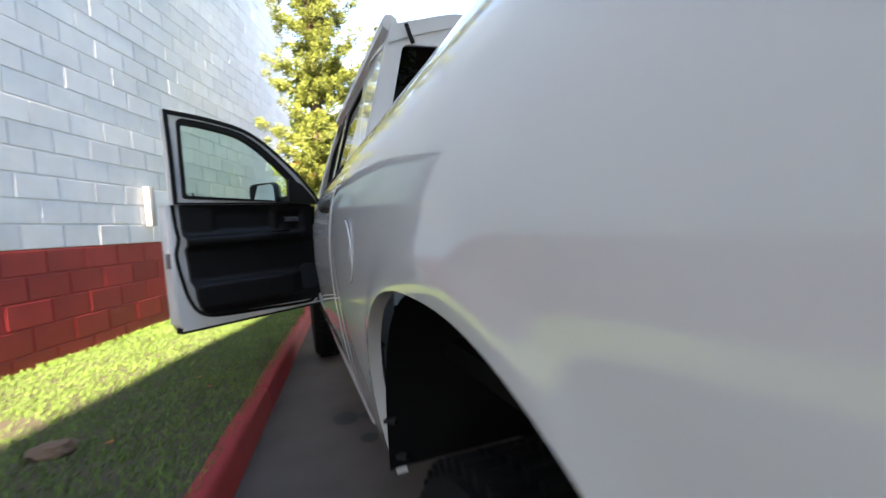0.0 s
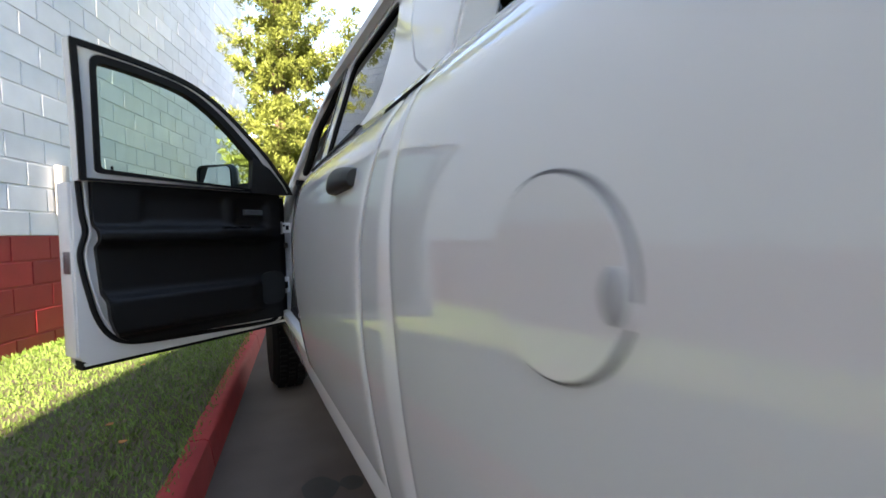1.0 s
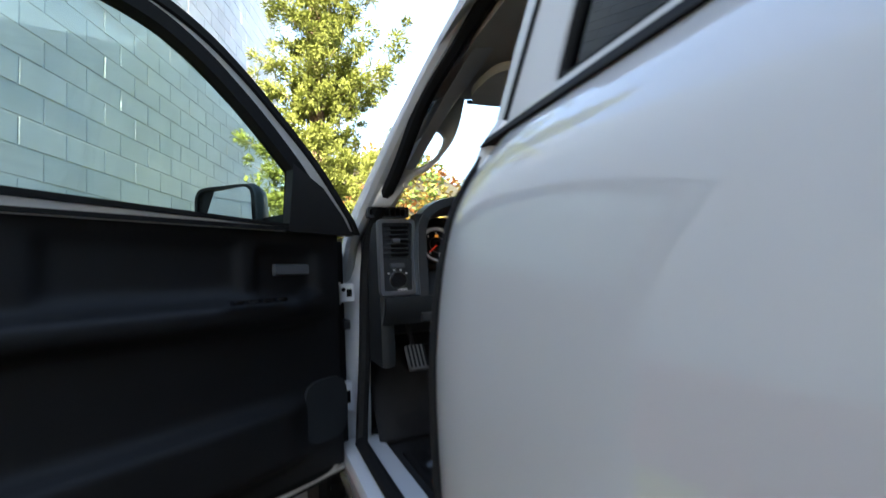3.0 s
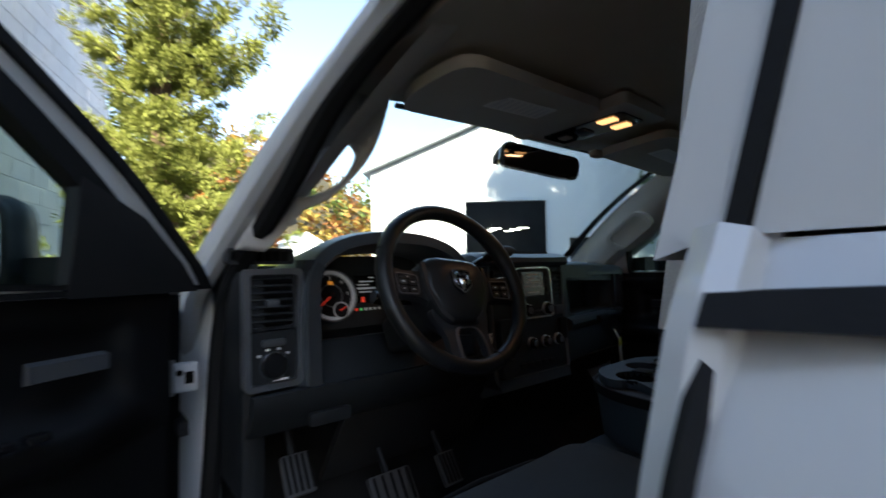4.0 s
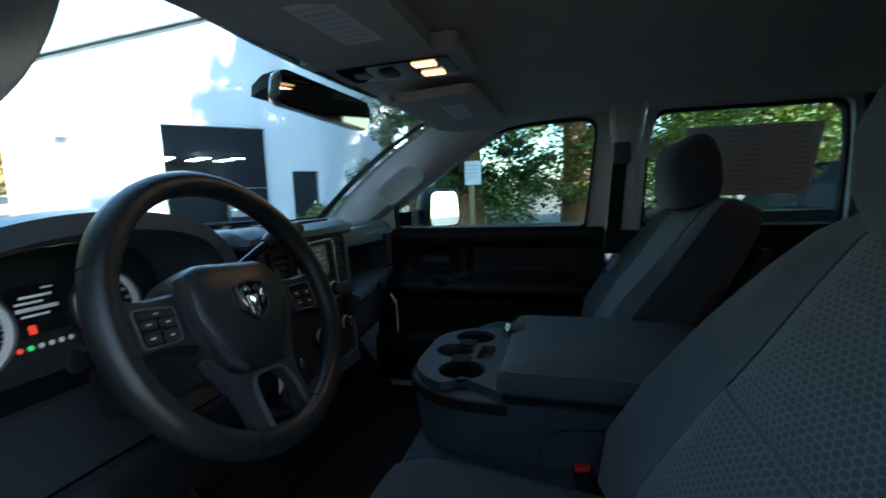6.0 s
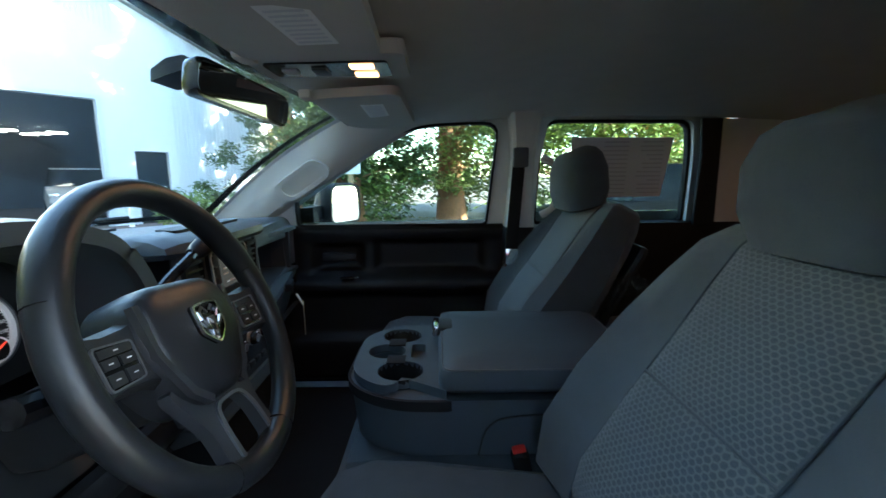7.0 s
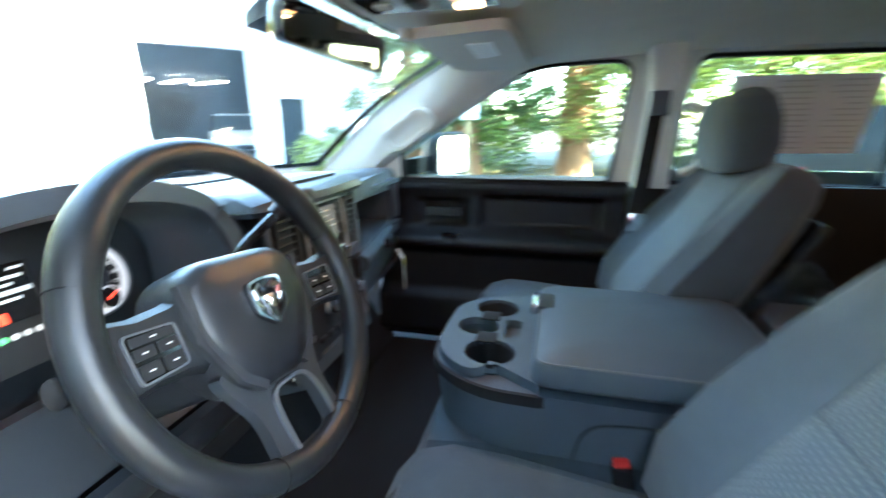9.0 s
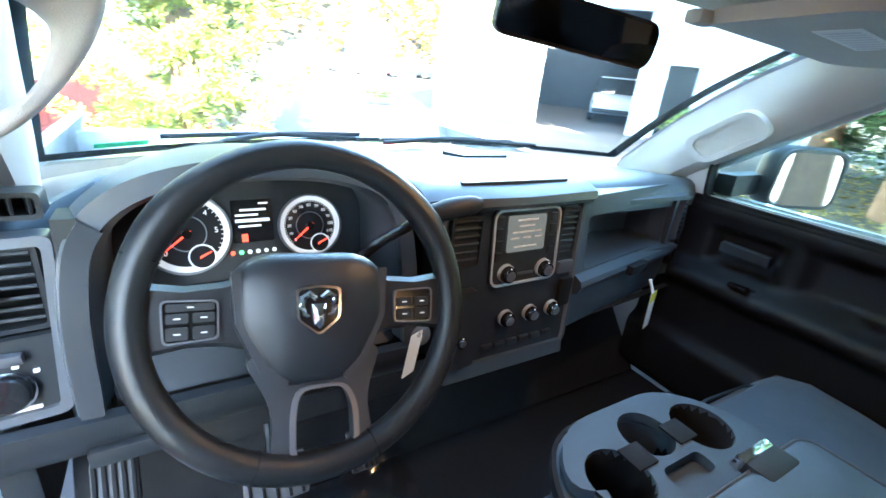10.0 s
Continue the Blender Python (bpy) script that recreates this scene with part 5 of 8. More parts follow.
tray_out = [(-0.19, 2.76)] + [p for p in rounded([(0.19, 2.76), (0.19, 2.865), (0.115, 2.958), (-0.115, 2.958), (-0.19, 2.865)], [0, 0.09, 0.09, 0.09, 0.09], 5)]
part("cup_tray", plate([tray_out] + holes + [slot], lambda u, v, w: (CX + u, v, 1.134 - 0.02 * (2.96 - v) - w), 0.018), CONSOLE, con)
for h in holes:
    cx = sum(p[0] for p in h) / len(h)
    cy = sum(p[1] for p in h) / len(h)
    ring = [(math.cos(2 * math.pi * k / 24), math.sin(2 * math.pi * k / 24)) for k in range(24)]
    well = new_loft([[(CX + cx + a * r, cy + b * r, 1.132 - d) for a, b in ring] for r, d in ((0.0485, 0.0), (0.046, 0.03), (0.042, 0.095), (0.030, 0.10), (0.001, 0.10))], True, False)
    part("cup_holder", well, RUBBER, con, "black cup holder well")
for a, b in ((holes[0], holes[1]), (holes[1], holes[2])):
    m = [(sum(p[i] for p in a) / len(a) + sum(p[i] for p in b) / len(b)) / 2 for i in (0, 1)]
    part("cup_link", new_box((CX + m[0], m[1] - 0.006, 1.1335), (0.042, 0.040, 0.004), 0.0015), RUBBER, con)
band_out = rounded([(-0.199, 2.745), (0.199, 2.745), (0.199, 2.872), (0.122, 2.969), (-0.122, 2.969), (-0.199, 2.872)], [0.02, 0.02, 0.09, 0.09, 0.09, 0.09], 5)
part("tray_band", plate([band_out, [(u * 0.96, 2.84 + (v - 2.84) * 0.96) for u, v in band_out]], lambda u, v, w: (CX + u, v, 1.116 - 0.02 * (2.96 - v) - w), 0.020), RUBBER, con, "black band under the cup tray")
lid_out = rounded([(-0.193, 2.365), (0.193, 2.365), (0.193, 2.775), (-0.193, 2.775)], [0.05, 0.05, 0.03, 0.03], 5)
rings = []
for k, z in ((0.97, 1.124), (1.0, 1.132), (1.0, 1.152), (0.975, 1.166), (0.90, 1.174), (0.5, 1.178), (0.05, 1.179)):
    rings.append([(CX + u * k, 2.57 + (v - 2.57) * k, z) for u, v in lid_out])
lid = part("lid", new_loft(rings), CONSOLE, con, "padded vinyl armrest lid")
part("lid_stitch", tube([(CX + u * 0.965, 2.57 + (v - 2.57) * 0.965, 1.1685) for u, v in lid_out], 0.0018, 5, closed=True), DASH_GREY, lid)
part("latch_recess", new_box((CX + 0.075, 2.762, 1.166), (0.080, 0.045, 0.022), 0.008), DASH_DARK, lid)
part("latch", new_box((CX + 0.070, 2.782, 1.168), (0.075, 0.014, 0.024), 0.004, (12, 0, 0)), CHROME, lid, "chrome latch")
part("side_pocket_line", tube(smooth_path([(CX - 0.1945, 2.44, 1.085), (CX - 0.196, 2.62, 1.08), (CX - 0.196, 2.68, 1.06), (CX - 0.196, 2.70, 1.0)], 5), 0.002, 5), DASH_DARK, con)
bk = thing("belt_buckle", "black seat belt buckle with a red release button", "buckle", (-0.125, 2.62, 1.0))
part("buckle_body", new_box((-0.125, 2.615, 0.975), (0.05, 0.035, 0.07), 0.008, (-12, 0, 0)), GLOSS_BLACK, bk)
part("release_button", new_box((-0.125, 2.622, 1.010), (0.046, 0.026, 0.014), 0.004, (-12, 0, 0)), RED_PLASTIC, bk, "red release button")
part("white_tag", new_box((-0.12, 2.665, 1.005), (0.012, 0.05, 0.003), 0.001, (20, 0, 25)), PAPER, bk)


# ---------------- dashboard ----------------
dash = thing("dashboard", "dark blue-grey dashboard with gauges, radio and vents", "dashboard", (XC, 3.5, 1.1))


def face_y(z):
    """The dash front leans towards the seats further down."""
    return 3.255 - (1.40 - z) * 0.10


def top(u, v):
    x = (2 * v - 1)
    px = XC + x * 0.795
    front = 3.30 + 0.05 * abs(x) ** 3 + 0.20 / (1 + math.exp(-(px + 0.665) / 0.012)) / (1 + math.exp((px + 0.185) / 0.012))
    back = 3.93 - 0.26 * x * x
    y = front + (back - front) * u
    z = 1.412 - 0.035 * u - 0.02 * abs(x) ** 4 - 0.05 * math.exp(-u / 0.04)
    return (XC + x * 0.795, y, z)


part("top_pad", surface(top, 24, 40, (0, 0, -0.03)), DASH, dash, "grained soft dash top")
part("speaker_grille", surface(lambda u, v: (0.20 + v * 0.16 - 0.03 * u, 3.70 + u * 0.07, 1.393 + 0.002), 3, 3, (0, 0, -0.01)), DASH_DARK, dash)
part("core", new_box((XC, 3.55, 1.18), (1.56, 0.12, 0.36), 0.03), DASH_DARK, dash)


# cluster hood
def hood_line(a):
    """Outline of the cluster opening, a from 0 (left foot) to 1 (right foot)."""
    pts = smooth_path([(-0.640, 1.15, 0), (-0.635, 1.30, 0), (-0.615, 1.385, 0), (-0.545, 1.435, 0), (-0.42, 1.452, 0), (-0.29, 1.440, 0), (-0.215, 1.395, 0), (-0.20, 1.28, 0), (-0.195, 1.15, 0)], 8)
    return pts[int(a * (len(pts) - 1))]


n = 64
rings = []
for k in range(n + 1):
    p = hood_line(k / n)
    c = Vector((-0.413, 1.25, 0))
    d = (p - c).normalized()
    ins, o1, o2 = p - d * 0.012, p + d * 0.028, p + d * 0.045
    topk = max(0.0, min(1.0, (p.y - 1.30) / 0.10))
    y = face_y(p.y) - 0.005 + 0.02 * topk
    rings.append([(ins.x, 3.42, ins.y - 0.01), (ins.x, y + 0.03, ins.y), (p.x, y, p.y), (o1.x, y + 0.004, o1.y), (o2.x, y + 0.05, o2.y - 0.012), (o2.x, 3.55, o2.y - 0.045)])
part("cluster_hood", new_loft(rings, False, False), DASH, dash, "dark hood over the gauges")
rings = []
for k in range(n + 1):
    p = hood_line(k / n)
    c = Vector((-0.413, 1.25, 0))
    d = (p - c).normalized()
    a, b = p - d * 0.004, p + d * 0.024
    topk = max(0.0, min(1.0, (p.y - 1.30) / 0.10))
    y = face_y(p.y) - 0.010 + 0.02 * topk
    rings.append([(a.x, y + 0.02, a.y), (a.x, y, a.y), (b.x, y, b.y), (b.x, y + 0.02, b.y)])
part("cluster_trim", new_loft(rings[:18], False, False), SATIN, dash, "grey cluster surround")
part("cluster_trim", new_loft(rings[47:], False, False), SATIN, dash, "grey cluster surround")
clus = part("instrument_panel", plate([rounded([(-0.63, 1.235), (-0.20, 1.235), (-0.20, 1.36), (-0.25, 1.425), (-0.58, 1.425), (-0.63, 1.36)], 0.03)],
                                      lambda u, v, w: (u, 3.438 - (1.34 - v) * 0.25 + w, v), 0.01), DASH_DARK, dash, "black gauge panel")
GN = Vector((0, -1, 0.25)).normalized()
GU = Vector((0, 0.25, 1)).normalized()


def gpt(c, u, v, w=0.0):
    return Vector((c[0], 3.438 - (1.34 - c[1]) * 0.25, c[1])) + Vector((1, 0, 0)) * u + GU * v + GN * w


def gauge(c, r, numbers, a0, a1, needle_at, small):
    g = part("gauge", plate([circle(0, 0, r * 0.99, 40)], lambda u, v, w: gpt(c, u, v, 0.001 + w), 0.003), SCREEN_DARK, clus, "round gauge with a white ring")
    part("white_ring", plate([circle(0, 0, r * 1.0, 48), circle(0, 0, r * 0.86, 48)], lambda u, v, w: gpt(c, u, v, 0.0045 + w), 0.004), DIAL_WHITE, g)
    part("chrome_rim", plate([circle(0, 0, r * 1.06, 48), circle(0, 0, r * 1.0, 48)], lambda u, v, w: gpt(c, u, v, 0.002 + w), 0.010), SILVER, g)
    part("inner_ring", plate([circle(0, 0, r * 0.47, 32), circle(0, 0, r * 0.44, 32)], lambda u, v, w: gpt(c, u, v, 0.0045 + w), 0.001), SILVER, g)
    total = len(numbers)
    for i, text in enumerate(numbers):
        a = radians(a0 + (a1 - a0) * i / (total - 1))
        cu = bpy.data.curves.new("number", "FONT")
        cu.body, cu.size, cu.align_x, cu.align_y = text, r * (0.20 if total < 8 else 0.14), "CENTER", "CENTER"
        tob = new("temporary", cu)
        me = bpy.data.meshes.new_from_object(tob)
        bpy.data.objects.remove(tob)
        p = gpt(c, r * 0.69 * math.cos(a), r * 0.69 * math.sin(a), 0.0055)
        me.transform(Matrix.Translation(p) @ Matrix(((1, 0, 0, 0), (0, GU.y, GN.y, 0), (0, GU.z, GN.z, 0), (0, 0, 0, 1))))
        me.materials.append(DIAL_MARK)
        o = new("number", me)
        o.parent = g
    bm = bmesh.new()
    ticks = (total - 1) * (5 if total < 8 else 4)
    for i in range(ticks + 1):
        a = radians(a0 + (a1 - a0) * i / ticks)
        ru, rv_ = math.cos(a), math.sin(a)
        q = 0.80
        vs = [gpt(c, ru * r * k - rv_ * w, rv_ * r * k + ru * w, 0.0055) for k, w in ((q, -0.0006), (q, 0.0006), (0.86, 0.0006), (0.86, -0.0006))]
        bm.faces.new([bm.verts.new(v) for v in vs])
    part("tick_marks", bm, DIAL_MARK, g, smooth=0)
    a = radians(needle_at)
    ru, rv_ = math.cos(a), math.sin(a)
    bm = plate([[(-0.12 * r, -0.002), (0.72 * r, -0.0009), (0.72 * r, 0.0009), (-0.12 * r, 0.002)]], lambda u, v, w: gpt(c, ru * u - rv_ * v, rv_ * u + ru * v, 0.009 + w), 0.0015)
    part("needle", bm, NEEDLE, g, "red needle")
    part("needle_cap", new_cyl(gpt(c, 0, 0, 0.004), gpt(c, 0, 0, 0.012), r * 0.13, r * 0.11, 20), GLOSS_BLACK, g)
    sc = (small[0] * r, small[1] * r)
    sr = 0.33 * r
    part("small_dial_ring", plate([circle(*sc, sr, 32), circle(*sc, sr * 0.88, 32)], lambda u, v, w: gpt(c, u, v, 0.009 + w), 0.002), DIAL_WHITE, g)
    part("small_dial", plate([circle(*sc, sr * 0.88, 32)], lambda u, v, w: gpt(c, u, v, 0.009 + w), 0.001), SCREEN_DARK, g)
    bm = plate([[(sc[0] - 0.004, sc[1] - 0.003), (sc[0] + sr * 0.7, sc[1] + sr * 0.32), (sc[0] + sr * 0.68, sc[1] + sr * 0.42), (sc[0] - 0.004, sc[1] + 0.001)]], lambda u, v, w: gpt(c, u, v, 0.0115 + w), 0.001)
    part("small_needle", bm, NEEDLE, g)
    return g


gauge((-0.518, 1.320), 0.066, ["0", "1", "2", "3", "4", "5", "6"], 222, -40, 218, (0.30, -0.62))
gauge((-0.312, 1.318), 0.056, ["0", "10", "20", "30", "40", "50", "60", "70", "80", "90", "100", "110", "120"], 222, -42, 220, (0.28, -0.62))
disp = part("trip_display", plate([rounded([(-0.034, -0.026), (0.034, -0.026), (0.034, 0.05), (-0.034, 0.05)], 0.003)], lambda u, v, w: gpt((-0.413, 1.322), u, v, 0.002 + w), 0.002), GLOSS_BLACK, clus, "small dark display with lines of text")
for (u0, u1, v, h, m) in ((-0.020, 0.024, 0.032, 0.004, DIAL_MARK), (-0.028, 0.010, 0.023, 0.0035, DIAL_MARK), (-0.029, 0.029, 0.013, 0.006, DIAL_WHITE), (-0.024, 0.014, 0.003, 0.0035, DIAL_MARK), (0.012, 0.028, 0.043, 0.003, DIAL_MARK),
                          (-0.020, -0.010, -0.018, 0.014, NEEDLE)):
    part("text_bar", plate([[(u0, v - h / 2), (u1, v - h / 2), (u1, v + h / 2), (u0, v + h / 2)]], lambda a, b, w: gpt((-0.413, 1.322), a, b, 0.0045 + w), 0.0004), m, disp)
for k, m in enumerate((NEEDLE, GREEN_LAMP, DIAL_MARK, DIAL_MARK, DIAL_MARK, DIAL_MARK)):
    part("tell_tale", plate([circle(-0.037 + 0.014 * k, -0.044, 0.004, 12)], lambda a, b, w: gpt((-0.413, 1.322), a, b, 0.002 + w), 0.001), m, clus)
part("engine_light", plate([rounded([(-0.007, 0.008), (0.007, 0.008), (0.007, 0.018), (-0.007, 0.018)], 0.002)], lambda a, b, w: gpt((-0.518, 1.328), a, b + 0.012, 0.006 + w), 0.0004), ORANGE_LAMP, clus)


# vents with slats
def vent(parent, x0, x1, z0, z1, y, slats, upright=False, frame_mat=None, name="air_vent", yaw=0.0):
    v = part(name, plate([rounded([(x0, z0), (x1, z0), (x1, z1), (x0, z1)], 0.008), rounded([(x0 + 0.006, z0 + 0.006), (x1 - 0.006, z0 + 0.006), (x1 - 0.006, z1 - 0.006), (x0 + 0.006, z1 - 0.006)], 0.006)],
                         lambda u, w_, w: (u, y + (u - (x0 + x1) / 2) * yaw + w, w_), 0.035), frame_mat or DASH_DARK, parent, "black air vent")
    part("vent_back", new_box(((x0 + x1) / 2, y + 0.032, (z0 + z1) / 2), (x1 - x0 - 0.008, 0.004, z1 - z0 - 0.008)), RUBBER, v)
    for k in range(slats):
        f = (k + 0.5) / slats
        if upright:
            part("slat", new_box((x0 + 0.006 + (x1 - x0 - 0.012) * f, y + 0.012 + 0.0, (z0 + z1) / 2), (0.004, 0.022, z1 - z0 - 0.012), 0.0012, (0, 0, 20)), DASH_DARK, v)
        else:
            part("slat", new_box(((x0 + x1) / 2, y + 0.012, z0 + 0.006 + (z1 - z0 - 0.012) * f), (x1 - x0 - 0.012, 0.022, 0.0045), 0.0012, (-25, 0, 0)), DASH_DARK, v)
    return v


# driver's outer bezel: vent, dimmer, light switch
BX0, BX1, BZ0, BZ1 = -0.785, -0.662, 1.155, 1.392
BY = 3.262


def on_bezel(u, v, w):
    return (u, BY - (1.39 - v) * 0.11 + (u + 0.72) * 0.10 + w, v)


bez = part("left_bezel", plate([rounded([(BX0, BZ0), (BX1 - 0.008, BZ0), (BX1 + 0.006, BZ1), (BX0 + 0.005, BZ1)], 0.014),
                                rounded([(BX0 + 0.012, BZ0 + 0.012), (BX1 - 0.020, BZ0 + 0.012), (BX1 - 0.006, BZ1 - 0.012), (BX0 + 0.017, BZ1 - 0.012)], 0.008)], on_bezel, 0.03), SILVER, dash, "silver bezel round the left vent and switches")
vent(bez, BX0 + 0.014, BX1 - 0.012, 1.268, 1.381, BY + 0.004, 7, yaw=0.1)
part("vent_thumb", new_box((-0.727, BY - 0.008, 1.322), (0.026, 0.022, 0.016), 0.005), DASH_GREY, bez)
part("switch_plate", plate([rounded([(BX0 + 0.013, BZ0 + 0.013), (BX1 - 0.020, BZ0 + 0.013), (BX1 - 0.012, 1.266), (BX0 + 0.015, 1.266)], 0.006)], lambda u, v, w: on_bezel(u, v, 0.006 + w), 0.01), DASH_DARK, bez)
part("dimmer", new_box(on_bezel(-0.727, 1.245, 0.0), (0.045, 0.014, 0.014), 0.004), DASH_GREY, bez, "grey dimmer wheel")
kn = part("light_knob", ring_lathe([(0.026, 0.0), (0.025, 0.012), (0.022, 0.016), (0.0, 0.017)], on_bezel(-0.727, 1.200, 0.006), (0, -1, 0.1), 28), GLOSS_BLACK, bez, "round black light switch knob")
part("knob_ring", ring_lathe([(0.028, 0.0), (0.028, 0.004), (0.026, 0.004)], on_bezel(-0.727, 1.200, 0.005), (0, -1, 0.1), 28), CHROME, kn)
for k in range(4):
    a = radians(40 + 33 * k)
    part("switch_mark", new_box(on_bezel(-0.727 + 0.038 * math.cos(a), 1.200 + 0.033 * math.sin(a), 0.004), (0.006, 0.003, 0.004)), DIAL_MARK, bez)
part("switch_mark", new_box(on_bezel(-0.715, 1.172, 0.004), (0.03, 0.003, 0.004)), DIAL_MARK, bez)
vent(dash, -0.80, -0.665, 1.402, 1.436, 3.30, 7, upright=True)
# panels left of and under the wheel
part("left_end", new_box((-0.757, 3.40, 1.16), (0.05, 0.26, 0.46), 0.02), DASH_DARK, dash)
part("gap_panel", plate([[(-0.662, 1.10), (-0.640, 1.10), (-0.630, 1.41), (-0.655, 1.41)]], lambda u, v, w: (u, face_y(v) + 0.012 + w, v), 0.05), DASH_DARK, dash)
part("lower_left_panel", surface(lambda u, v: (-0.775 + 0.60 * v, face_y(1.15 - 0.085 * u) - 0.018 + 0.05 * u * u, 1.150 - 0.085 * u), 10, 20, (0, 0.02, 0)), DASH_DARK, dash, "dark lower dash panel")
part("knee_panel", surface(lambda u, v: (-0.56 + 0.50 * v, 3.265 + 0.14 * u, 1.068 - 0.20 * u), 6, 10, (0, 0.02, 0)), CARPET, dash)
part("cluster_base_panel", plate([rounded([(-0.63, 1.145), (-0.20, 1.145), (-0.20, 1.225), (-0.63, 1.225)], 0.02)], lambda u, v, w: (u, face_y(v) + 0.014 + (v - 1.14) * 0.8 + w, v), 0.02), DASH_DARK, dash, "dark lower cluster panel")
part("hood_release", new_box((-0.62, 3.222, 1.085), (0.09, 0.02, 0.028), 0.006), DASH_DARK, dash)

# centre stack
SX0, SX1 = -0.118, 0.228
stack = part("centre_panel", plate([rounded([(SX0, 1.03), (SX1 - 0.01, 1.045), (SX1, 1.40), (SX0 + 0.004, 1.40)], [0.03, 0.03, 0.03, 0.03])], lambda u, v, w: (u, face_y(v) + 0.004 + w, v), 0.08), DASH_DARK, dash, "black centre stack")
part("stack_border", tube([(u, face_y(v) + 0.004, v) for u, v in rounded([(SX0, 1.05), (SX1 - 0.01, 1.05), (SX1 + 0.004, 1.402), (SX0, 1.402)], 0.03, 5)], 0.007, 6, closed=True, up=(0, 1, 0)), DASH_GREY, stack)
part("stack_tray", plate([rounded([(-0.08, 3.27), (0.19, 3.27), (0.16, 3.33), (-0.05, 3.33)], 0.01)], lambda u, v, w: (u, v, 1.4335 - (v - 3.27) * 0.03 - w), 0.01), DASH_DARK, dash, "shallow tray on the dash top")
part("tray_brow", new_loft([[(x, y, z) for y, z in ((3.236 + d, 1.390), (3.226 + d, 1.400), (3.230 + d, 1.416 - h), (3.255 + d, 1.427 - h), (3.30, 1.432 - h), (3.38, 1.424 - h), (3.38, 1.385))] for x, d, h in ((-0.175, 0.05, 0.02), (-0.160, 0.015, 0.006), (-0.135, 0.0, 0.0), (0.05, -0.006, 0.002), (0.232, 0.0, 0.0), (0.256, 0.015, 0.006), (0.27, 0.05, 0.02))]), DASH, dash)
RX0, RX1, RZ0, RZ1 = -0.013, 0.160, 1.227, 1.385


def stk(u, v, w):
    return (u, face_y(v) - w, v)


radio = part("radio", plate([rounded([(RX0, RZ0), (RX1, RZ0), (RX1, RZ1), (RX0, RZ1)], 0.022)], lambda u, v, w: stk(u, v, -0.004 + w), 0.008), DASH_DARK, stack, "car radio with a lit screen")
part("radio_rim", plate([rounded([(RX0, RZ0), (RX1, RZ0), (RX1, RZ1), (RX0, RZ1)], 0.022), rounded([(RX0 + 0.005, RZ0 + 0.005), (RX1 - 0.005, RZ0 + 0.005), (RX1 - 0.005, RZ1 - 0.005), (RX0 + 0.005, RZ1 - 0.005)], 0.018)],
                        lambda u, v, w: stk(u, v, 0.004 + w), 0.004), EMBLEM, radio, "silver radio border")
sc = part("screen", plate([rounded([(0.023, 1.296), (0.120, 1.296), (0.120, 1.370), (0.023, 1.370)], 0.004)], lambda u, v, w: stk(u, v, 0.004 + w), 0.002), SCREEN, radio, "pale lit screen")
for k, (a, b) in enumerate(((0.045, 0.098), (0.050, 0.090), (0.034, 0.108), (0.030, 0.052), (0.062, 0.082), (0.092, 0.112), (0.040, 0.100))):
    v0 = (1.359, 1.347, 1.335, 1.323, 1.323, 1.323, 1.305)[k]
    part("screen_line", plate([[(a, v0), (b, v0), (b, v0 + 0.0035), (a, v0 + 0.0035)]], lambda u, v, w: stk(u, v, 0.0064 + w), 0.0004), PAPER_GREY, sc)
for x in (0.004, 0.141):
    for k in range(4):
        part("radio_button", new_box(stk(x, 1.290 + 0.024 * k, 0.005), (0.016, 0.006, 0.018), 0.002), DASH_DARK, radio)


def knob(parent, x, z, r, ring=True):
    k = part("knob", ring_lathe([(r, 0.0), (r * 0.95, 0.014), (r * 0.8, 0.020), (0.0, 0.020)], stk(x, z, 0.004), (0, -1, 0), 26), GLOSS_BLACK, parent, "black rotary knob")
    if ring:
        part("knob_ring", ring_lathe([(r * 1.12, 0.0), (r * 1.10, 0.006), (r * 0.98, 0.007)], stk(x, z, 0.004), (0, -1, 0), 26), EMBLEM, k)
        part("knob_face", ring_lathe([(r * 0.62, 0.0), (r * 0.60, 0.0015), (r * 0.40, 0.002), (0.0, 0.002)], stk(x, z, 0.0238), (0, -1, 0), 26), SILVER, k)
    part("knob_mark", new_box(stk(x, z + r * 0.75, 0.0235), (0.002, 0.002, r * 0.35)), DIAL_MARK, k)


knob(radio, 0.026, 1.254, 0.018)
knob(radio, 0.124, 1.254, 0.018)
part("radio_bar", new_box(stk(0.074, 1.248, 0.005), (0.05, 0.005, 0.006), 0.002), DASH_GREY, radio)
vent(stack, -0.105, -0.034, 1.272, 1.378, face_y(1.33) - 0.004, 6)
vent(stack, 0.165, 0.219, 1.272, 1.378, face_y(1.33) - 0.004, 7)
part("plug_cover", new_box(stk(0.192, 1.245, 0.003), (0.045, 0.012, 0.030), 0.006), DASH_GREY, stack)
part("stack_pocket", new_box(stk(0.20, 1.185, 0.003), (0.036, 0.012, 0.07), 0.006), RUBBER, stack)
part("gear_gate", plate([rounded([(-0.112, 1.075), (-0.05, 1.075), (-0.045, 1.235), (-0.105, 1.235)], 0.01)], lambda u, v, w: stk(u, v, 0.0 + w), 0.02), DASH_DARK, stack)
knob(stack, -0.078, 1.13, 0.013)
for x in (0.035, 0.100, 0.162):
    knob(stack, x, 1.155, 0.0165)
for k in range(6):
    part("stack_switch", new_box(stk(-0.005 + 0.033 * k, 1.093, 0.002), (0.027, 0.008, 0.013), 0.003), DASH_DARK, stack)
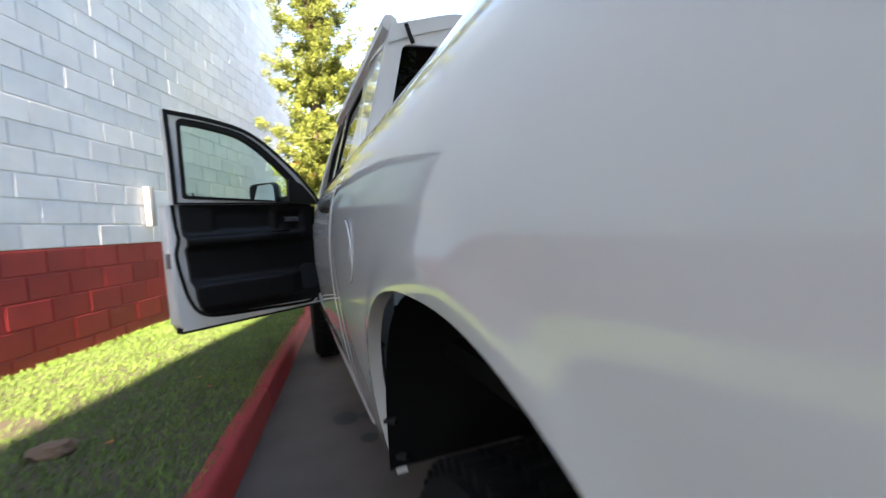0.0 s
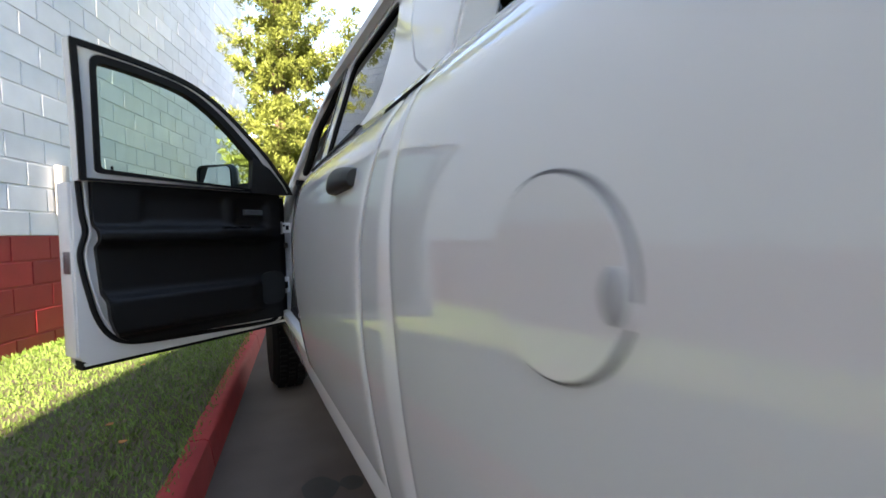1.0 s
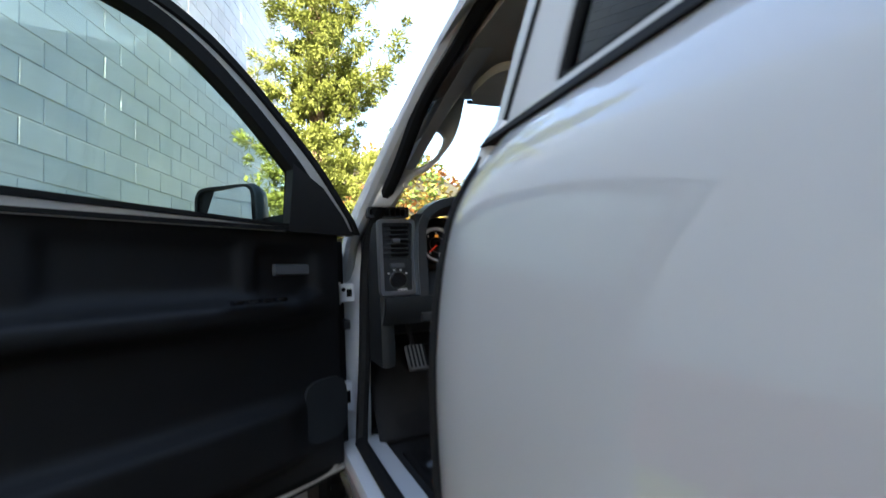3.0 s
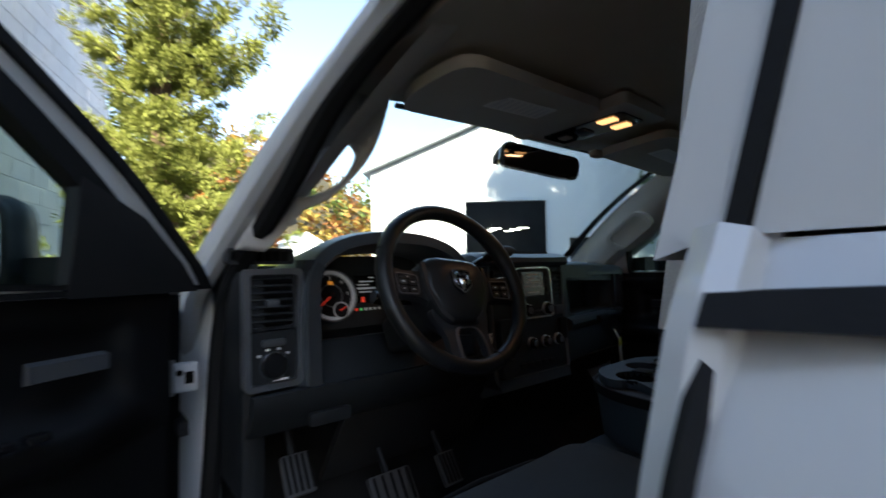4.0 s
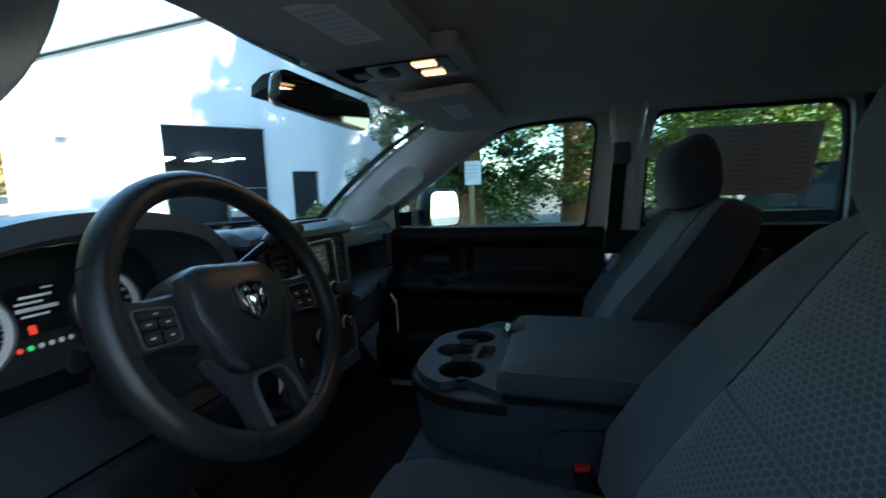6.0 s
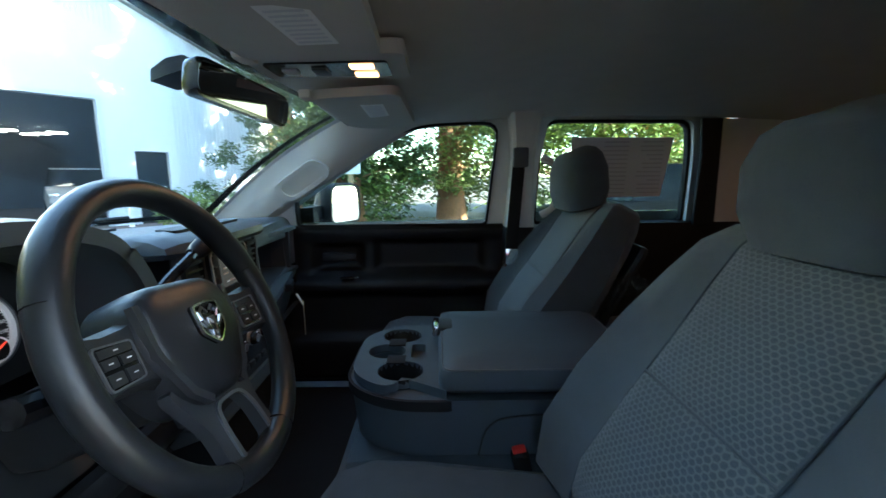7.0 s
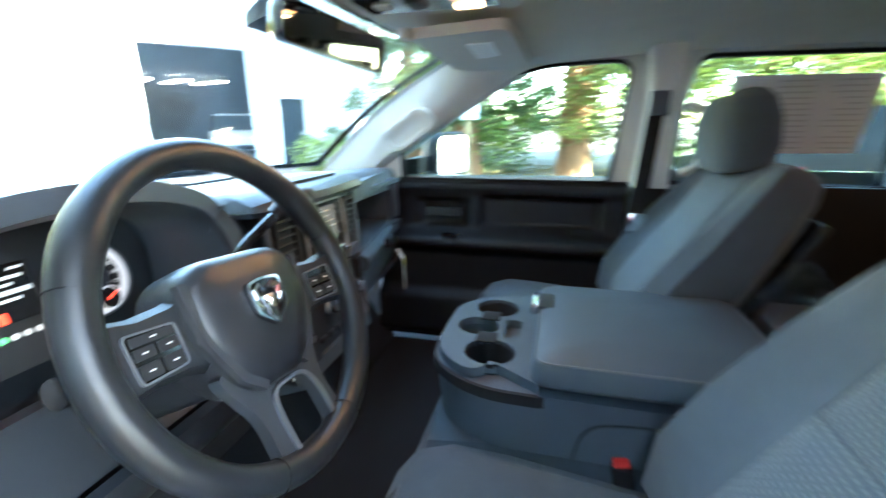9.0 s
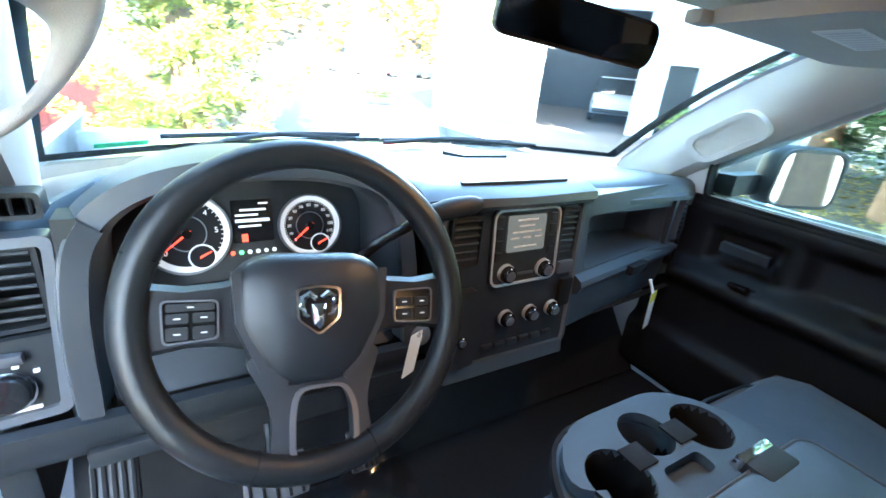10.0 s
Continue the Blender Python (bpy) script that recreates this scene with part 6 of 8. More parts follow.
part("stack_chin", new_loft([[(x, y, z) for y, z in ((face_y(1.06) - 0.005, 1.065), (face_y(1.03) - 0.008, 1.035), (3.30, 1.00), (3.36, 1.06))] for x in (-0.11, 0.0, 0.21)]), DASH, stack)

# passenger side: open shelf, glove box, end vent
rings = []
GX0, GX1 = 0.255, 0.712
part("shelf_surround", plate([rounded([(GX0 - 0.02, 1.160), (GX1 + 0.02, 1.160), (GX1 + 0.02, 1.385), (GX0 - 0.015, 1.392)], 0.03),
                              rounded([(GX0 + 0.022, 1.218), (GX1 - 0.045, 1.218), (GX1 - 0.035, 1.338), (GX0 + 0.016, 1.345)], 0.018)],
                             lambda u, v, w: (u, face_y(v) + 0.012 + (u - GX0) * 0.19 + w, v), 0.05), DASH, dash, "blue-grey shelf surround")
cub = bmesh.new()
box(cub, ((GX0 + GX1) / 2, 3.47, 1.28), (0.47, 0.02, 0.17))
box(cub, ((GX0 + GX1) / 2, 3.395, 1.206), (0.47, 0.19, 0.012))
box(cub, ((GX0 + GX1) / 2, 3.395, 1.356), (0.47, 0.19, 0.012))
box(cub, (GX0 + 0.012, 3.39, 1.28), (0.012, 0.19, 0.16))
box(cub, (GX1 - 0.030, 3.40, 1.28), (0.012, 0.17, 0.16))
part("shelf_well", cub, DASH, dash, "open dash shelf")
rings = []
for k in range(13):
    x = GX0 - 0.015 + (GX1 + 0.025 - GX0) * k / 12
    y = face_y(1.19) + 0.012 + (x - GX0) * 0.19
    rings.append([(x, y + dy, z) for dy, z in ((0.03, 1.214), (-0.004, 1.212), (-0.022, 1.204), (-0.026, 1.192), (-0.020, 1.176), (-0.004, 1.165), (0.03, 1.16))])
part("shelf_ledge", new_loft(rings), DASH, dash, "rounded ledge under the shelf")
part("glove_box", surface(lambda u, v: (GX0 - 0.02 + v * (GX1 + 0.03 - GX0), face_y(1.165 - 0.11 * u) + 0.006 + (v * 0.49) * 0.19 + 0.03 * u * u, 1.168 - 0.112 * u), 8, 16, (0, 0.02, 0)), DASH, dash, "blue-grey glove box door")
part("glove_latch", new_box((0.49, 3.258, 1.190), (0.085, 0.020, 0.026), 0.006, (0, 0, 10.8)), RUBBER, dash)
part("glove_lower", surface(lambda u, v: (0.23 + v * 0.55, 3.27 + 0.10 * u + 0.05 * v, 1.058 - 0.10 * u), 4, 8, (0, 0.02, 0)), CARPET, dash)
part("right_end", new_loft([[(x, y, z) for y, z in ((3.285 + dy, 1.10), (3.275 + dy, 1.25), (3.285 + dy, 1.345), (3.30 + dy, 1.372), (3.34 + dy, 1.384), (3.52, 1.376), (3.52, 1.08))] for x, dy in ((0.698, 0.050), (0.725, 0.046), (0.77, 0.052), (0.825, 0.09))]), DASH, dash)
vent(dash, 0.704, 0.752, 1.225, 1.352, 3.318, 8, frame_mat=SILVER, name="end_vent", yaw=0.5)
part("end_vent_lower", new_box((0.735, 3.325, 1.180), (0.040, 0.02, 0.075), 0.008, (0, 0, 20)), GLOSS_BLACK, dash)
tagk = thing("hang_tag", "white paper tag with a yellow head hanging under the glove box", "tag", (0.60, 3.28, 1.13))


def tagp(u, v, w):
    return (0.579 + u - v * 0.10, 3.246 + u * 0.3 - w, 1.108 + v * 1.35)


part("tag_sheet", plate([rounded([(-0.022, -0.085), (0.022, -0.085), (0.022, 0.0), (-0.022, 0.0)], 0.004)], tagp, 0.001), PAPER, tagk)
part("tag_head", plate([[(-0.022, -0.022), (0.022, -0.022), (0.022, 0.0), (-0.022, 0.0)]], lambda u, v, w: tagp(u, v, 0.0015 + w), 0.0006), YELLOW, tagk, "yellow printed head")
part("tag_string", tube([tagp(0, -0.006, 0), tagp(0, 0.022, -0.02)], 0.004, 6), PAPER, tagk)

# ---------------- steering wheel and column ----------------
SW = thing("steering_wheel", "black four-spoke steering wheel with silver trim", "steering wheel", (-0.402, 3.07, 1.345))
WT = radians(24)
WN = Vector((0, -math.cos(WT), math.sin(WT)))       # towards the driver
WU = Vector((0, math.sin(WT), math.cos(WT)))
WC = Vector((-0.397, 3.079, 1.344))
TURN = radians(-6)                                  # the wheel stands a little to the right


def cp(u, v, w=0.0):
    return WC + Vector((1, 0, 0)) * u + WU * v + WN * w


def wp(u, v, w=0.0):
    return cp(u * math.cos(TURN) - v * math.sin(TURN), u * math.sin(TURN) + v * math.cos(TURN), w)


RR = 0.179
bm = bmesh.new()
rings = []
nseg = 72
for k in range(nseg):
    a = 2 * math.pi * k / nseg
    fat = 0.0168 + 0.002 * max(math.exp(-((math.degrees(a) - 35) / 14) ** 2), math.exp(-((math.degrees(a) - 145) / 14) ** 2))
    rings.append([wp((RR + fat * math.cos(b)) * math.cos(a), (RR + fat * math.cos(b)) * math.sin(a), 0.014 + fat * 1.08 * math.sin(b)) for b in [2 * math.pi * j / 14 for j in range(14)]])
loft(bm, rings + [rings[0]], True, False)
bmesh.ops.remove_doubles(bm, verts=bm.verts[:], dist=1e-6)
rim = part("rim", bm, LEATHER, SW, "grained black rim")
for a in (20, 160, 248, 292):
    a = radians(a)
    c = wp(RR * math.cos(a), RR * math.sin(a), 0.014)
    t_ = wp(-math.sin(a), math.cos(a)) - WC
    part("rim_seam", ring_lathe([(0.0175, -0.0008), (0.0185, 0.0), (0.0175, 0.0008)], c, t_, 16), RUBBER, rim)
# hub pad
pad = [(-0.086, 0.044), (-0.058, 0.064), (0.058, 0.064), (0.086, 0.044), (0.089, -0.012), (0.056, -0.070), (0.034, -0.087), (-0.034, -0.087), (-0.056, -0.070), (-0.089, -0.012)]
pad = rounded(pad, 0.02, 3)
rings = [[wp(u * k, v * k, w) for u, v in pad] for k, w in ((1.0, -0.05), (1.02, -0.012), (1.0, 0.004), (0.95, 0.014), (0.82, 0.021), (0.5, 0.026), (0.1, 0.028))]
hub = part("hub_pad", new_loft(rings), HUB, SW, "black airbag pad")
# thin dark lines draw the shade of the pad's creases
for side_ in (-1, 1):
    part("pad_crease_shade", tube([wp(side_ * 0.034, 0.0635, 0.004), wp(side_ * 0.033, 0.058, 0.0145), wp(side_ * 0.031, 0.046, 0.0205), wp(side_ * 0.029, 0.030, 0.0242)], 0.0011, 6), RUBBER, hub)
shield_out = rounded([(-0.025, 0.025), (0.0, 0.028), (0.025, 0.025), (0.024, -0.010), (0.0, -0.029), (-0.024, -0.010)], 0.006, 3)
em = part("emblem", plate([shield_out], lambda u, v, w: wp(u, v, 0.024 + w), 0.007), GLOSS_BLACK, hub, "chrome shield badge")
part("emblem_rim", plate([shield_out, [(u * 0.90, v * 0.90) for u, v in shield_out]], lambda u, v, w: wp(u, v, 0.030 + w), 0.004), CHROME, em)
for side_ in (-1, 1):
    part("emblem_arc", tube([wp(side_ * u, v, 0.032) for u, v in ((0.003, 0.013), (0.010, 0.018), (0.017, 0.014), (0.019, 0.005), (0.016, -0.004), (0.011, -0.007))], [0.0035, 0.0045, 0.0045, 0.004, 0.003, 0.002], 8), CHROME, em)
part("emblem_wedge", new_loft([[wp(u * k, v * k - 0.004, w) for u, v in ((-0.008, 0.012), (0.008, 0.012), (0.005, -0.014), (0.0, -0.019), (-0.005, -0.014))] for k, w in ((1.0, 0.030), (0.9, 0.034), (0.4, 0.037))]), CHROME, em)
# side spokes
for s in (-1, 1):
    rings = []
    for u, v0, v1, w in ((0.070, -0.044, 0.040, 0.000), (0.095, -0.036, 0.034, 0.004), (0.130, -0.034, 0.031, 0.008), (0.160, -0.038, 0.035, 0.012), (0.180, -0.050, 0.046, 0.013)):
        rings.append([wp(s * u, v, ww) for v, ww in ((v0, w - 0.012), (v0 + 0.006, w + 0.002), (v1 - 0.006, w + 0.002), (v1, w - 0.012), (v1 - 0.008, w - 0.02), (v0 + 0.008, w - 0.02))])
    sp = part("side_spoke", new_loft(rings), HUB, SW)
    bp = rounded([(0.099, -0.025), (0.150, -0.027), (0.152, 0.018), (0.099, 0.016)], 0.006, 3)
    inner_ = [((u - 0.125) * 0.93 + 0.125, (v + 0.0045) * 0.92 - 0.0045) for u, v in bp]
    part("button_frame", plate([bp, inner_], lambda u, v, w: wp(s * u, v, 0.0075 + 0.07 * (u - 0.09) + w), 0.004), SILVER, sp, "silver button frame")
    part("button_pad", plate([inner_], lambda u, v, w: wp(s * u, v, 0.0072 + 0.07 * (u - 0.09) + w), 0.002), GLOSS_BLACK, sp)
    cells = [(0.103, 0.123, -0.022, -0.008), (0.127, 0.147, -0.022, -0.008), (0.103, 0.123, -0.005, 0.006), (0.127, 0.147, -0.005, 0.006)]
    if s < 0:
        cells = [(a, b, c - 0.001, d - 0.002) for a, b, c, d in cells] + [(0.103, 0.147, 0.006, 0.014)]
    for a, b, c, d in cells:
        b_ = part("button", plate([rounded([(a, c), (b, c), (b, d), (a, d)], 0.002, 2)], lambda u, v, w: wp(s * u, v, 0.0092 + 0.07 * (u - 0.09) + w), 0.0025), DASH_DARK, sp)
        m_, n_ = (a + b) / 2, (c + d) / 2
        part("button_mark", plate([[(m_ - 0.003, n_ - 0.0006), (m_ + 0.003, n_ - 0.0006), (m_ + 0.003, n_ + 0.0006), (m_ - 0.003, n_ + 0.0006)]], lambda u, v, w: wp(s * u, v, 0.0118 + 0.07 * (u - 0.09) + w), 0.0004), DIAL_MARK, b_)
# lower double spoke with an open middle and silver edges
low_out = rounded([(-0.078, -0.050), (0.086, -0.050), (0.062, -0.112), (0.070, -0.182), (-0.052, -0.182), (-0.046, -0.112)], 0.02, 4)
low_in = rounded([(-0.016, -0.094), (0.034, -0.094), (0.044, -0.118), (0.043, -0.166), (-0.024, -0.166), (-0.022, -0.118)], 0.012, 3)
lowspoke = part("lower_spoke", plate([low_out, low_in], lambda u, v, w: wp(u, v, -0.016 + 0.16 * max(0, -v - 0.08) + w), 0.016), SATIN, SW, "grey lower spokes")
part("spoke_trim", plate([[((u - 0.010) * 1.20 + 0.010, (v + 0.13) * 1.10 - 0.13) for u, v in low_in], low_in], lambda u, v, w: wp(u, v, 0.0005 + 0.16 * max(0, -v - 0.08) + w), 0.003), SILVER, lowspoke, "silver edge trim")
part("lower_spoke_back", plate([rounded([(-0.045, -0.07), (0.045, -0.07), (0.045, -0.10), (-0.045, -0.10)], 0.01)], lambda u, v, w: wp(u, v, -0.03 + w), 0.012), HUB, SW)
for s in (-1, 1):
    loop = [(s * 0.088, 0.045), (s * 0.084, -0.012), (s * 0.060, -0.066), (s * 0.036, -0.086), (s * 0.030, -0.079), (s * 0.052, -0.060), (s * 0.074, -0.010), (s * 0.078, 0.045)]
    part("pad_band", plate([loop], lambda u, v, w: wp(u, v, 0.0085 + w), 0.009), SATIN, hub, "grey band along the pad")

colm = thing("steering_column", "black steering column shroud with stalks", "steering column", (-0.402, 3.2, 1.27))
part("shroud", new_loft([[cp(u * k, v * k - 0.02, w) for u, v in rounded([(-0.05, -0.055), (0.05, -0.055), (0.055, 0.035), (-0.055, 0.035)], 0.02, 3)] for k, w in ((0.9, -0.045), (1.0, -0.055), (1.05, -0.12), (1.05, -0.20), (0.9, -0.24))]), DASH_DARK, colm)
part("turn_stalk", tube(smooth_path([cp(-0.05, 0.0, -0.075), cp(-0.11, 0.004, -0.07), cp(-0.165, 0.012, -0.062)], 5), [0.009] * 6 + [0.014] * 5, 10), GLOSS_BLACK, colm, "black turn signal stalk")
shift = part("gear_lever", tube(smooth_path([cp(0.05, 0.01, -0.10), cp(0.11, 0.06, -0.085), cp(0.16, 0.086, -0.06), cp(0.20, 0.100, -0.052)], 5), 0.008, 10), GLOSS_BLACK, colm, "black column shift lever")
part("lever_grip", tube(smooth_path([cp(0.185, 0.096, -0.056), cp(0.225, 0.106, -0.045), cp(0.285, 0.112, -0.038)], 5), [0.010, 0.013, 0.015, 0.016, 0.016, 0.017, 0.017, 0.017, 0.016, 0.014, 0.008], 12), DASH_DARK, shift, "black lever grip")
part("ignition_collar", ring_lathe([(0.02, 0.0), (0.02, 0.012), (0.012, 0.014)], stk(-0.165, 1.16, 0.0), (0, -1, 0.2), 20), SILVER, colm)
kt = thing("key_tag", "white paper tag hanging from the ignition key", "tag", (-0.20, 3.14, 1.20))
part("tag_sheet", plate([rounded([(-0.014, -0.075), (0.014, -0.075), (0.014, 0.0), (-0.014, 0.0)], 0.003)], lambda u, v, w: (-0.207 + u + v * 0.22, 3.16 + u * 0.4 + v * 0.1 - w, 1.215 + v), 0.001), PAPER, kt)
part("key", tube([(-0.165, 3.22, 1.16), (-0.185, 3.19, 1.175), (-0.205, 3.16, 1.212)], 0.005, 6), SILVER, kt)

# pedals and floor wrapping
for (x, name, wdt) in ((-0.66, "parking_brake_pedal", 0.065), (-0.42, "brake_pedal", 0.12), (-0.24, "accelerator_pedal", 0.06)):
    pdl = thing(name, "ribbed black rubber pedal on a black arm", "pedal", (x, 3.38, 0.86), "pedals")
    z = 0.95 if wdt == 0.065 else 0.84
    part("pad", new_box((x, 3.30, z), (wdt, 0.02, 0.085), 0.006, (-35, 0, 0)), PEDAL, pdl)
    for k in range(5):
        part("rib", new_box((x - wdt * 0.4 + wdt * 0.2 * k, 3.2895, z + 0.008), (0.006, 0.005, 0.075), 0.001, (-35, 0, 0)), RUBBER, pdl)
    part("arm", tube([(x, 3.31, z), (x, 3.40, z + 0.12)], 0.009, 8), BLACK_TRIM, pdl)
wrap = thing("floor_wrap", "crinkled clear plastic film over the floor mat", "plastic film", (-0.45, 3.1, 0.67))


def film_sheet(u, v):
    x, y = -0.72 + 0.60 * u, 2.98 + 0.42 * v
    p = Vector((x * 9, y * 9, 0))
    return (x, y, 0.668 + 0.11 * max(0, v - 0.35) + 0.035 * abs(noise.noise(p)) + 0.02 * abs(noise.noise(p * 2.7)))


part("film", surface(film_sheet, 50, 40), PLASTIC_WRAP, wrap, smooth=12)
mat_bm = new_box((-0.44, 3.08, 0.662), (0.56, 0.44, 0.012), 0.004)
solo("floor_mat", mat_bm, RUBBER, "black rubber floor mat in the driver footwell", "floor mat")


# ---------------- ground, kerb, grass, wall ----------------
PHI = radians(19.0)                      # the wall and kerb run off to the truck's right
WALL0 = Vector((-3.09, 4.08, 0))
WDIR = Vector((math.sin(PHI), math.cos(PHI), 0))
WOUT = Vector((math.cos(PHI), -math.sin(PHI), 0))


def wall_at(s, out, z):
    return WALL0 + WDIR * s + WOUT * out + Vector((0, 0, z))


def kerb_x(y):
    return -1.485 + (y - 1.86) * 0.138


def ground_z(x, y):
    d = x * 0.62 + y * 0.78
    t = min(1.0, max(0.0, (d - 7.0) / 9.0))
    far_rise = max(0.0, d - 17.0) * 0.022
    return 0.30 * t * t * (3 - 2 * t) + min(far_rise, 2.5)


def spread(u):
    q = 2 * u - 1
    return 450 * (0.06 * q + 0.94 * q ** 5)


solo("ground", surface(lambda u, v: (spread(u), spread(v) + 4, ground_z(spread(u), spread(v) + 4)), 90, 90), ASPHALT, "grey-brown asphalt ground", "ground", kind="structure")


def grass_height(x, y):
    d = max(0.0, kerb_x(y) - x)
    return 0.15 + 0.085 * min(1, d / 1.1) + 0.012 * noise.noise(Vector((x * 2.2, y * 2.2, 0)))


def lawn_point(u, v):
    y = -3.0 + v * 21.0
    a, b = kerb_x(y) + 0.01, wall_at((y - WALL0.y) / math.cos(PHI), -0.05, 0).x
    if y > 10.4:
        b = a - 1.2 - (y - 10.4) * 0.6
    x = a + (b - a) * u
    return (x, y, grass_height(x, y) - 0.01)


solo("lawn", surface(lawn_point, 16, 120), SOIL, "strip of mown grass between kerb and wall", "lawn", kind="structure")
rnd = random.Random(4)
verts, faces = [], []
for i in range(90000):
    y = -0.6 + 9.4 * rnd.random() ** 1.15 + (0.5 if i % 3 else 0)
    u = rnd.random()
    a, b = kerb_x(y), wall_at((y - WALL0.y) / math.cos(PHI), 0, 0).x
    x = a + (b - a) * u
    bare = noise.noise(Vector((x * 1.6 + 5, y * 1.6, 3)))
    if bare > 0.30 and rnd.random() < 0.75 and y < 3.6:
        continue
    z = grass_height(x, y) - 0.012
    h = rnd.uniform(0.012, 0.034) * (1.6 if u > 0.93 else 1)
    ang, lean = rnd.uniform(0, 6.28), rnd.uniform(0.2, 1.1)
    w = rnd.uniform(0.0018, 0.004)
    dx, dy = math.cos(ang), math.sin(ang)
    k = len(verts)
    verts += [(x - dy * w, y + dx * w, z), (x + dy * w, y - dx * w, z), (x + dx * h * lean * 0.5 + dy * w * 0.7, y + dy * h * lean * 0.5 - dx * w * 0.7, z + h * 0.65),
              (x + dx * h * lean, y + dy * h * lean, z + h)]
    faces += [(k, k + 1, k + 2), (k, k + 2, k + 3)]
me = bpy.data.meshes.new("grass")
me.from_pydata(verts, [], faces)
me.materials.append(GRASS)
tagged(new("grass", me), "short green grass with bare earth patches", "grass", kind="stuff")

# kerb in cast lengths
kerb = thing("kerb", "red-painted concrete kerb along the grass", "kerb", (kerb_x(3), 3.0, 0), kind="structure")
y = -4.0
while y < 24:
    y1 = y + 2.35
    rings = []
    for k in range(9):
        yy = y + 0.006 + (y1 - y - 0.012) * k / 8
        x0 = kerb_x(yy)
        j = 0.004 * noise.noise(Vector((yy * 3, 1, 0)))
        rings.append([(x0 - 0.07, yy, 0.0), (x0 + 0.064 + j, yy, 0.0), (x0 + 0.047 + j, yy, 0.115), (x0 + 0.038 + j, yy, 0.138), (x0 + 0.020, yy, 0.150 + j), (x0 - 0.045, yy, 0.152 + j), (x0 - 0.07, yy, 0.14)])
    part("kerb_stone", new_loft(rings), KERB_RED, kerb)
    y = y1

for (x, y, r, q) in ((-0.835, 2.62, 0.075, 1.3), (-0.70, 2.60, 0.05, 1.2), (-0.75, 2.30, 0.05, 1.1), (-0.95, 1.6, 0.05, 1.3)):
    loop = [(x + r * math.cos(a) * (1 + 0.3 * noise.noise(Vector((math.cos(a) * 1.5 + x * 7, math.sin(a) * 1.5, y)))), y + r * q * math.sin(a)) for a in [2 * math.pi * k / 28 for k in range(28)]]
    bm = plate([loop], lambda u, v, w: (u, v, 0.004), 0, back=False)
    solo("oil_stain", bm, STAIN, "dark oil stain on the asphalt", "stain", "oil stains", smooth=0)

bm = bmesh.new()
bmesh.ops.create_icosphere(bm, subdivisions=3, radius=1)
for v in bm.verts:
    v.co *= 1 + 0.35 * noise.noise(v.co * 1.7)
bmesh.ops.scale(bm, vec=(0.10, 0.07, 0.045), verts=bm.verts[:])
bmesh.ops.translate(bm, vec=(-2.18, 2.44, 0.215), verts=bm.verts[:])
solo("stone", bm, BARK, "brown stone half sunk in the grass", "stone")
rnd = random.Random(8)
for (x, y) in ((-1.72, 3.30), (-1.62, 3.05), (-1.95, 2.4), (-1.75, 4.4), (-1.5, 5.0)):
    z = grass_height(x, y) + 0.03
    a = rnd.uniform(0, 6)
    pts = [(0.022 * math.cos(t) * (1 if k % 2 else 0.7), 0.016 * math.sin(t)) for k, t in enumerate([2 * math.pi * i / 10 for i in range(10)])]
    bm = plate([pts], lambda u, v, w: (x + u * math.cos(a) - v * math.sin(a), y + u * math.sin(a) + v * math.cos(a), z + 8 * u * u - w), 0.002)
    solo("fallen_leaf", bm, LEAF_ORANGE, "dry brown leaf lying on the grass", "leaf", "fallen leaves")

# unseen plain tall wall added behind the truck to put it in shade
bm = new_box((-0.2, -9.0, 5.3), (12.0, 1.0, 11.2), 0.02)
solo("shade_wall_south", bm, MORTAR_GREY, "unseen plain grey wall added behind the truck to shade it", "wall", kind="structure")

# block wall
RED_TOP, ROWS_RED = 1.167, 5
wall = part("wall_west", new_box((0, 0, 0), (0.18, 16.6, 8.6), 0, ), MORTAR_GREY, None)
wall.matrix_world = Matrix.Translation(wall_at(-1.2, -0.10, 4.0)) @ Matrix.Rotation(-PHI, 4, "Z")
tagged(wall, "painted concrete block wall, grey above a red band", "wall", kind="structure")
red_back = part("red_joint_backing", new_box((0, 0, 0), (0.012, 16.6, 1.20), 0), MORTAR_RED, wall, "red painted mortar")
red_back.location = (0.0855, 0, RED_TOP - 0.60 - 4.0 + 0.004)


def block_mesh(w, material):
    bm = bmesh.new()
    box(bm, (0, 0, 0), (0.02, w, 0.190), 0.004, seg=1)
    return finish(bm, material, 0)


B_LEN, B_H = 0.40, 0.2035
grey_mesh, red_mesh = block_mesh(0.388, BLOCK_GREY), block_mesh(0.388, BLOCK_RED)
rnd = random.Random(2)
far = bmesh.new()
rows = list(range(-ROWS_RED, 34))
for r in rows:
    z = RED_TOP + (r + 0.5) * B_H
    off = 0.2 if r % 2 else 0.0
    for c in range(-23, 18):
        s = c * B_LEN + off
        red = r < 0
        out = rnd.uniform(-0.0015, 0.0015) + 0.001
        near = (-0.8 < s < 5.4) and r < 11
        if near:
            ob = new("block", red_mesh if red else grey_mesh)
            ob.parent = wall
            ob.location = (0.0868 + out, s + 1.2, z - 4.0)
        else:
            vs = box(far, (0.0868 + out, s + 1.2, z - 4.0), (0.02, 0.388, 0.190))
            if red:
                for f in {f for v in vs for f in v.link_faces}:
                    f.material_index = 1
me = finish(far, BLOCK_GREY_FAR, 0)
me.materials.append(BLOCK_RED)
ob = new("far_blocks", me)
ob.parent = wall
tagged(ob, kind="stuff")
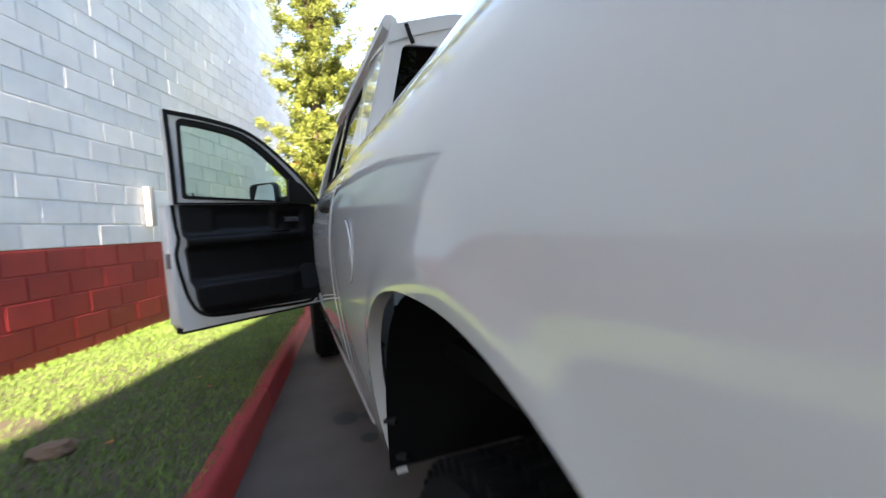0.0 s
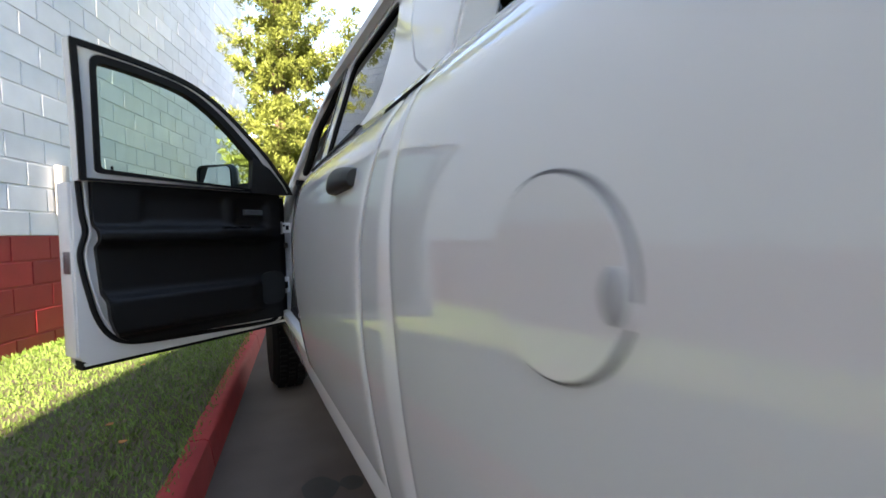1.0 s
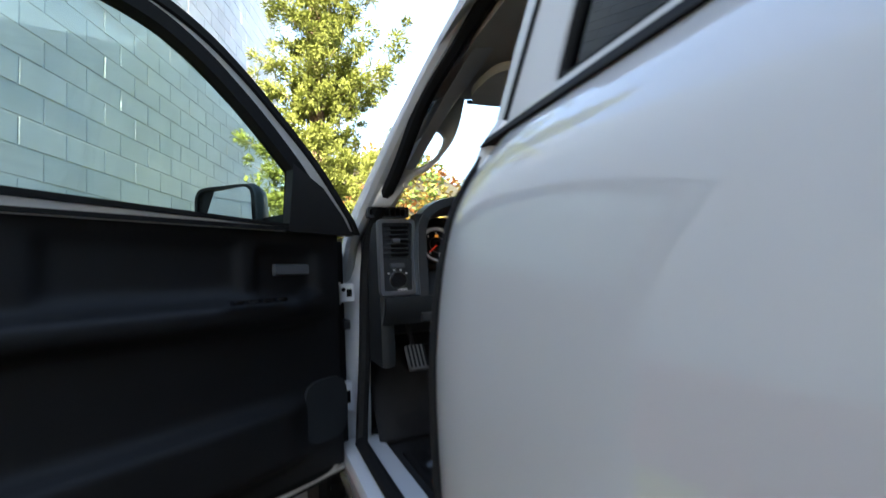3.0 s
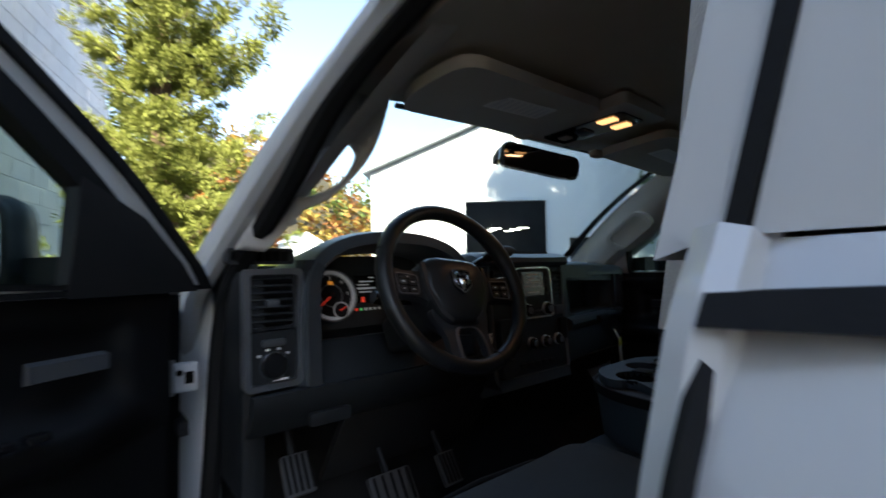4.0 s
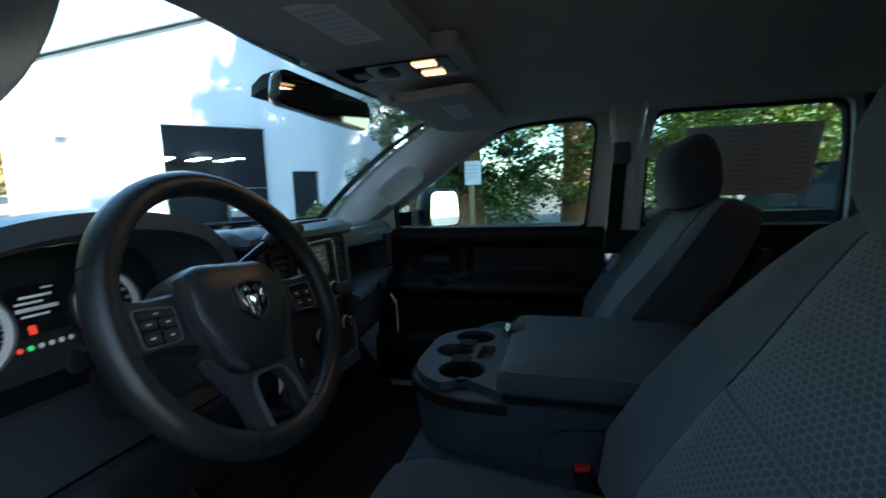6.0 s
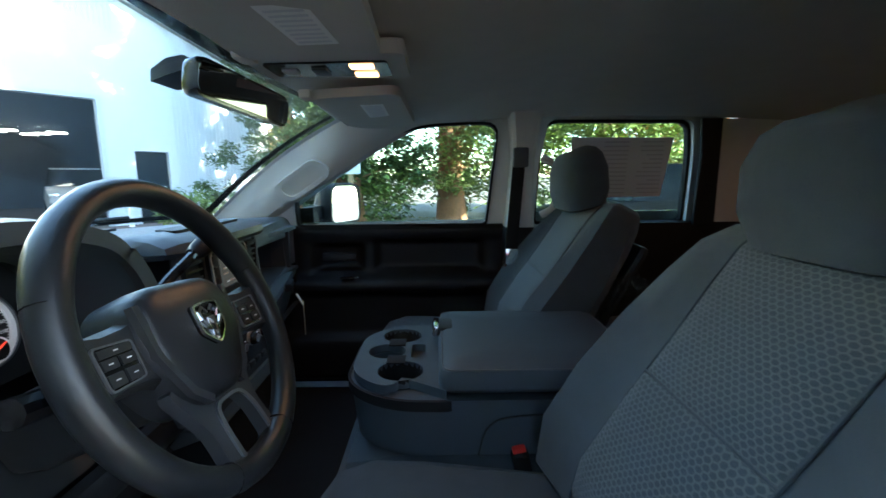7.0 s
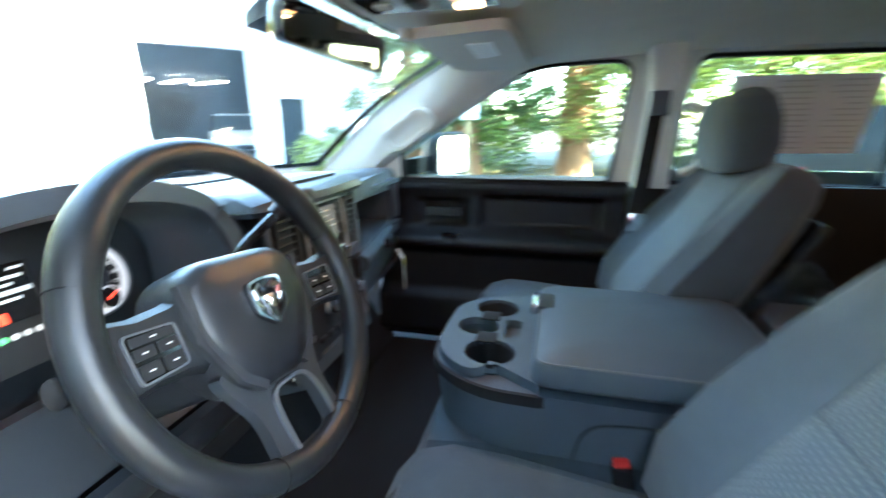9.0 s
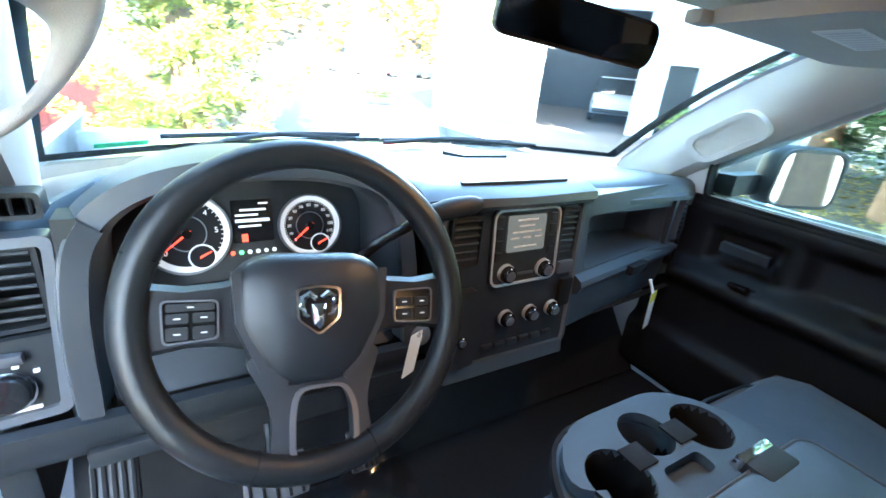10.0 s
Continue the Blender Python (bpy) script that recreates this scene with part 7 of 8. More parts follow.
pipe = thing("wall_box", "pale electrical box and conduit on the block wall", "electrical box", tuple(wall_at(1.72, 0.03, 1.57)))
b = new_box((0, 0, 0), (0.06, 0.10, 0.44), 0.008)
bmesh.ops.transform(b, matrix=Matrix.Translation(wall_at(1.72, 0.045, 1.57)) @ Matrix.Rotation(-PHI, 4, "Z"), verts=b.verts[:])
part("box", b, CONCRETE, pipe)


# ---------------- plants and the far side of the lot ----------------
def leaf_mesh(points, size, rng, flat=0.4, along=None, slim=0.5):
    """Small bent leaf pairs at points."""
    verts, faces = [], []
    for i, p in enumerate(points):
        k = len(verts)
        z = rng.uniform(-1, 1) * flat
        a = rng.uniform(0, 2 * math.pi)
        d = Vector((math.cos(a), math.sin(a), z)) if along is None else (Vector(along[i]) + Vector((rng.uniform(-.6, .6), rng.uniform(-.6, .6), rng.uniform(-.35, .5))))
        d.normalize()
        side_ = d.cross(Vector((rng.uniform(-.5, .5), rng.uniform(-.5, .5), 1))).normalized()
        s = size * rng.uniform(0.6, 1.35)
        up = side_.cross(d) * s * 0.18
        p = Vector(p)
        verts += [p - d * s * 0.5, p + side_ * s * slim * 0.5 + up, p + d * s * 0.5, p - side_ * s * slim * 0.5 + up]
        faces += [(k, k + 1, k + 2), (k, k + 2, k + 3)]
    me = bpy.data.meshes.new("leaves")
    me.from_pydata([tuple(v) for v in verts], [], faces)
    return me


def leafy(name, points, size, material, parent, rng, flat=0.6, along=None, slim=0.5, label=""):
    me = leaf_mesh(points, size, rng, flat, along, slim)
    me.materials.append(material)
    ob = new(name, me)
    ob.parent = parent
    ob.location = -Vector(parent.location)
    if label:
        ob["label"] = label
    return ob


def spruce(x, y, z0, height, spread_, seed, label):
    rng = random.Random(seed)
    t = thing("spruce_tree", label, "tree", (x, y, z0))
    trunk = [(x + 0.03 * math.sin(k), y + 0.03 * math.cos(k * 1.3), z0 + height * k / 10) for k in range(11)]
    part("trunk", tube(trunk, [0.13 * (1 - k / 11) + 0.01 for k in range(11)], 10, up=(1, 0, 0)), BARK, t)
    pts, dirs = [], []
    limbs = bmesh.new()
    z = 0.55
    while z < height - 0.2:
        f = z / height
        reach = spread_ * (1 - f) ** 0.72 * (0.75 + 0.25 * math.sin(min(1, f * 6) * 1.57))
        count = rng.randint(5, 7)
        turn = rng.uniform(0, 6.28)
        for b in range(count):
            if rng.random() < 0.06:
                continue
            a = turn + 2 * math.pi * b / count + rng.uniform(-0.3, 0.3)
            L = reach * (rng.uniform(1.25, 1.5) if rng.random() < 0.10 else rng.uniform(0.6, 1.08))
            steps = max(4, int(L / 0.09))
            out = Vector((math.cos(a), math.sin(a), 0))
            path = []
            for i in range(steps + 1):
                q = i / steps
                path.append(Vector((x, y, z0 + z)) + out * L * q + Vector((0, 0, L * (-0.10 * q + 0.58 * q ** 2.0) + 0.05 * math.sin(9 * q + a))))
            loft(limbs, [[p + Vector((0.012 * (1.1 - i / steps) * math.cos(c), 0, 0.012 * (1.1 - i / steps) * math.sin(c))) + out.cross(Vector((0, 0, 1))) * 0.012 * (1.1 - i / steps) * math.cos(c) for c in (0, 2.1, 4.2)] for i, p in enumerate(path)], True, False)
            g = 0.16
            while g < 1.02:
                p = path[min(steps, int(g * steps))]
                wide = (0.26 * L * (1 - g) + 0.06)
                for side_k in ((-1, 0, 1) if wide > 0.10 else (0,)):
                    for far in ((0.55, 1.0) if wide > 0.22 and side_k else (1.0,)):
                        c = p + out.cross(Vector((0, 0, 1))) * wide * side_k * far * rng.uniform(0.75, 1.2) + out * 0.04 * rng.uniform(-1, 1) + Vector((0, 0, rng.uniform(-0.02, 0.05) - 0.06 * abs(side_k) * far))
                        r = rng.uniform(0.07, 0.13)
                        for m in range(62):
                            v = Vector((rng.gauss(0, 1), rng.gauss(0, 1), rng.gauss(0.25, 0.8))).normalized()
                            pts.append(c + v * r * rng.uniform(0.35, 1.0))
                            dirs.append(v + out * 0.5)
                g += 0.115 / max(0.35, L)
        z += rng.uniform(0.30, 0.44)
    lb = part("limb", limbs, BARK, t)
    tagged(lb, kind="stuff")
    leafy("crown", pts, 0.055, NEEDLES, t, rng, along=dirs, slim=0.30)
    return t


spruce(-0.42, 7.5, 0.2, 7.8, 1.5, 5, "tall yellow-green spruce tree growing beside the kerb")


def clump_tree(name, x, y, z0, height, spread_, seed, leaf, bark, label, trunk_r, low, count, size, lean=0.0):
    rng = random.Random(seed)
    t = thing(name, label, "tree", (x, y, z0))
    part("trunk", tube([(x + lean * q * height, y + 0.05 * math.sin(q * 5), z0 + height * 0.8 * q) for q in [k / 8 for k in range(9)]],
                       [trunk_r * (1.25 if k == 0 else 1 - 0.09 * k) for k in range(9)], 12, up=(1, 0, 0)), bark, t)
    limbs, pts = bmesh.new(), []
    n = 34
    for b in range(n):
        f = (b + 0.5) / n
        h = low + (height - low) * f
        a = b * 2.4 + rng.uniform(-0.4, 0.4)
        L = spread_ * math.sin(math.pi * min(1, 0.32 + 0.66 * f)) * rng.uniform(0.75, 1.12) + 0.2
        base = Vector((x + lean * h, y, z0 + h * 0.92))
        end = base + Vector((math.cos(a) * L, math.sin(a) * L, rng.uniform(-0.5, 0.5) * L * 0.4))
        mid = base.lerp(end, 0.5) + Vector((0, 0, 0.12 * L))
        path = smooth_path([base, mid, end], 4)
        w = trunk_r * 0.28 * (1 - 0.6 * f)
        loft(limbs, [[p + Vector((w * (1 - 0.09 * i) * math.cos(c), w * (1 - 0.09 * i) * math.sin(c), 0)) for c in (0, 2.1, 4.2)] for i, p in enumerate(path)], True, False)
        for c in range(9):
            q = rng.uniform(0.08, 1.05)
            cc = base.lerp(end, q) + Vector((rng.gauss(0, 0.28), rng.gauss(0, 0.28), rng.gauss(0.05, 0.22)))
            r = rng.uniform(0.22, 0.52) * spread_ / 2.2
            for k in range(count):
                v = Vector((rng.gauss(0, 1), rng.gauss(0, 1), rng.gauss(0, 0.6)))
                pts.append(cc + v.normalized() * r * rng.uniform(0.45, 1.05) * Vector((1, 1, 0.62)).length / 1.73)
    part("limb", limbs, bark, t)
    leafy("crown", pts, size, leaf, t, rng, 0.8, slim=0.55)
    return t


clump_tree("cedar_tree", 10.6, 2.4, 0.1, 13.0, 3.6, 11, LEAF_GREEN, BARK_RED, "large green cedar tree with an orange-brown trunk", 0.36, 0.9, 160, 0.14)
clump_tree("cedar_tree", 9.0, 4.7, 0.1, 12.5, 1.7, 12, LEAF_DARK, BARK_RED, "dark green cedar tree with a thick orange-brown trunk", 0.30, 1.2, 150, 0.13)
clump_tree("cedar_tree", 11.7, 6.9, 0.2, 9.5, 2.0, 13, LEAF_DARK, BARK_RED, "dark green cedar tree beside the white building", 0.30, 0.6, 150, 0.11)
clump_tree("broadleaf_tree", 12.5, -2.2, 0.1, 8.0, 3.4, 14, LEAF_GREEN, BARK, "leafy green tree behind the parked black pickup", 0.25, 1.6, 75, 0.18)
clump_tree("broadleaf_tree", 16.0, -7.0, 0.1, 9.0, 4.0, 15, LEAF_ORANGE, BARK, "orange autumn tree at the edge of the lot", 0.3, 1.5, 75, 0.22)
clump_tree("broadleaf_tree", 16.5, 0.2, 0.1, 11.0, 4.2, 16, LEAF_GREEN, BARK, "tall leafy tree at the edge of the lot", 0.3, 1.2, 75, 0.2)
# two unseen trees added out of view to shade the workshop front
clump_tree("broadleaf_tree", 4.9, -5.0, 0.1, 17.5, 2.7, 18, LEAF_GREEN, BARK, "unseen tall leafy tree added to shade the white building", 0.3, 5.0, 75, 0.2)
clump_tree("broadleaf_tree", 1.7, -5.3, 0.1, 15.5, 3.1, 19, LEAF_GREEN, BARK, "unseen leafy tree added to shade the white building", 0.3, 5.0, 75, 0.2)
clump_tree("broadleaf_tree", -1.6, 12.8, 0.2, 6.5, 1.9, 17, LEAF_GREEN, BARK, "leafy green tree at the end of the grass strip", 0.14, 1.0, 80, 0.12)


def bush(x, y, z0, r, h, leaf, label, seed, count=1500, size=0.1):
    rng = random.Random(seed)
    t = thing("bush", label, "bush", (x, y, z0), "bushes")
    stems = bmesh.new()
    for k in range(7):
        a = k * 0.9
        cyl(stems, (x, y, z0), (x + r * 0.6 * math.cos(a), y + r * 0.6 * math.sin(a), z0 + h * 0.7), 0.02, 0.008, 6)
    part("stem", stems, BARK, t)
    pts = []
    for k in range(count):
        v = Vector((rng.gauss(0, 1), rng.gauss(0, 1), rng.gauss(0, 1))).normalized() * rng.uniform(0.5, 1.05)
        bumpy = 1 + 0.35 * noise.noise(v * 2.2 + Vector((x, y, 0)))
        pts.append(Vector((x, y, z0 + h * 0.5)) + Vector((v.x * r * bumpy, v.y * r * bumpy, v.z * h * 0.5 * bumpy)))
    leafy("foliage", pts, size, leaf, t, rng, 0.9, slim=0.6)


bush(9.6, 8.6, 0.25, 0.8, 1.1, LEAF_GREEN, "low green bush beside the white building", 21)
bush(5.6, 17.6, 0.4, 0.7, 0.8, LEAF_DARK, "small dark bush at the corner of the white building", 22)
bush(-0.4, 12.6, 0.2, 0.9, 0.9, LEAF_GREEN, "low green bush on the grass strip", 23)
bush(-1.3, 10.2, 0.2, 0.6, 0.9, LEAF_GREEN, "sunlit bush beside the block wall", 24)
bush(0.1, 15.5, 0.2, 0.9, 1.6, LEAF_GREEN, "green bush on the grass strip", 25)
bush(12.0, -0.2, 0.1, 1.4, 1.3, LEAF_DARK, "dark green hedge bush under the cedars", 26, 2200, 0.13)
bush(12.6, 5.0, 0.1, 1.5, 1.5, LEAF_DARK, "dark green hedge bush under the cedars", 27, 2200, 0.13)

# planting bed with fallen leaves at the right
bm = surface(lambda u, v: (6.6 + 9.5 * u, -5.0 + 12.5 * v, ground_z(6.6 + 9.5 * u, -5 + 12.5 * v) + 0.03 + 0.10 * u + 0.03 * noise.noise(Vector((u * 9, v * 12, 0)))), 30, 40, (0, 0, -0.3))
solo("planting_bed", bm, SOIL, "bare brown earth bed under the cedars", "earth bed", kind="structure")
rng = random.Random(31)
pts = [(rng.uniform(6.7, 14), rng.uniform(-4.8, 7.2), 0) for k in range(5000)]
pts = [(x, y, ground_z(x, y) + 0.07 + 0.10 * (x - 6.6) / 9.5) for x, y, z in pts]
me = leaf_mesh(pts, 0.11, rng, 0.15)
me.materials.append(LEAF_FALL)
tagged(new("leaf_litter", me), "dry yellow leaf litter on the earth bed", "leaves", kind="stuff")
bm = new_loft([[(6.45, y, 0.0), (6.58, y, 0.0), (6.58, y, 0.17), (6.47, y, 0.17)] for y in (-5.0, 0.0, 4.0, 7.5)])
solo("bed_kerb", bm, CONCRETE, "pale concrete kerb round the earth bed", "kerb", kind="structure")

# sign on a post
sg = thing("parking_sign", "white parking sign on a wooden post", "sign", (7.4, 4.35, 0.1))
part("post", new_box((7.42, 4.38, 1.0), (0.09, 0.09, 2.1), 0.006), WOOD, sg)
bm = plate([rounded([(-0.15, -0.22), (0.15, -0.22), (0.15, 0.22), (-0.15, 0.22)], 0.02)], lambda u, v, w: (7.36 + u * 0.25 + w, 4.34 - u * 0.97, 1.86 + v), 0.004)
pl = part("sign_plate", bm, PAPER, sg, "white sign plate")
for k, h in enumerate((0.12, 0.05, -0.02, -0.09)):
    part("print_bar", plate([[(-0.11, h), (0.11, h), (0.11, h + 0.03), (-0.11, h + 0.03)]], lambda u, v, w: (7.356 + u * 0.25 - w, 4.339 - u * 0.97, 1.86 + v), 0.001), PAPER_GREY, pl)

# green utility box
ub = thing("utility_box", "green steel utility box on the grass strip", "utility box", (-1.55, 11.4, 0.2))
part("cabinet", new_box((-1.42, 11.4, 0.62), (0.42, 0.40, 0.82), 0.02), UTIL_GREEN, ub)
part("cap", new_box((-1.42, 11.4, 1.04), (0.46, 0.44, 0.04), 0.012), UTIL_GREEN, ub)

# ---------------- white workshop building with a gable front ----------------
BO = Vector((11.6, 12.0, 0.0))
BF = Vector((0.759, -0.651, 0))
BN = Vector((-0.651, -0.759, 0))
BZ = 0.30
bld = thing("workshop_building", "white workshop building with a gable front and an open bay", "building", tuple(BO + Vector((0, 0, BZ))))


def bp_(s, z, d=0.0):
    return tuple(BO + BF * s - BN * d + Vector((0, 0, z)))


gable = [(-6.2, BZ - 0.4), (4.9, BZ - 0.4), (4.9, 4.75), (-0.75, 7.1), (-6.2, 4.85)]
bay = [(-2.85, BZ), (0.0, BZ), (0.0, 3.76), (-2.85, 3.76)]
mdoor = [(0.78, BZ), (1.66, BZ), (1.66, 2.42), (0.78, 2.42)]
front = part("front_wall", plate([gable, bay, mdoor], lambda u, v, w: bp_(u, v, w), 0.2), WHITE_WALL, bld)
for s in (-6.1, 4.8):
    bm = plate([[(0, BZ - 0.4), (11, BZ - 0.4), (11, 4.8), (0, 4.8)]], lambda u, v, w: tuple(BO + BF * (s - 0.08 + w) - BN * (0.2 + u) + Vector((0, 0, v))), 0.16)
    part("side_wall", bm, SIDING, bld)
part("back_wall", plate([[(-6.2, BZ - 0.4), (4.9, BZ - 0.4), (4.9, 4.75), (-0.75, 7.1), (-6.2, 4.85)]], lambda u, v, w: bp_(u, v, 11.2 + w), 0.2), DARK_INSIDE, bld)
for a, b in (((-6.45, 4.80), (-0.75, 7.15)), ((-0.75, 7.15), (5.15, 4.70))):
    bm = plate([[(0, 0), (1, 0), (1, 1), (0, 1)]], lambda u, v, w: bp_(a[0] + (b[0] - a[0]) * u, a[1] + (b[1] - a[1]) * u + 0.02 + w, -0.35 + 11.9 * v), 0.12)
    part("roof_slope", bm, SIDING, bld, "grey metal roof slope")
for k in range(26):
    s = 1.9 + k * 0.115
    top_ = 7.1 - (s + 0.75) * 0.416 - 0.1
    part("siding_rib", plate([[(s, BZ), (s + 0.03, BZ), (s + 0.03, top_), (s, top_)]], lambda u, v, w: bp_(u, v, -0.022 + w), 0.02), SIDING, front)
for k in range(16):
    s = -1.2 + k * 0.115
    top_ = 7.1 - abs(s + 0.75) * 0.416 - 0.1
    part("siding_rib", plate([[(s, top_ - 0.9), (s + 0.03, top_ - 0.9), (s + 0.03, top_), (s, top_)]], lambda u, v, w: bp_(u, v, -0.022 + w), 0.02), SIDING, front)
frame_loop = [(-2.97, BZ), (-2.97, 3.88), (0.12, 3.88), (0.12, BZ), (0.0, BZ), (0.0, 3.76), (-2.85, 3.76), (-2.85, BZ)]
part("bay_frame", plate([frame_loop], lambda u, v, w: bp_(u, v, -0.03 + w), 0.1), SIDING, bld, "grey steel door frame")
dleaf = part("entry_door", plate([[(0.82, BZ + 0.02), (1.62, BZ + 0.02), (1.62, 2.40), (0.82, 2.40)]], lambda u, v, w: bp_(u, v, 0.10 + w), 0.05), CAR_GLASS, bld, "dark glazed entry door")
part("door_handle", new_box(bp_(1.52, 1.35, 0.08), (0.04, 0.04, 0.12), 0.01), CHROME, dleaf)
part("workshop_floor", plate([[(-6, 0.1), (4.7, 0.1), (4.7, 11), (-6, 11)]], lambda u, v, w: bp_(u, BZ - 0.02 - w, v), 0.1), CONCRETE, bld)
# dark sheets set just inside the back and side walls
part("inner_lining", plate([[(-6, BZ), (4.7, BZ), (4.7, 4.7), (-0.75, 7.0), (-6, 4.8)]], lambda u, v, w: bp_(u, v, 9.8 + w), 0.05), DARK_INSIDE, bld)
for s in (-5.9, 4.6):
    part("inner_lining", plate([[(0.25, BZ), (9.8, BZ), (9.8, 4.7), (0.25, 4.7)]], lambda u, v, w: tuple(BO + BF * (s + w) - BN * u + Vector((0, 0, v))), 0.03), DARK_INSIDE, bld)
for d in (2.5, 5.0, 7.5):
    for s in (-2.6, -1.4, -0.2):
        part("tube_light", new_box(bp_(s, 3.0 + 0.06 * d, d + 1.5), (0.50, 0.07, 0.05), 0.01, (0, 0, -40.6)), TUBE, bld, "lit workshop tube light")
part("wall_lamp", new_box(bp_(-5.0, 3.35, -0.12), (0.28, 0.22, 0.14), 0.03, (0, 0, -40)), SIDING, bld, "grey wall lamp")
for s in (0.35, 2.3):
    part("bollard", new_cyl(bp_(s, BZ - 0.3, -0.6), bp_(s, BZ + 0.9, -0.6), 0.06, n=12), PAPER, bld, "white bollard")


# ---------------- other vehicles ----------------
def car(name, x, y, yaw, paint, label, pickup=False, length=4.4, height=1.45):
    z0 = ground_z(x, y)
    t = thing(name, label, "car", (x, y, z0), "parked vehicles")
    m = Matrix.Translation((x, y, z0)) @ Matrix.Rotation(radians(yaw), 4, "Z")
    L = length / 2

    def put(nm, bm, material, parent=t, lab=""):
        bmesh.ops.transform(bm, matrix=m, verts=bm.verts[:])
        return part(nm, bm, material, parent, lab)
    k = height / 1.45
    rows = []
    for yy, z0_, z1_, w in ((-L, 0.45, 0.80 * k, 0.78), (-L + 0.08, 0.32, 0.90 * k, 0.86), (-L + 0.6, 0.28, 0.95 * k, 0.90), (0, 0.28, 0.95 * k, 0.91), (L - 1.1, 0.28, 0.92 * k, 0.90), (L - 0.25, 0.30, 0.80 * k, 0.86), (L, 0.42, 0.66 * k, 0.76)):
        rows.append([(-w * 0.95, yy, z0_), (w * 0.95, yy, z0_), (w, yy, (z0_ + z1_) / 2), (w * 0.93, yy, z1_ - 0.02), (w * 0.8, yy, z1_), (-w * 0.8, yy, z1_), (-w * 0.93, yy, z1_ - 0.02), (-w, yy, (z0_ + z1_) / 2)])
    body = put("body", new_loft(rows), paint)
    c0, c1 = (-0.2, 1.35) if pickup else (-L + 0.55, L - 1.25)
    rows = [[(-w, yy, 0.92 * k), (w, yy, 0.92 * k), (w * 0.82, yy2, height), (-w * 0.82, yy2, height)] for yy, yy2, w in ((c0, c0 + 0.3, 0.84), (c1, c1 - 0.55, 0.84))]
    put("cabin_glass", new_loft(rows), CAR_GLASS)
    put("roof", new_box((0, (c0 + 0.3 + c1 - 0.55) / 2, height + 0.005), (1.36, (c1 - c0) - 0.80, 0.05), 0.02), paint)
    for yy in (-L + 0.85, L - 0.85):
        for s in (-1, 1):
            wh = put("wheel", ring_lathe([(0.19, -0.1), (0.30, -0.1), (0.32, -0.06), (0.32, 0.06), (0.30, 0.1), (0.19, 0.1)], (s * 0.80, yy, 0.32), (1, 0, 0), 24), TYRE)
            put("rim", new_cyl((s * 0.86, yy, 0.32), (s * 0.91, yy, 0.32), 0.19, 0.17, 16), STEEL, wh)
    for s in (-1, 1):
        put("tail_light", new_box((s * 0.70, -L + 0.02, 0.72 * k), (0.22, 0.08, 0.14), 0.03), TAIL_RED)
        put("headlight", new_box((s * 0.62, L - 0.06, 0.66 * k), (0.26, 0.10, 0.12), 0.03), CHROME)
    put("front_bumper", new_box((0, L + 0.0, 0.42), (1.5, 0.12, 0.16), 0.04), DASH_DARK)
    return t


car("pickup", 8.0, -1.9, 8, CAR_BLACK, "black pickup truck parked across the lot", True, 5.4, 1.75)
car("red_car", 13.6, 38.0, 70, CAR_RED, "red car parked far across the lot")
car("black_car", 16.5, 38.5, 80, CAR_BLACK, "black car parked far across the lot")
car("white_car", 20.0, 39.0, 80, CAR_WHITE, "white car parked far across the lot")
car("silver_car", 9.5, 40.5, 80, SIDING, "silver car parked far across the lot")
car("white_van", 15.1, 15.6, 130, CAR_WHITE, "white car standing inside the workshop bay", False, 4.5, 1.6)
shed = thing("white_shed", "small white shed far across the lot", "shed", (14.8, 42.0, 0.6))
part("shed_wall", new_box((15.2, 44.0, 2.4), (3.2, 3.0, 3.6), 0.02), WHITE_WALL, shed)
part("shed_roof", new_loft([[(13.4, y, 4.2), (17.0, y, 4.2), (15.2, y, 5.2)] for y in (42.3, 45.7)]), SIDING, shed)
hyd = thing("fire_hydrant", "red fire hydrant at the edge of the lot", "hydrant", (6.1, -0.35, 0))
part("barrel", ring_lathe([(0.13, 0.0), (0.13, 0.04), (0.09, 0.05), (0.085, 0.55), (0.11, 0.56), (0.11, 0.60), (0.08, 0.66), (0.03, 0.72), (0.0, 0.73)], (6.1, -0.35, 0.25), (0, 0, 1), 20), RED_PLASTIC, hyd)
part("base", new_cyl((6.1, -0.35, 0.0), (6.1, -0.35, 0.26), 0.11, n=16), RED_PLASTIC, hyd)
for d in ((1, 0), (-1, 0), (0, -1)):
    part("nozzle", new_cyl((6.1, -0.35, 0.66), (6.1 + 0.15 * d[0], -0.35 + 0.15 * d[1], 0.66), 0.045, n=12), RED_PLASTIC, hyd)


# window sticker on the rear passenger glass
mon = thing("window_sticker", "large grey price sheet stuck inside the rear side window", "sticker", (side(1, 0.7), 2.1, 1.57))


def on_sheet(u, v, w):
    return (side(1, green(v) - 0.03 - w), u, v)


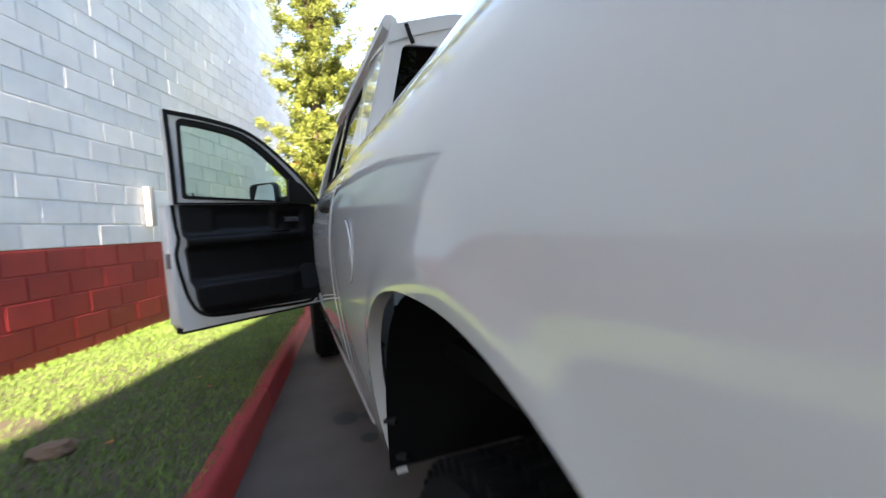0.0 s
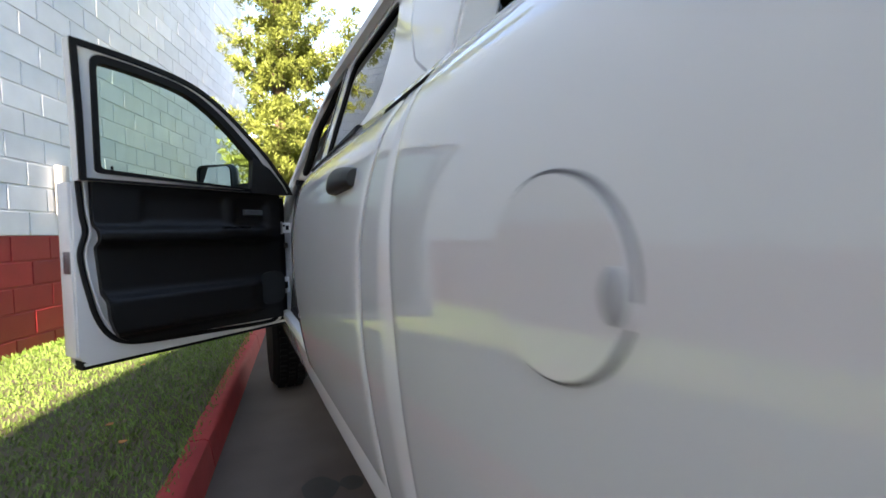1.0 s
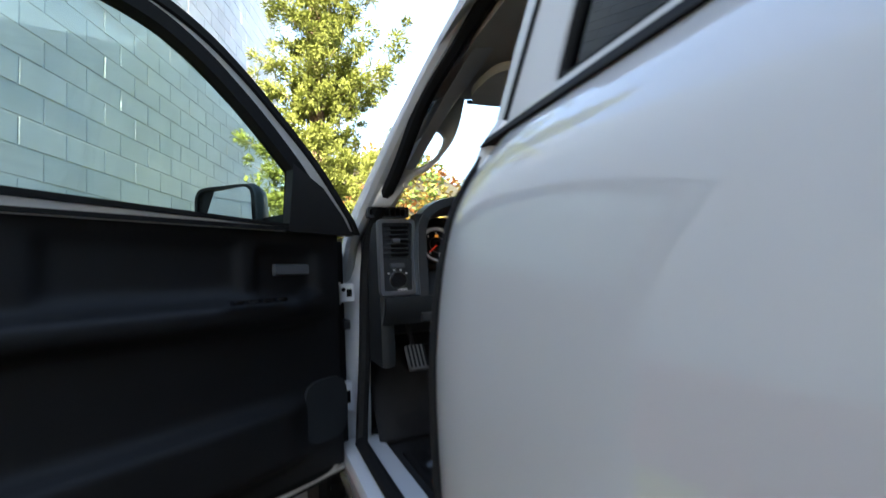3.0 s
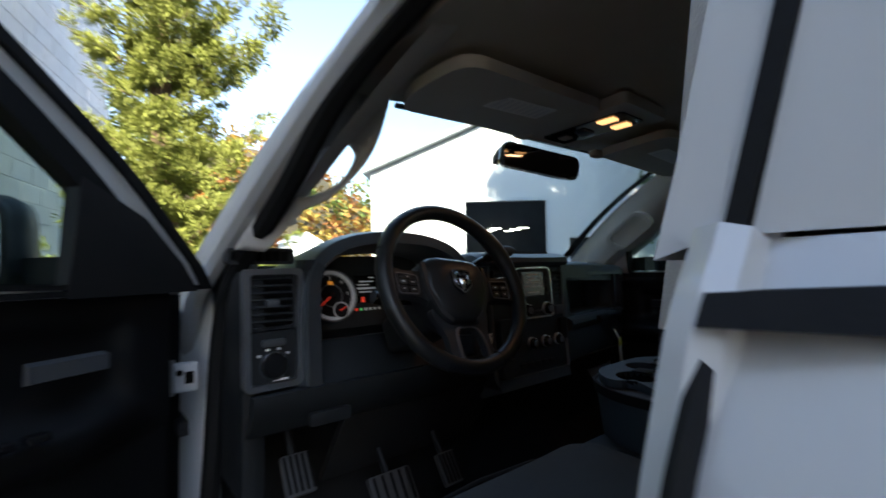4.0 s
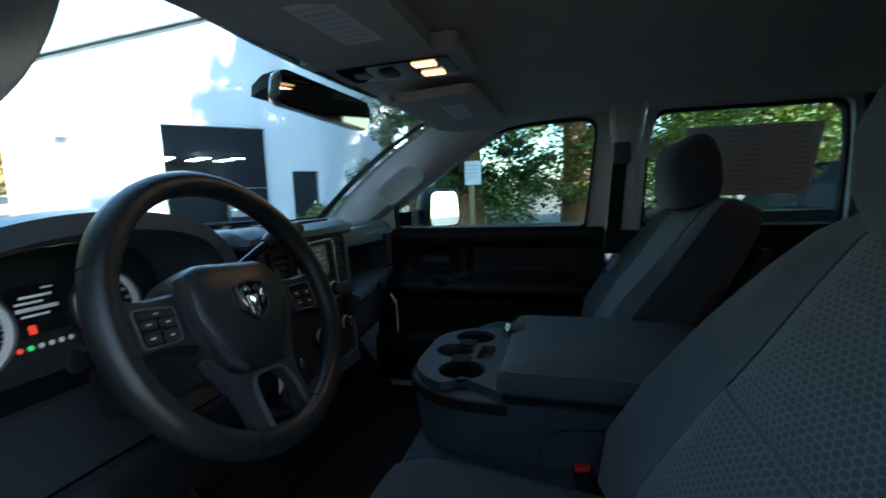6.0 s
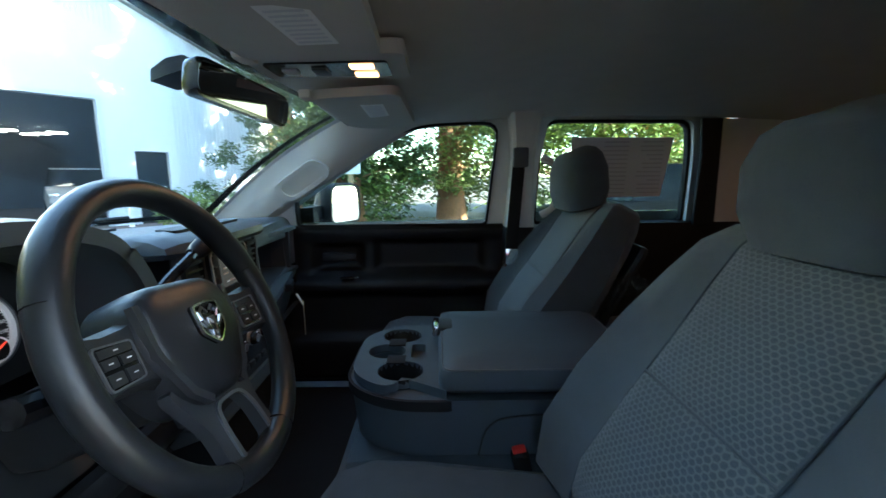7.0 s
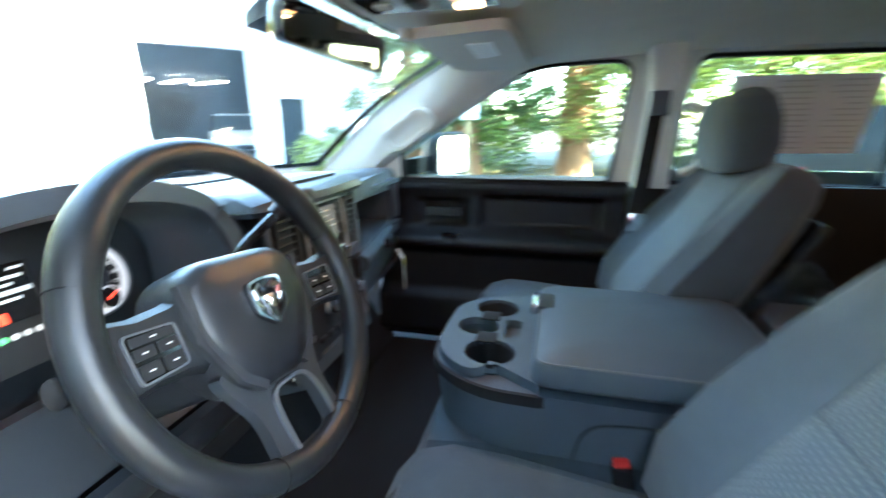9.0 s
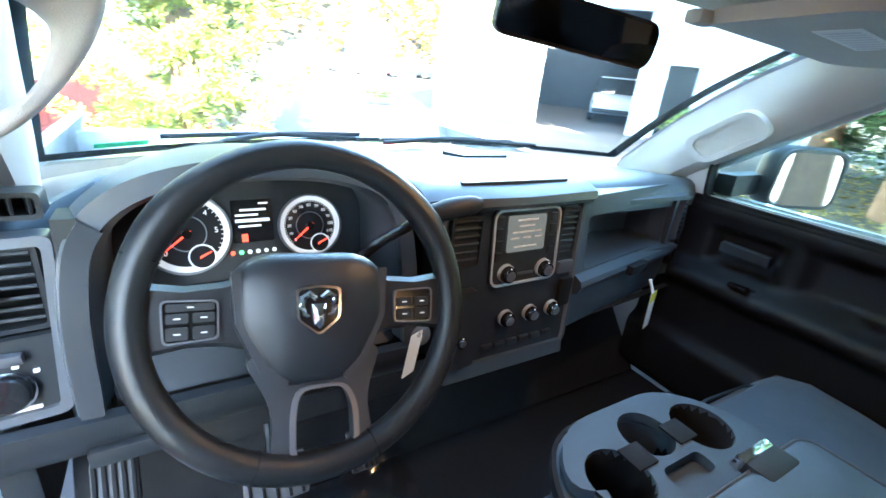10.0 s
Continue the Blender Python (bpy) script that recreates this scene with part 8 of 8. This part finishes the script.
sheet = part("sheet", plate([[(1.895, 1.452), (2.245, 1.448), (2.262, 1.678), (1.872, 1.674)]], on_sheet, 0.001), PAPER_GREY, mon)
rng = random.Random(5)
for k in range(13):
    z = 1.465 + 0.016 * k
    for (a, b) in ((1.905, 1.905 + rng.uniform(0.05, 0.10)), (2.04, 2.04 + rng.uniform(0.08, 0.19))):
        part("print_line", plate([[(a, z), (b, z), (b, z + 0.005), (a, z + 0.005)]], lambda u, v, w: on_sheet(u, v, 0.0015 + w), 0.0004), INK, sheet)

# ---------------- wooded autumn hill in the distance ----------------
rng = random.Random(41)


def hill_z(x, y):
    d = math.hypot(x, y)
    b = math.degrees(math.atan2(x, y))
    crest = 19.0 * math.exp(-((b - 14) / 15.0) ** 2) + 7.0
    return max(0.0, min(1.0, (d - 58) / 40)) * crest + 1.2


bm = surface(lambda u, v: ((58 + 90 * u) * math.sin(radians(-25 + 100 * v)), (58 + 90 * u) * math.cos(radians(-25 + 100 * v)), hill_z((58 + 90 * u) * math.sin(radians(-25 + 100 * v)), (58 + 90 * u) * math.cos(radians(-25 + 100 * v))) - 0.3), 16, 40)
solo("hill", bm, SOIL, "low hill beyond the lot", "hill", kind="structure")
for nm, m_, lab, cnt, sd in (("far_woods", LEAF_FALL, "yellow and orange autumn woods on the far hill", 9000, 1), ("far_green_woods", LEAF_GREEN, "green trees among the far autumn woods", 3500, 2), ("far_orange_woods", LEAF_ORANGE, "orange trees among the far autumn woods", 2500, 3)):
    rng = random.Random(50 + sd)
    pts = []
    for c in range(cnt // 25):
        b = radians(rng.uniform(-20, 70))
        d = rng.uniform(58, 110)
        x, y = d * math.sin(b), d * math.cos(b)
        h = rng.uniform(2.5, 5.5)
        for k in range(25):
            v = Vector((rng.gauss(0, 1), rng.gauss(0, 1), rng.gauss(0, 1))).normalized() * rng.uniform(0.6, 1.0)
            pts.append((x + v.x * h * 0.55, y + v.y * h * 0.55, hill_z(x, y) + h * 0.55 + v.z * h * 0.6))
    me = leaf_mesh(pts, 1.15, rng, 1.0, slim=0.8)
    me.materials.append(m_)
    tagged(new(nm, me), lab, "trees", kind="stuff")
